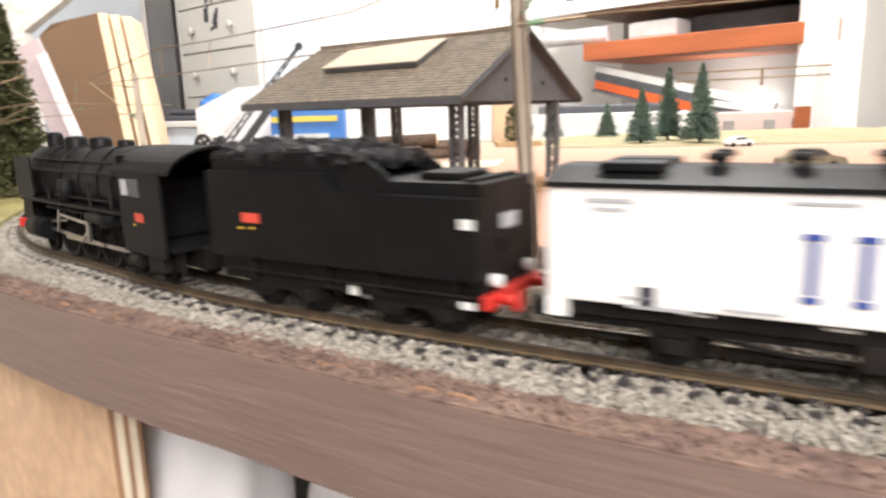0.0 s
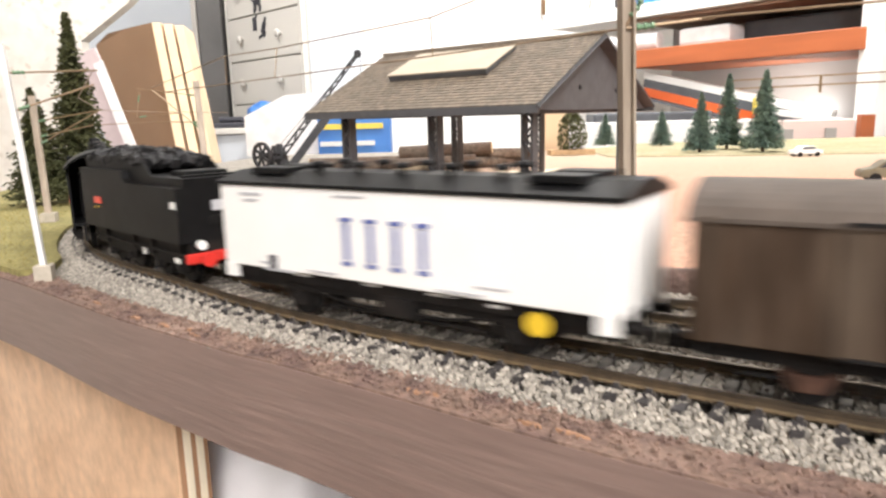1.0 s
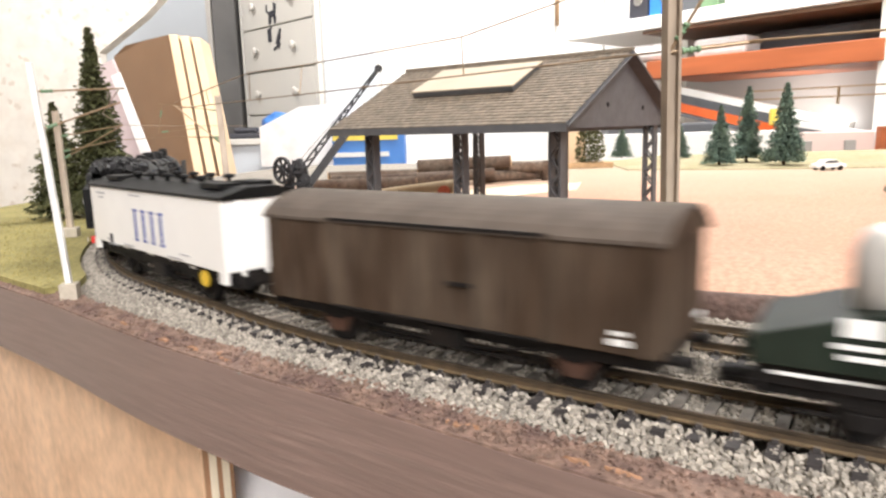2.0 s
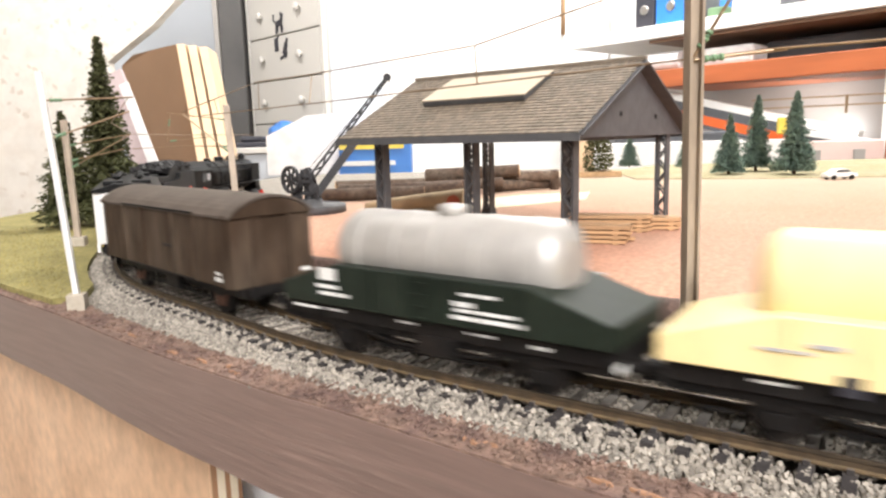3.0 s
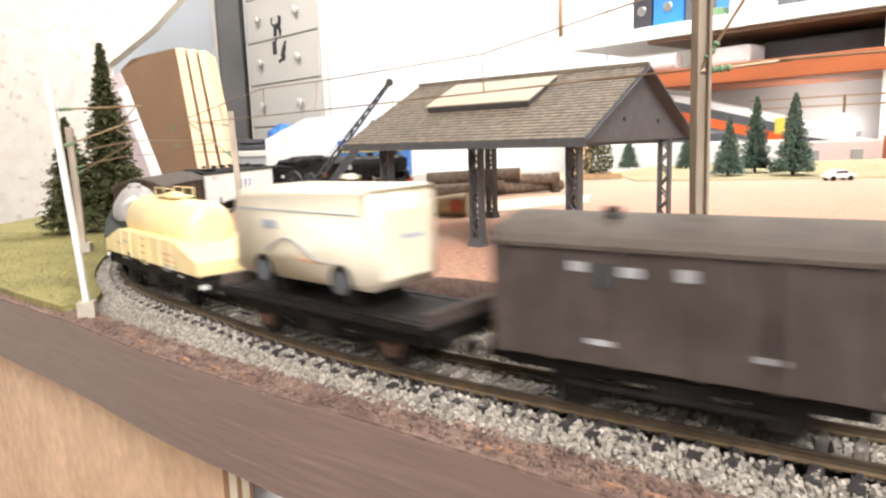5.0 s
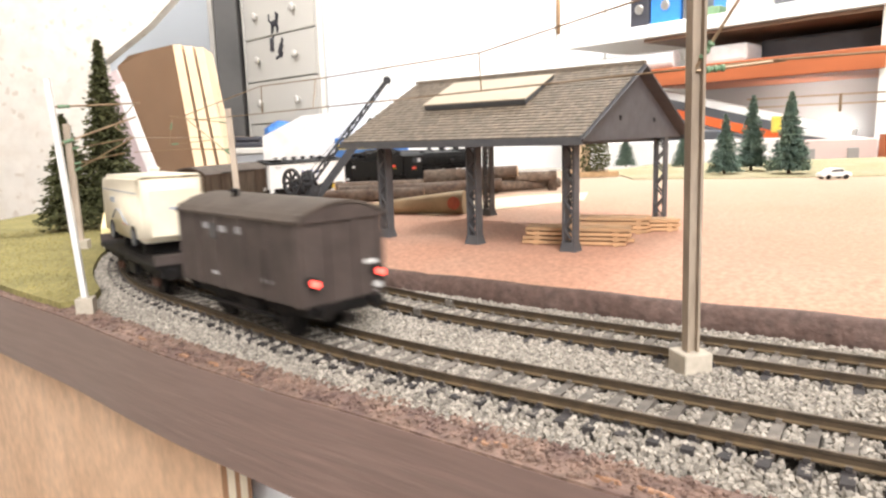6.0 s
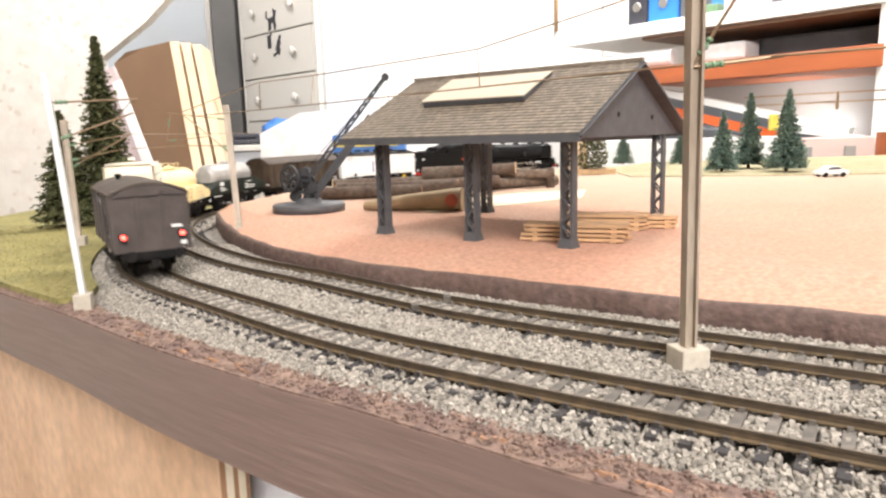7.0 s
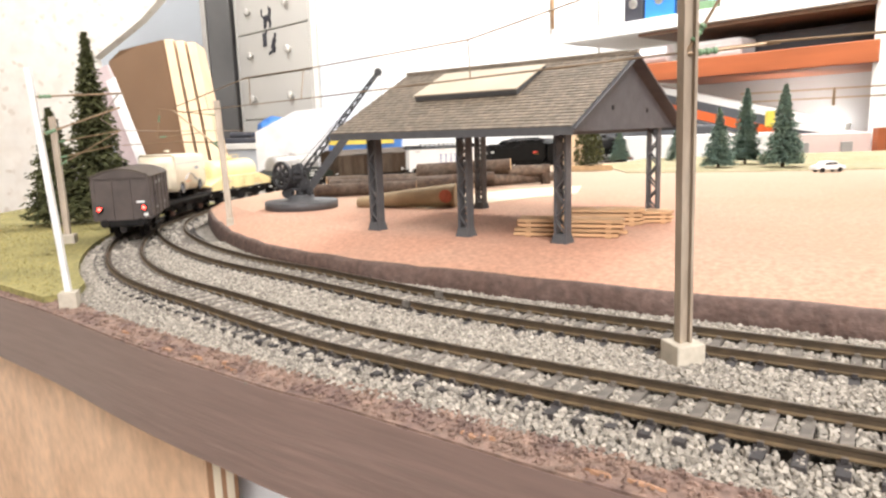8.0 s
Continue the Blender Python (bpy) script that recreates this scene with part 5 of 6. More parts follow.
    wire([(-.131, .287, .0765), (-.175, .36, .069), (-.195, .425, .064), (-.200, .52, .064), (-.18, .64, .064)], .00026, "brown contact wire over the outer track")
    wire([(-.162, .425, .056), (-.195, .424, .055)], .00026, "brown tie wire between two masts")


# ---- train: every vehicle looks along +x, rail top at z = 0 ----
WHEELS = []


def wheelset(parent, x, r, spokes=0, y=0.0074, mt="softblack"):
    bm = BM()
    tube(bm, (0, -y - 0.001, 0), (0, y + 0.001, 0), 0.0008, seg=8)
    for sy in (-1, 1):
        if spokes:
            seg = 30
            for k in range(seg):
                a0, a1 = k * math.tau / seg, (k + 1) * math.tau / seg
                bar(bm, ((r - .0008) * math.cos(a0), sy * y, (r - .0008) * math.sin(a0)), ((r - .0008) * math.cos(a1), sy * y, (r - .0008) * math.sin(a1)), 0.0016, 0.0020, (0, 1, 0))
            for k in range(spokes):
                a0 = k * math.tau / spokes
                bar(bm, (0, sy * y, 0), ((r - .001) * math.cos(a0), sy * y, (r - .001) * math.sin(a0)), 0.0007, 0.0009, (0, 1, 0))
            tube(bm, (0, sy * y - .001, 0), (0, sy * y + .001, 0), r * 0.2, seg=12)
        else:
            tube(bm, (0, sy * y - .0012, 0), (0, sy * y + .0010, 0), r, seg=24)
            tube(bm, (0, sy * (y - .0012) - .0002, 0), (0, sy * (y - .0012) + .0002, 0), r + .0007, seg=24)
            tube(bm, (0, sy * y + .0010, 0), (0, sy * y + .0013, 0), r * 0.35, seg=12)
    ob = part("wheelset", bm, M[mt], parent, "")
    ob.matrix_basis = pose(x, 0, r)
    WHEELS.append((ob, x, r))
    return ob


def buffers(t, xe, z=0.0108):
    for sg in (-1, 1):
        for sy in (-1, 1):
            bm = BM()
            tube(bm, (sg * xe, sy * .0100, z), (sg * (xe + .0035), sy * .0100, z), .0011, seg=10)
            tube(bm, (sg * (xe + .0035), sy * .0100, z), (sg * (xe + .0042), sy * .0100, z), .0024, .0022, 14)
            part("buffer", bm, M["softblack"], t)
        part("coupling", box(BM(), sg * xe - .002, -.0018, .0055, sg * xe + .0055 * sg + .002, .0018, .0085), M["softblack"], t)


def axle_guard(t, x, mt="softblack", mtbox="softblack", side_box=None):
    for sy in (-1, 1):
        bm = BM()
        extrude(bm, [(x - .0062, .0095), (x + .0062, .0095), (x + .0026, .0030), (x + .0014, .0030), (x + .0012, .0070), (x - .0012, .0070), (x - .0014, .0030), (x - .0026, .0030)], sy * .0102 - .0003, sy * .0102 + .0003, "y")
        g = part("axle_guard", bm, M[mt], t)
        bm = BM()
        for k in range(4):
            bar(bm, (x - .0062 + k * .0012, sy * .0108, .0086 - k * .0005), (x + .0062 - k * .0012, sy * .0108, .0086 - k * .0005), .0009, .00045)
        part("leaf_spring", bm, M["softblack"], g)
        m = M[side_box] if (side_box and sy > 0) else M[mtbox]
        part("axle_box", box(BM(), x - .0016, sy * .0108 - .0010, .0032, x + .0016, sy * .0108 + .0010, .0066, bevel=.0003), m, g)


def underframe(t, L, rods=True):
    h = L / 2
    for sy in (-1, 1):
        part("sole_bar", box(BM(), -h, sy * .0122 - .0006, .0104, h, sy * .0122 + .0006, .0150), M["softblack"], t)
        for x in (-h * .80, -h * .30, h * .30, h * .80):
            part("sole_bracket", box(BM(), x - .0005, sy * .0130 - .0004, .0104, x + .0005, sy * .0130 + .0004, .0148), M["softblack"], t)
        part("battery_box", box(BM(), -.0075, sy * .0112 - .0022, .0052, .0030, sy * .0112 + .0022, .0104, bevel=.0003), M["softblack"], t)
        bm = BM()
        for x in (-h * .42, h * .42):
            bar(bm, (x - .003, sy * .0090, .0030), (x - .003, sy * .0090, .0100), .0014, .0016)
            bar(bm, (x + .003, sy * .0090, .0030), (x + .003, sy * .0090, .0100), .0014, .0016)
        part("brake_gear", bar(bm, (-h * .42, sy * .0090, .0042), (h * .42, sy * .0090, .0042), .0008, .0010), M["softblack"], t)
        if rods:
            bm = BM()
            for a, b in (((-h * .62, .0092), (-h * .25, .0062)), ((-h * .25, .0062), (h * .25, .0062)), ((h * .25, .0062), (h * .62, .0092)), ((-h * .25, .0062), (-h * .25, .0092)), ((h * .25, .0062), (h * .25, .0092))):
                bar(bm, (a[0], sy * .0112, a[1]), (b[0], sy * .0112, b[1]), .0006, .0006)
            part("truss_rod", bm, M["softblack"], t)
    part("floor_frame", box(BM(), -h, -.0112, .0080, h, .0112, .0138), M["softblack"], t)
    for sg in (-1, 1):
        part("headstock", box(BM(), sg * h - .0007, -.0135, .0090, sg * h + .0007, .0135, .0126), M["softblack"], t)
    part("brake_cylinder", tube(BM(), (-.004, 0, .0066), (.006, 0, .0066), .0022, seg=12), M["softblack"], t)
    for sy in (-1, 1):
        part("step", box(BM(), h * .80 - .003, sy * .0132 - .0006, .0058, h * .80 + .003, sy * .0132 + .0006, .0063), M["softblack"], t)
    plates(t, ((.030, .0128, .006, .0006), (.006, .0128, .005, .0006), (-.015, .0128, .007, .0006), (-.030, .0122, .004, .0008)), .0129, "letter", "sole_mark")
    buffers(t, h + .0007)


def plates(t, items, y, mt, name="marking"):
    """Thin painted bars on the side walls: (x, z, w, h)."""
    for x, z, w, h in items:
        for sy in (-1, 1):
            part(name, box(BM(), x * sy - w / 2, sy * y - .00008, z - h / 2, x * sy + w / 2, sy * y + .00008, z + h / 2), M[mt], t)


def arched_roof(t, L, w, z0, rise, mt, over=.0012, name="roof"):
    n = 16
    pts = [(-w + 2 * w * k / n, z0 + rise * (1 - ((2 * k / n) - 1) ** 2) ** 0.8) for k in range(n + 1)]
    out = pts + [(x, z - .0009) for x, z in pts[::-1]]
    bm = BM()
    k = len(pts)
    h = L / 2 + over
    r0, r1 = [bm.verts.new((-h, y, z)) for y, z in out], [bm.verts.new((h, y, z)) for y, z in out]
    m = len(out)
    for i in range(m):
        f = bm.faces.new((r0[i], r0[(i + 1) % m], r1[(i + 1) % m], r1[i]))
    for r in (r0, r1):
        for i in range(k - 1):
            bm.faces.new((r[i], r[i + 1], r[m - 2 - i], r[m - 1 - i]))
    bmesh.ops.recalc_face_normals(bm, faces=bm.faces)
    return part(name, bm, M[mt], t)


def end_fill(t, L, w, z0, rise, mt):
    """End wall tops under an arched roof."""
    for sg in (-1, 1):
        n = 16
        pts = [(-w + 2 * w * k / n, z0 + rise * (1 - ((2 * k / n) - 1) ** 2) ** 0.8 - .0008) for k in range(n + 1)]
        bm = BM()
        extrude(bm, pts, sg * L / 2 - .0008, sg * L / 2 - .00005, "x")
        part("end_top", bm, M[mt], t)


def reefer():
    L, w = .117, .0154
    t = thing("refrigerator_wagon", "white refrigerator wagon with a dark roof and blue marks", "wagon", "train")
    underframe(t, L - .002)
    for x in (-.034, .034):
        wheelset(t, x, .0052)
        axle_guard(t, x)
    b = part("body", box(BM(), -L / 2, -w, .0140, L / 2, w, .0385, bevel=.0004), M["white"], t)
    for sy in (-1, 1):
        part("corner_step", box(BM(), -L / 2, sy * w - .0010 * (sy > 0) - .0002, .0102, -L / 2 + .0045, sy * w + .0010 * (sy < 0) + .0002, .0143), M["white"], b)
        part("corner_step", box(BM(), L / 2 - .0045, sy * w - .0010 * (sy > 0) - .0002, .0102, L / 2, sy * w + .0010 * (sy < 0) + .0002, .0143), M["white"], b)
    for sg in (-1, 1):
        for y in (-.009, 0, .009):
            part("end_post", box(BM(), sg * (L / 2 + .0003) - .0004, y - .0007, .0125, sg * (L / 2 + .0003) + .0004, y + .0007, .0383), M["white"], b)
    bm = BM()
    extrude(bm, [(-w - .0006, .0384), (w + .0006, .0384), (w + .0006, .0394), (.006, .0421), (-.006, .0421), (-w - .0006, .0394)], -L / 2 - .0008, L / 2 + .0008, "x")
    r = part("roof", bm, M["black"], t, "dark grey roof")
    for x in (-.028, -.014, 0, .014, .028):
        for y in (-.0055, .0055):
            bm = BM()
            lathe(bm, [(.0009, 0), (.0009, .0016), (.0023, .0018), (.0021, .0030), (.0008, .0033)], 12, pose(x, y, .0418))
            part("roof_vent", bm, M["black"], r)
    for x in (-.043, .043):
        for y in (-.0065, .0065):
            part("ice_hatch", box(BM(), x - .0065, y - .0045, .0412, x + .0065, y + .0045, .0432, bevel=.0004), M["black"], r)
    for sy in (-1, 1):
        part("roundel", tube(BM(), (-.0405 * sy, sy * .0135, .0098), (-.0405 * sy, sy * .0142, .0098), .0029, seg=24), M["yellowbox"], t, "round yellow plate")
    # tall blue signs, as plain bars
    for sy in (-1, 1):
        for k in range(4):
            x, y = (.0112 - .0078 * k) * sy, sy * (w + .0001)
            part("sign_bar", box(BM(), x - .0014, y - .0002, .0180, x + .0014, y + .0002, .0192), M["blue"], b, "short blue bar of the lettering")
            part("sign_bar", box(BM(), x - .0008, y - .0002, .0196, x + .0008, y + .0002, .0294), M["blue"], b, "tall blue bar of the lettering")
            part("sign_bar", box(BM(), x - .0017, y - .0002, .0298, x + .0017, y + .0002, .0310), M["blue"], b, "short blue bar of the lettering")
    plates(b, ((.046, .0358, .009, .0009), (.046, .0340, .006, .0007), (.040, .0158, .007, .0007), (.036, .0140, .012, .0008), (.020, .0152, .010, .0006), (-.022, .0150, .012, .0006), (-.030, .0170, .008, .0006), (.010, .0365, .010, .0006)), w + .0001, "greylet")
    plates(b, ((.0385, .0162, .0030, .0042),), w + .0001, "binderblack", "data_plate")
    return t, L


def brown_van():
    L, w = .107, .0162
    t = thing("covered_wagon", "weathered brown covered wagon with an arched dusty roof", "wagon", "train")
    underframe(t, L - .002)
    for x in (-.034, .034):
        wheelset(t, x, .0052)
        axle_guard(t, x, "rust", "rust")
    b = part("body", box(BM(), -L / 2, -w, .0122, L / 2, w, .0372), M["brownwagon"], t)
    n = 34
    for sy in (-1, 1):
        for k in range(n):
            x0 = -L / 2 + k * L / n
            part("plank", box(BM(), x0 + .00008, sy * (w + .00015) - .00015, .0124, x0 + L / n - .00008, sy * (w + .00015) + .00015 + .00004 * (k % 3), .0368), M["brownwagon"], b)
        for x in (-.0507, -.030, -.0125, .0125, .030, .0507):
            part("rib", box(BM(), x - .0005, sy * (w + .0006) - .0004, .0122, x + .0005, sy * (w + .0006) + .0004, .0370), M["brownwagon"], b)
        part("door_rail", box(BM(), -.030, sy * (w + .0009) - .0003, .0362, .030, sy * (w + .0009) + .0003, .0370), M["softblack"], b)
        part("door_rail", box(BM(), -.030, sy * (w + .0009) - .0003, .0122, .030, sy * (w + .0009) + .0003, .0128), M["softblack"], b)
        part("latch", box(BM(), -.0125, sy * (w + .0009) - .0003, .0225, -.006, sy * (w + .0009) + .0003, .0235), M["softblack"], b)
    for sg in (-1, 1):
        for y in (-.0075, .0075):
            part("end_post", box(BM(), sg * (L / 2 + .0004) - .0004, y - .0008, .0122, sg * (L / 2 + .0004) + .0004, y + .0008, .0385), M["brownwagon"], b)
        part("plate", box(BM(), sg * (L / 2 + .0002) - .0002, -.0155, .0150, sg * (L / 2 + .0002) + .0002, -.0115, .0162), M["letter"], b, "small pale plate")
    end_fill(b, L, w, .0368, .0058, "brownwagon")
    arched_roof(t, L, w + .0009, .0366, .0063, "brownroof")
    plates(b, ((-.046, .0150, .004, .0014), (-.046, .0170, .003, .0010)), w + .0011, "letter")
    return t, L


def tank_wagon(L, body, tank, label, marks, ladder):
    w = .0150
    t = thing("tank_wagon", label, "wagon", "train")
    underframe(t, L - .002)
    for x in (-.029, .029):
        wheelset(t, x, .0052)
        axle_guard(t, x)
    h = L / 2
    top = .0262
    bm = BM()
    prof = [(-h, .0146), (h, .0146), (h, .0200), (h * .60, top), (-h * .60, top), (-h, .0200)]
    extrude(bm, prof, -w, w, "y")
    bmesh.ops.bevel(bm, geom=bm.edges[:], offset=.0003, segments=1, affect="EDGES")
    b = part("hopper_body", bm, M[body], t)
    R, zc, xt = .0110, .0294, h * .62
    bm = BM()
    lathe(bm, [(R * .55, -xt - .0034), (R * .86, -xt - .0018), (R, -xt + .0008), (R, xt - .0008), (R * .86, xt + .0018), (R * .55, xt + .0034)], 36, pose(0, 0, zc, 0, 90, 0))
    k = part("tank", bm, M[tank], t)
    for x in (np.linspace(-xt * .8, xt * .8, 5) if not ladder else ()):
        bm = BM()
        lathe(bm, [(R + .00005, -.0007), (R + .00028, -.0005), (R + .00028, .0005), (R + .00005, .0007)], 36, pose(x, 0, zc, 0, 90, 0))
        part("band", bm, M[tank], k)
    bm = BM()
    lathe(bm, [(.0036, 0), (.0036, .0022), (.0030, .0030), (.0008, .0034)], 18, pose(0, 0, zc + R - .0008))
    part("dome", bm, M[tank], k)
    if ladder:
        part("walkway", box(BM(), -.011, -.0042, zc + R + .0004, .011, .0042, zc + R + .0010), M[tank], k)
        bm = BM()
        for sy in (-1, 1):
            for x in (-.010, 0, .010):
                bar(bm, (x, sy * .0042, zc + R + .0008), (x, sy * .0042, zc + R + .0042), .0004, .0004)
            bar(bm, (-.010, sy * .0042, zc + R + .0042), (.010, sy * .0042, zc + R + .0042), .0004, .0004)
        part("handrail", bm, M[tank], k)
    for sy in (-1, 1):
        lad = BM()
        for x in (-.0022, .0022):
            bar(lad, (x, sy * (w + .0006), .0142), (x, sy * (w + .0006), top + .001), .0004, .0004)
        lad_part = part("ladder", lad, M[body], t, "narrow side ladder")
        lad = BM()
        for z in np.arange(.0155, top, .0030):
            bar(lad, (-.0020, sy * (w + .0006), z), (.0020, sy * (w + .0006), z), .0003, .00026)
        part("rungs", lad, M["softblack"] if ladder else M[body], lad_part)
        for x in np.linspace(-h * .55, h * .55, 6):
            part("rib", box(BM(), x - .0003, sy * (w + .0002) - .0002, .0148, x + .0003, sy * (w + .0002) + .0002, top - .0004), M[body], b)
    part("corner_plate", box(BM(), -h - .0006, -.0145, .0100, -h - .0002, -.0105, .0116), M["letter"], t, "small white plate")
    part("corner_plate", box(BM(), -h - .0006, .0105, .0100, -h - .0002, .0145, .0116), M["letter"], t, "small white plate")
    for mt, items in marks:
        plates(b, items, w + .0003, mt)
    return t, L


def flat_with_van():
    L = .090
    t = thing("flat_wagon", "dark flat wagon that carries a cream delivery van", "wagon", "train")
    underframe(t, L - .002)
    for x in (-.028, .028):
        wheelset(t, x, .0052)
        axle_guard(t, x, "rust", "rust")
    d = part("deck", box(BM(), -L / 2, -.0155, .0124, L / 2, .0155, .0142, bevel=.0002), M["softblack"], t)
    for k in range(22):
        x0 = -L / 2 + k * L / 22
        part("deck_plank", box(BM(), x0 + .0002, -.0150, .0143, x0 + L / 22 - .0002, .0150, .0148), M["softblack"], d)
    for sg in (-1, 1):
        part("end_board", box(BM(), sg * L / 2 - .0006, -.0152, .0142, sg * L / 2 + .0006, .0152, .0182), M["lastvan"], t)
    # the van, lashed to the deck
    h, w, xo = .0312, .0140, .0058
    v = part("van_body", BM(), M["cream"], t, "cream delivery van with faded blue and orange signs")
    bm = BM()
    prof = []
    for x, z in ((-h, .0165), (h, .0165), (h + .0004, .022), (h, .0365), (h - .0014, .0415), (h - .0050, .0440), (-h + .0014, .0447), (-h + .0002, .0440), (-h - .0002, .030)):
        prof.append((x + xo, z))
    extrude(bm, prof, -w, w, "y")
    bmesh.ops.bevel(bm, geom=bm.edges[:], offset=.0016, segments=3, affect="EDGES")
    bm.to_mesh(v.data)
    bm.free()
    v.data.shade_smooth()
    v.matrix_basis = pose(0, 0, .0040)
    part("chock", box(BM(), xo - .020, -.010, .0148, xo - .016, .010, .0212), M["softblack"], t)
    part("chock", box(BM(), xo + .012, -.010, .0148, xo + .016, .010, .0212), M["softblack"], t)
    for x in (h * .52, -h * .62):
        for sy in (-1, 1):
            arch = part("wheel_arch", tube(BM(), (xo + x, sy * (w - .0006), .0190), (xo + x, sy * (w + .00025), .0190), .0044, seg=22), M["softblack"], v)
            part("tyre", tube(BM(), (xo + x, sy * (w - .0020), .0182), (xo + x, sy * (w + .0006), .0182), .0033, seg=20), M["boxdark"], v)
    part("bumper", box(BM(), xo + h + .0002, -.0125, .0185, xo + h + .0014, .0125, .0202, bevel=.0004), M["cream"], v)
    part("rear_door", box(BM(), xo - h - .0005, -.0100, .0190, xo - h + .0002, .0100, .0385, bevel=.0002), M["cream"], v, "plain cream rear door")
    part("door_mark", box(BM(), xo - h - .0007, -.0065, .0300, xo - h - .0003, .0020, .0312), M["vanmark"], v)
    for sy in (-1, 1):
        n = 16
        for k in range(n):
            u0, u1 = k / n, (k + 1) / n
            f = lambda u: .0262 + .0030 * math.sin(u * math.tau * 0.95 - 0.6)
            bm = BM()
            bar(bm, (xo + (.014 - .030 * u0) * -sy * -1, sy * (w + .0001), f(u0)), (xo + (.014 - .030 * u1) * -sy * -1, sy * (w + .0001), f(u1)), .0012, .0002, (0, 0, 1))
            part("painted_wave", bm, M["vanmark"], v, "faded blue painted wave" if k == 0 else "")
        part("painted_bar", box(BM(), xo - .012, sy * (w + .0001) - .0001, .0228, xo - .002, sy * (w + .0001) + .0001, .0236), M["vanmark2"], v, "faded orange painted bar")
        part("painted_bar", box(BM(), xo + .008, sy * (w + .0001) - .0001, .0318, xo + .015, sy * (w + .0001) + .0001, .0342), M["vanmark"], v)
        part("trim_line", box(BM(), xo - h + .003, sy * (w + .0001) - .0001, .0372, xo + h - .004, sy * (w + .0001) + .0001, .0376), M["vanmark"], v)
    for x in (-.010,):
        bm = BM()
        lathe(bm, [(.0022, 0), (.0022, .0010), (.0012, .0016)], 14, pose(xo + x, 0, .0460))
        part("roof_vent", bm, M["cream"], v)
    return t, L


def brake_van():
    L, w = .065, .0158
    t = thing("brake_van", "dark brown brake van with two lit red tail lamps", "wagon", "train")
    underframe(t, L - .002)
    for x in (-.018, .018):
        wheelset(t, x, .0052)
        axle_guard(t, x)
    b = part("body", box(BM(), -L / 2, -w, .0122, L / 2, w, .0375), M["lastvan"], t)
    for sy in (-1, 1):
        for k in range(24):
            x0 = -L / 2 + k * L / 24
            part("plank", box(BM(), x0 + .00008, sy * (w + .00012) - .00012, .0124, x0 + L / 24 - .00008, sy * (w + .00012) + .00012, .0372), M["lastvan"], b)
        for x in (-.0318, -.018, -.006, .008, .021, .0318):
            part("rib", box(BM(), x - .0005, sy * (w + .0006) - .0004, .0122, x + .0005, sy * (w + .0006) + .0004, .0374), M["lastvan"], b)
        part("side_window", box(BM(), .008, sy * (w + .0003) - .0002, .0285, .0125, sy * (w + .0003) + .0002, .0335), M["glass"], b)
        part("grab_rail", bar(BM(), (-.0175, sy * (w + .0012), .016), (-.0175, sy * (w + .0012), .028), .0003, .0003), M["softblack"], b)
        part("foot_board", box(BM(), -.018, sy * .0152 - .0010, .0070, .018, sy * .0152 + .0010, .0075), M["softblack"], t)
    for sg in (-1, 1):
        for y in (-.0152, -.0052, .0052, .0152):
            part("end_post", box(BM(), sg * (L / 2 + .0004) - .0004, y - .0006, .0122, sg * (L / 2 + .0004) + .0004, y + .0006, .0388), M["lastvan"], b)
    for y in (-.0125, .0125):
        bm = BM()
        lathe(bm, [(.0017, 0), (.0017, .0022)], 16, pose(-L / 2 - .0022, y, .0192, 0, 90, 0))
        lamp = part("tail_lamp", bm, M["softblack"], t, "round tail lamp housing")
        bm = BM()
        lathe(bm, [(.0011, 0), (.0010, .0004), (.0003, .0006)], 16, pose(-L / 2 - .0023, y, .0192, 0, -90, 0))
        part("lens", bm, M["tail"], lamp, "lit red lens")
    part("plate", box(BM(), -L / 2 - .0006, -.013, .0218, -L / 2 - .0001, -.0085, .0230), M["letter"], t, "small pale plate")
    part("plate", box(BM(), -L / 2 - .0006, -.0145, .0140, -L / 2 - .0001, -.0120, .0158), M["letter"], t, "small pale plate")
    plates(b, ((.006, .0320, .004, .0020), (-.004, .0322, .003, .0024), (.011, .0170, .005, .0012), (-.017, .0180, .004, .0012), (.0155, .0325, .003, .0020)), w + .0003, "greylet")
    end_fill(b, L, w, .0370, .0048, "lastvan")
    r = arched_roof(t, L, w + .0010, .0370, .0050, "brownroof")
    bm = BM()
    lathe(bm, [(.0010, 0), (.0010, .0020), (.0018, .0022), (.0014, .0032)], 12, pose(.012, .006, .0408))
    part("roof_vent", bm, M["black"], r)
    return t, L


def tender():
    L, w = .083, .0165
    t = thing("tender", "matt black tender heaped with coal, red buffer beam", "tender", "train")
    h = L / 2
    part("frame", box(BM(), -h, -.0122, .0082, h, .0122, .0160), M["softblack"], t)
    for sy in (-1, 1):
        for x in (-.034, -.012, .004, .030):
            part("frame_stay", box(BM(), x - .0012, sy * .0128 - .0007, .0088, x + .0012, sy * .0128 + .0007, .0158), M["softblack"], t)
        part("brake_pipe", tube(BM(), (-h + .002, sy * .0136, .0112), (h - .002, sy * .0136, .0112), .0005, seg=6), M["softblack"], t)
    for xc in (-.022, .020):
        for x in (xc - .0085, xc + .0085):
            wheelset(t, x, .0050)
        for sy in (-1, 1):
            bm = BM()
            extrude(bm, [(xc - .0135, .0080), (xc + .0135, .0080), (xc + .0125, .0042), (xc + .006, .0034), (xc + .003, .0060), (xc - .003, .0060), (xc - .006, .0034), (xc - .0125, .0042)], sy * .0108 - .0006, sy * .0108 + .0006, "y")
            g = part("bogie_frame", bm, M["softblack"], t)
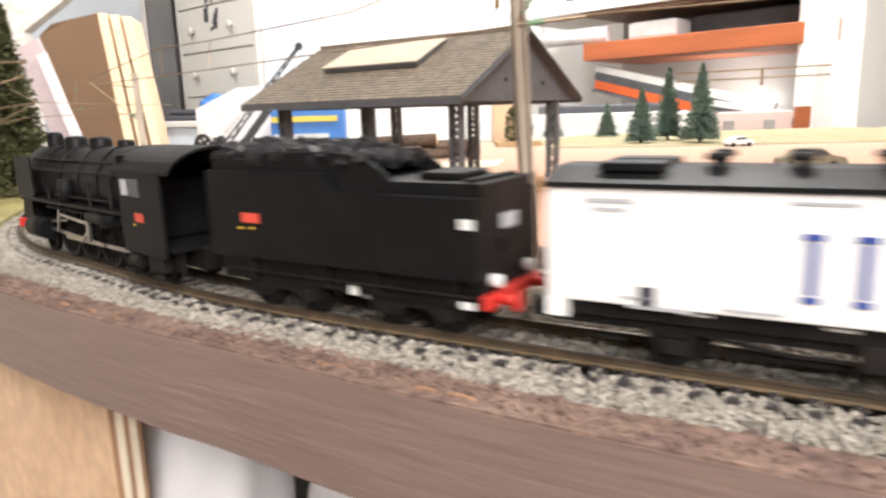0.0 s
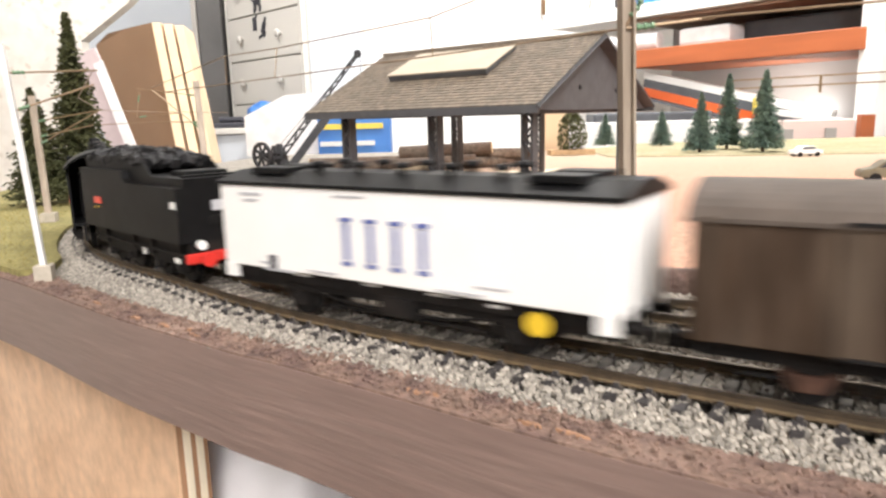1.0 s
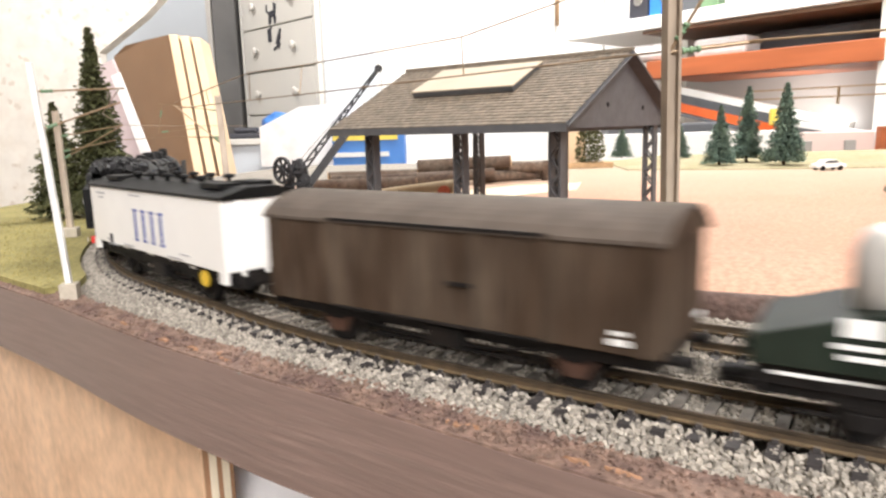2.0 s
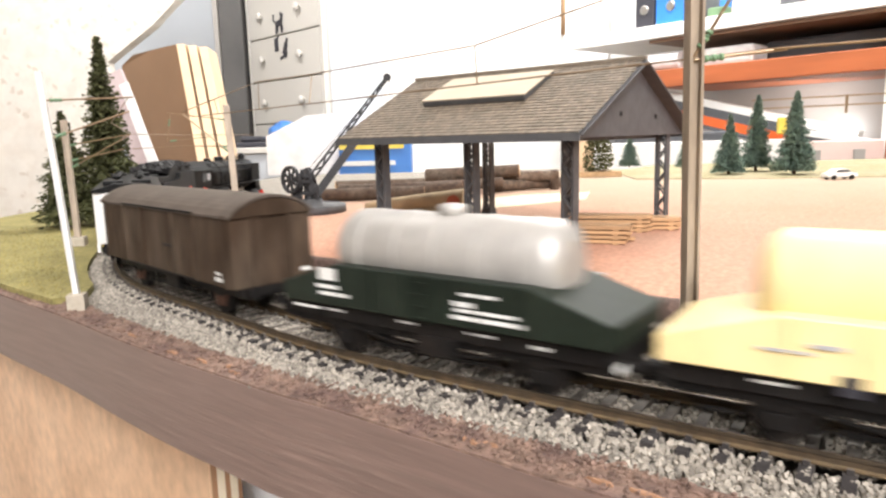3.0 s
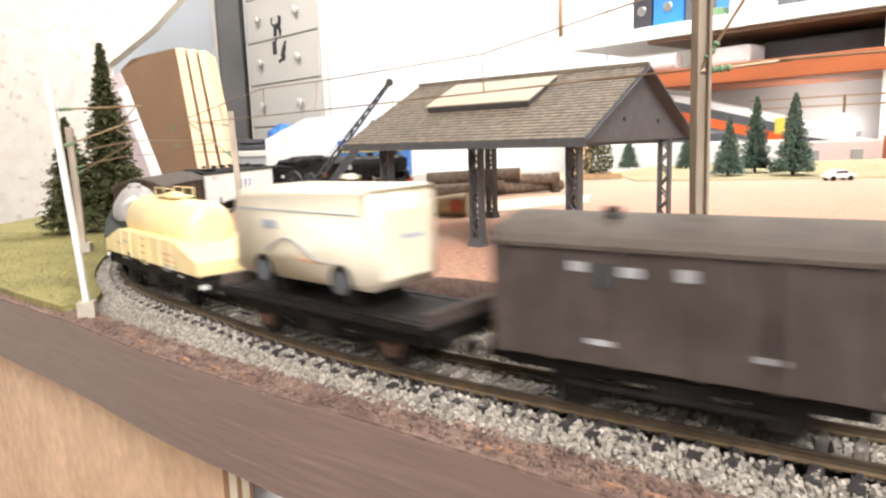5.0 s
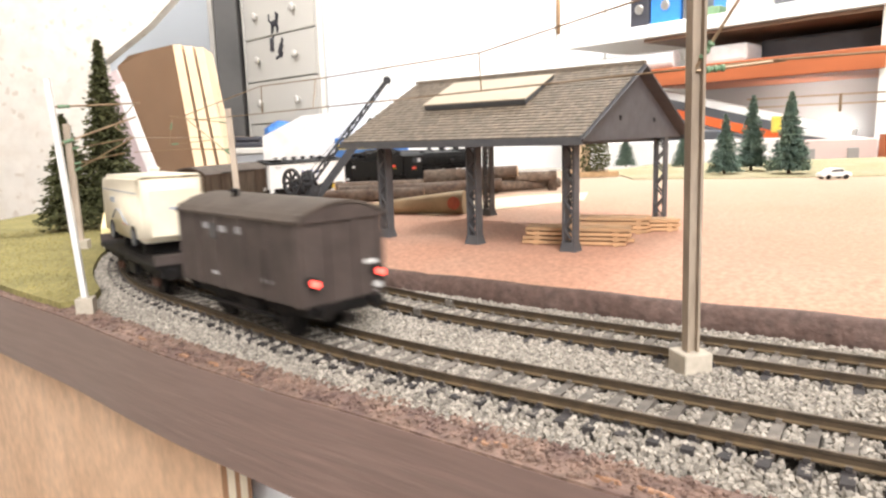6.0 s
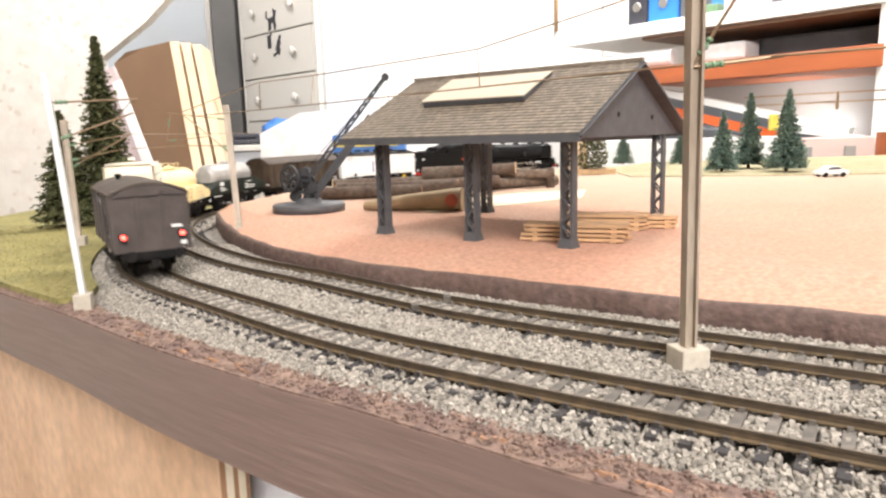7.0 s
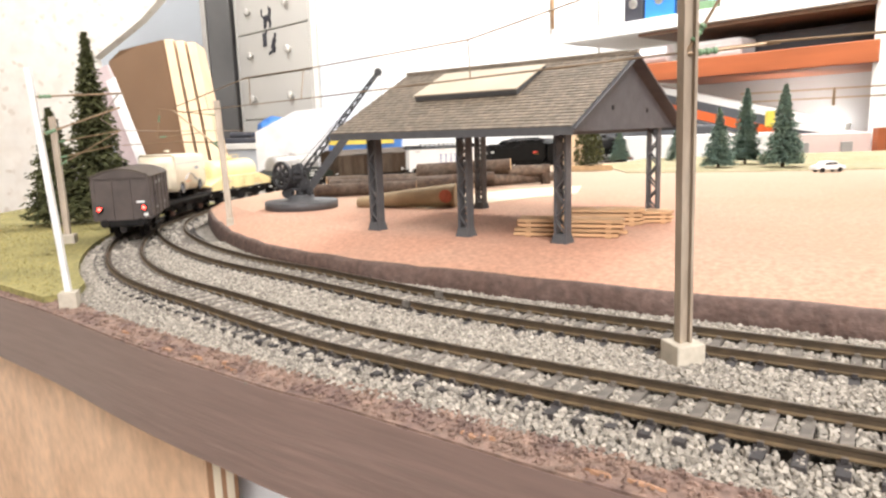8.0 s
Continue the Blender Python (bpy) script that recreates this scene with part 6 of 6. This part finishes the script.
            for x in (xc - .0085, xc + .0085):
                part("axle_box", box(BM(), x - .0016, sy * .0118 - .0008, .0036, x + .0016, sy * .0118 + .0008, .0066, bevel=.0003), M["softblack"], g)
    # tank with lower rear deck and curved step
    prof = [(-h, .0158), (h, .0158), (h, .0428), (.0010, .0428), (-.0010, .0422), (-.0022, .0406), (-.0026, .0390), (-.0036, .0382), (-h, .0381)]
    bm = BM()
    extrude(bm, prof, -w, w, "y")
    bmesh.ops.bevel(bm, geom=[e for e in bm.edges if all(abs(v.co.y) > w - 1e-5 and v.co.z > .035 for v in e.verts) and abs(e.verts[0].co.y - e.verts[1].co.y) < 1e-5], offset=.0030, segments=4, affect="EDGES")
    b = part("tank", bm, M["black"], t)
    b.data.shade_smooth()
    b.data.set_sharp_from_angle(angle=math.radians(40))
    for sy in (-1, 1):
        bm = BM()
        extrude(bm, [(h, .0424), (-.0015, .0424), (-.0024, .0380), (-.0180, .0379), (-.0160, .0402), (-.0120, .0428), (-.0060, .0446), (.0020, .0452), (h, .0440)], sy * .0132 - .0003, sy * .0132 + .0003, "y")
        part("coal_board", bm, M["black"], b)
        part("lamp_plate", box(BM(), .0225, sy * (w + .0002) - .0002, .0258, .0285, sy * (w + .0002) + .0002, .0284), M["plate"], b, "small red number plate")
        part("marking", box(BM(), .0285, sy * (w + .0001) - .0001, .0238, .0300, sy * (w + .0001) + .0001, .0244), M["yellowbox"], b)
        part("marking", box(BM(), .0245, sy * (w + .0001) - .0001, .0240, .0260, sy * (w + .0001) + .0001, .0245), M["yellowbox"], b)
        part("rear_plate", box(BM(), -h + .0008, sy * (w + .0001) - .0001, .0280, -h + .0040, sy * (w + .0001) + .0001, .0304), M["letter"], b, "white lettered plate")
        part("corner_mark", box(BM(), -h + .0008, sy * (w + .0001) - .0001, .0092, -h + .0042, sy * (w + .0001) + .0001, .0110), M["letter"], t, "white painted corner")
        part("plate", box(BM(), -.006, sy * .0128 - .0003, .0078, -.0035, sy * .0128 + .0003, .0112), M["letter"], t, "pale cast plate")
    rng = random.Random(6)
    bm = BM()
    for i in range(420):
        x, y = rng.uniform(-.010, h - .001), rng.uniform(-.0128, .0128)
        z = .0424 + .0034 * (1 - (y / .0150) ** 2) * min(1, (x + .010) / .012) + rng.uniform(-.0008, .0006)
        s = rng.uniform(.0008, .0018)
        box(bm, -s, -s, -s, s, s, s, pose(x, y, z, rng.uniform(0, 90), rng.uniform(0, 90), rng.uniform(0, 90)))
    ob = part("coal", bm, M["coal"], t, "loose heap of coal")
    tagged(ob, kind="stuff")
    part("water_hatch", box(BM(), -.033, -.008, .0380, -.022, .008, .0400, bevel=.0005), M["black"], b)
    part("deck_rail", box(BM(), -.0385, -.012, .0380, -.0365, .012, .0390), M["black"], b)
    part("buffer_beam", box(BM(), -h - .0022, -.0150, .0088, -h - .0002, .0150, .0122, bevel=.0003), M["red"], t, "bright red buffer beam")
    for y in (-.0095, .0095):
        bm = BM()
        tube(bm, (-h - .002, y, .0106), (-h - .006, y, .0106), .0012, seg=10)
        tube(bm, (-h - .006, y, .0106), (-h - .0067, y, .0106), .0026, seg=16)
        part("buffer", bm, M["red"], t, "red buffer")
        bm = BM()
        lathe(bm, [(.0016, 0), (.0016, .0022)], 14, pose(-h - .0002, y, .0150, 0, -90, 0))
        part("lamp", bm, M["letter"], t, "small white lamp")
    part("rear_panel", box(BM(), -h - .0006, -.004, .0265, -h - .0001, .004, .0300), M["greylet"], b)
    part("rear_panel", box(BM(), -h - .0006, -.0055, .0215, -h - .0001, .0055, .0245), M["softblack"], b)
    bm = BM()
    for y in (-.0125, -.0100):
        bar(bm, (-h - .0010, y, .012), (-h - .0010, y, .039), .0003, .0003)
    for z in np.arange(.014, .036, .0028):
        bar(bm, (-h - .0010, -.0125, z), (-h - .0010, -.0100, z), .0003, .0003)
    part("ladder", bm, M["black"], t)
    return t, L


def locomotive():
    L = .150
    t = thing("steam_locomotive", "matt black steam locomotive with red cab plates", "locomotive", "train")
    h = L / 2
    part("frame", box(BM(), -h + .004, -.0062, .0060, h - .003, .0062, .0125), M["softblack"], t)
    drv = (-.026, -.007, .012, .031)
    for x in drv:
        wheelset(t, x, .0094, spokes=14)
    for x in (.052, -.050):
        wheelset(t, x, .0055, spokes=9)
    bm = BM()
    R, zc = .0122, .0288
    lathe(bm, [(R * .4, h - .0060), (R * .9, h - .0075), (R, h - .0095), (R, .045), (R * .97, .0448), (R * 1.0, .010), (R * 1.06, -.020), (R * 1.06, -.034)], 36, pose(0, 0, zc, 0, 90, 0))
    b = part("boiler", bm, M["black"], t)
    for x in (.044, .026, .008, -.010, -.026):
        bm = BM()
        r = R * (1.02 if x > 0 else 1.07)
        lathe(bm, [(r, -.0004), (r + .0002, -.0003), (r + .0002, .0003), (r, .0004)], 36, pose(x, 0, zc, 0, 90, 0))
        part("boiler_band", bm, M["black"], b)
    for x, r, hh in ((.058, .0034, .0050), (.036, .0046, .0036), (.012, .0044, .0034), (-.010, .0032, .0026)):
        bm = BM()
        lathe(bm, [(r * 1.25, -.0030), (r, -.0006), (r, hh * .7), (r * .85, hh), (r * .4, hh * 1.06)], 22, pose(x, 0, zc + R))
        part("chimney" if x > .05 else "dome", bm, M["black"], b)
    for sy in (-1, 1):
        part("running_board", box(BM(), -.034, sy * .0125 - .0035, .0208, h - .012, sy * .0125 + .0035, .0218), M["black"], t)
        part("cylinder", tube(BM(), (.043, sy * .0125, .0100), (.060, sy * .0125, .0100), .0042, seg=20), M["black"], t)
        bm = BM()
        bar(bm, (drv[0], sy * .0106, .0078), (drv[3], sy * .0106, .0078), .0006, .0013)
        bar(bm, (drv[1], sy * .0114, .0080), (.044, sy * .0114, .0100), .0006, .0012)
        bar(bm, (.026, sy * .0114, .0145), (.044, sy * .0114, .0128), .0005, .0010)
        part("coupling_rod", bm, M["steel"], t, "bright steel rods")
        bm = BM()
        for x0, x1, z in ((-.032, .058, .0365), (-.030, .050, .0330), (-.02, .030, .0240)):
            tube(bm, (x0, sy * (R + .0012 if z < .035 else .0105), z), (x1, sy * (R + .0012 if z < .035 else .0100), z), .0005, seg=6)
        part("pipe_run", bm, M["softblack"], b)
        part("air_pump", tube(BM(), (.018, sy * .0138, .0219), (.018, sy * .0138, .0300), .0026, seg=14), M["softblack"], t)
        part("sand_pipe", tube(BM(), (.030, sy * .0118, .0300), (.030, sy * .0118, .0210), .0004, seg=6), M["softblack"], t)
        bm = BM()
        bar(bm, (.004, sy * .0122, .0190), (.004, sy * .0122, .0085), .0012, .0022)
        bar(bm, (.004, sy * .0126, .0150), (.030, sy * .0126, .0165), .0005, .0010)
        bar(bm, (.012, sy * .0126, .0078), (.004, sy * .0126, .0120), .0005, .0010)
        bar(bm, (.030, sy * .0126, .0195), (.034, sy * .0126, .0100), .0006, .0012)
        part("valve_gear", bm, M["steel"], t, "worn steel valve gear")
        for x in (-.0165, .0025, .0215):
            part("brake_hanger", bar(BM(), (x, sy * .0088, .0175), (x + .001, sy * .0088, .0050), .0014, .0010), M["softblack"], t)
        bm = BM()
        for x0, z0, x1, z1 in ((-.030, .0190, .040, .0190), (-.028, .0175, -.010, .0150), (.036, .0260, .036, .0205), (-.004, .0300, -.004, .0215), (-.022, .0320, -.022, .0215)):
            tube(bm, (x0, sy * .0136, z0), (x1, sy * .0136, z1), .0006, seg=6)
        part("feed_pipe", bm, M["softblack"], t)
        bm = BM()
        tube(bm, (-.0440, sy * .0150, .0072), (-.0380, sy * .0150, .0072), .0022, seg=14)
        box(bm, -.0600, sy * .0140 - .0016, .0052, -.0500, sy * .0140 + .0016, .0100)
        part("injector", bm, M["softblack"], t)
        part("trailing_frame", box(BM(), -.066, sy * .0112 - .0006, .0052, -.036, sy * .0112 + .0006, .0125), M["softblack"], t)
        part("air_tank", tube(BM(), (-.026, sy * .0142, .0182), (-.004, sy * .0142, .0182), .0022, seg=14), M["black"], t)
        part("smoke_deflector", box(BM(), .046, sy * .0158 - .0003, .0225, .064, sy * .0158 + .0003, .0375, bevel=.0001), M["black"], t)
        part("step", box(BM(), -.040, sy * .0150 - .0015, .0040, -.034, sy * .0150 + .0015, .0046), M["softblack"], t)
    c = part("cab", box(BM(), -.035, -.0158, .0120, -.034, .0158, .0395), M["black"], t)
    for sy in (-1, 1):
        part("cab_side", box(BM(), -.064, sy * .0158 - .0005, .0100, -.0351, sy * .0158 + .0005, .0355), M["black"], c)
    part("cab_floor", box(BM(), -.068, -.0152, .0120, -.0351, .0152, .0130), M["black"], c)
    part("backhead", box(BM(), -.048, -.0120, .0131, -.0352, .0120, .0330, bevel=.0015), M["black"], c)
    n = 14
    pts = [(-.0172 + .0344 * k / n, .0355 + .0068 * (1 - ((2 * k / n) - 1) ** 2) ** .7) for k in range(n + 1)]
    bm = BM()
    extrude(bm, pts + [(y, z - .0008) for y, z in pts[::-1]], -.0715, -.0325, "x")
    part("cab_roof", bm, M["black"], c)
    for sy in (-1, 1):
        part("cab_window", box(BM(), -.050, sy * .0164 - .0002, .0275, -.043, sy * .0164 + .0002, .0330), M["glass"], c)
        part("window_frame", box(BM(), -.0415, sy * .0164 - .0002, .0278, -.0375, sy * .0164 + .0002, .0326), M["greylet"], c, "pale grey window frame")
        part("number_plate", box(BM(), -.0510, sy * .0164 - .0002, .0200, -.0455, sy * .0164 + .0002, .0226), M["plate"], c, "small red number plate")
        part("marking", box(BM(), -.0450, sy * .0164 - .0001, .0186, -.0440, sy * .0164 + .0001, .0192), M["yellowbox"], c)
    part("front_beam", box(BM(), h - .0030, -.0145, .0088, h - .0010, .0145, .0122, bevel=.0003), M["red"], t, "red front buffer beam")
    for y in (-.0095, .0095):
        bm = BM()
        tube(bm, (h - .001, y, .0106), (h + .003, y, .0106), .0012, seg=10)
        tube(bm, (h + .003, y, .0106), (h + .0037, y, .0106), .0026, seg=16)
        part("buffer", bm, M["softblack"], t)
        part("lamp", tube(BM(), (h - .0060, y, .0235), (h - .0030, y, .0235), .0016, seg=14), M["letter"], t, "small white lamp")
    bm = BM()
    extrude(bm, [(h - .013, .0122), (h - .001, .0122), (h - .004, .0210), (h - .013, .0218)], -.0120, .0120, "y")
    part("front_apron", bm, M["black"], t)
    return t, L


room()
furniture()
shelves()
layout_base()
platform()
shed()
for args in ((0.057, 0.302, -20, 0.046, 0.014, 4, "low stack of pale sawn planks under the shed"), (0.078, 0.335, -16, 0.040, 0.014, 4, "stack of pale planks beside the shed post"), (0.096, 0.338, -10, 0.034, 0.013, 3, "small stack of pale planks at the shed's end")):
    plank_stack(*args)
logs()
crane()
trees()
cars()
catenary()
TRAIN = []


def squeeze(ob, kx, ky, kz):
    """Brings a vehicle's bodywork to its true proportions; the wheels keep the gauge unless the whole is scaled."""
    m = Matrix.Diagonal((kx, ky, kz, 1))
    for c in ob.children_recursive:
        whole = kx != 1
        if c.name.startswith("wheelset"):
            if whole:
                c.data.transform(Matrix.Diagonal((kz, 1, kz, 1)))
            continue
        c.data.transform(m)
        c.matrix_basis.translation = m @ c.matrix_basis.translation


for made, front, rear, fit in ((locomotive, .621, .480, (.93, .92, 1.03)), (tender, .4845, .401, (1, .97, .95)), (reefer, .3885, .2705, (1.02, .93, .95)), (brown_van, .260, .152, (1.03, .89, .945)),
                          (lambda: tank_wagon(.094, "green", "silver", "dark green wagon with a silver tank and white lettering", (("letter", ((.030, .0235, .006, .0034), (.030, .0200, .008, .0010), (.028, .0180, .010, .0010), (-.012, .0205, .005, .0012), (-.018, .0172, .018, .0010), (-.018, .0190, .016, .0008), (-.016, .0230, .009, .0008), (.038, .0135, .010, .0007))),), False), .1390, .0432, (1.03, .93, .95)),
                          (lambda: tank_wagon(.099, "yellow", "yellow", "yellow wagon with a yellow tank, walkway and ladder", (("binderblack", ((.018, .0150, .0036, .0036),)), ("vanmark2", ((-.024, .0205, .010, .0007), (-.026, .0180, .012, .0006))), ("greylet", ((-.026, .0160, .014, .0005), (.028, .0200, .008, .0006), (.022, .0215, .005, .0008), (-.024, .0148, .010, .0005)))), True), .0385, -.0615, (1.03, .93, .96)),
                          (flat_with_van, -.066, -.157, (1, .95, .97)), (brake_van, -.169, -.2355, (1.13, .95, 1))):
    n0 = len(WHEELS)
    ob, length = made()
    squeeze(ob, *fit)
    if fit[0] != 1:
        WHEELS[n0:] = [(w, x * fit[0], r * fit[2]) for w, x, r in WHEELS[n0:]]
    TRAIN.append((ob, (front + rear) / 2, length * fit[0] * 0.30, WHEELS[n0:]))
tracks()
ballast()

SPEED = 0.121


def motions():
    """The train runs at an even pace along the outer track; its wheels roll."""
    for ob, centre, arm, wheels in TRAIN:
        rows = []
        for k in range(0, 81):
            t = k / 10
            s = centre + SPEED * t - 0.003 * max(0.0, 1 - t / 0.6) ** 2
            u = min(max((s - 0.39) / 0.27, 0), 1)
            s += 0.027 * u * u * (3 - 2 * u)
            a, b = on_line(s + arm)[0], on_line(s - arm)[0]
            m = (a + b) / 2
            rows.append((t, pose(m[0], m[1], 0, 0, 0, math.degrees(math.atan2(a[1] - b[1], a[0] - b[0])))))
        walk(ob, rows)
        for w, x, r in wheels:
            walk(w, [(k / 30, pose(x, 0, r, 0, math.degrees(SPEED * k / 30 / r), 0)) for k in range(0, 241)])


motions()
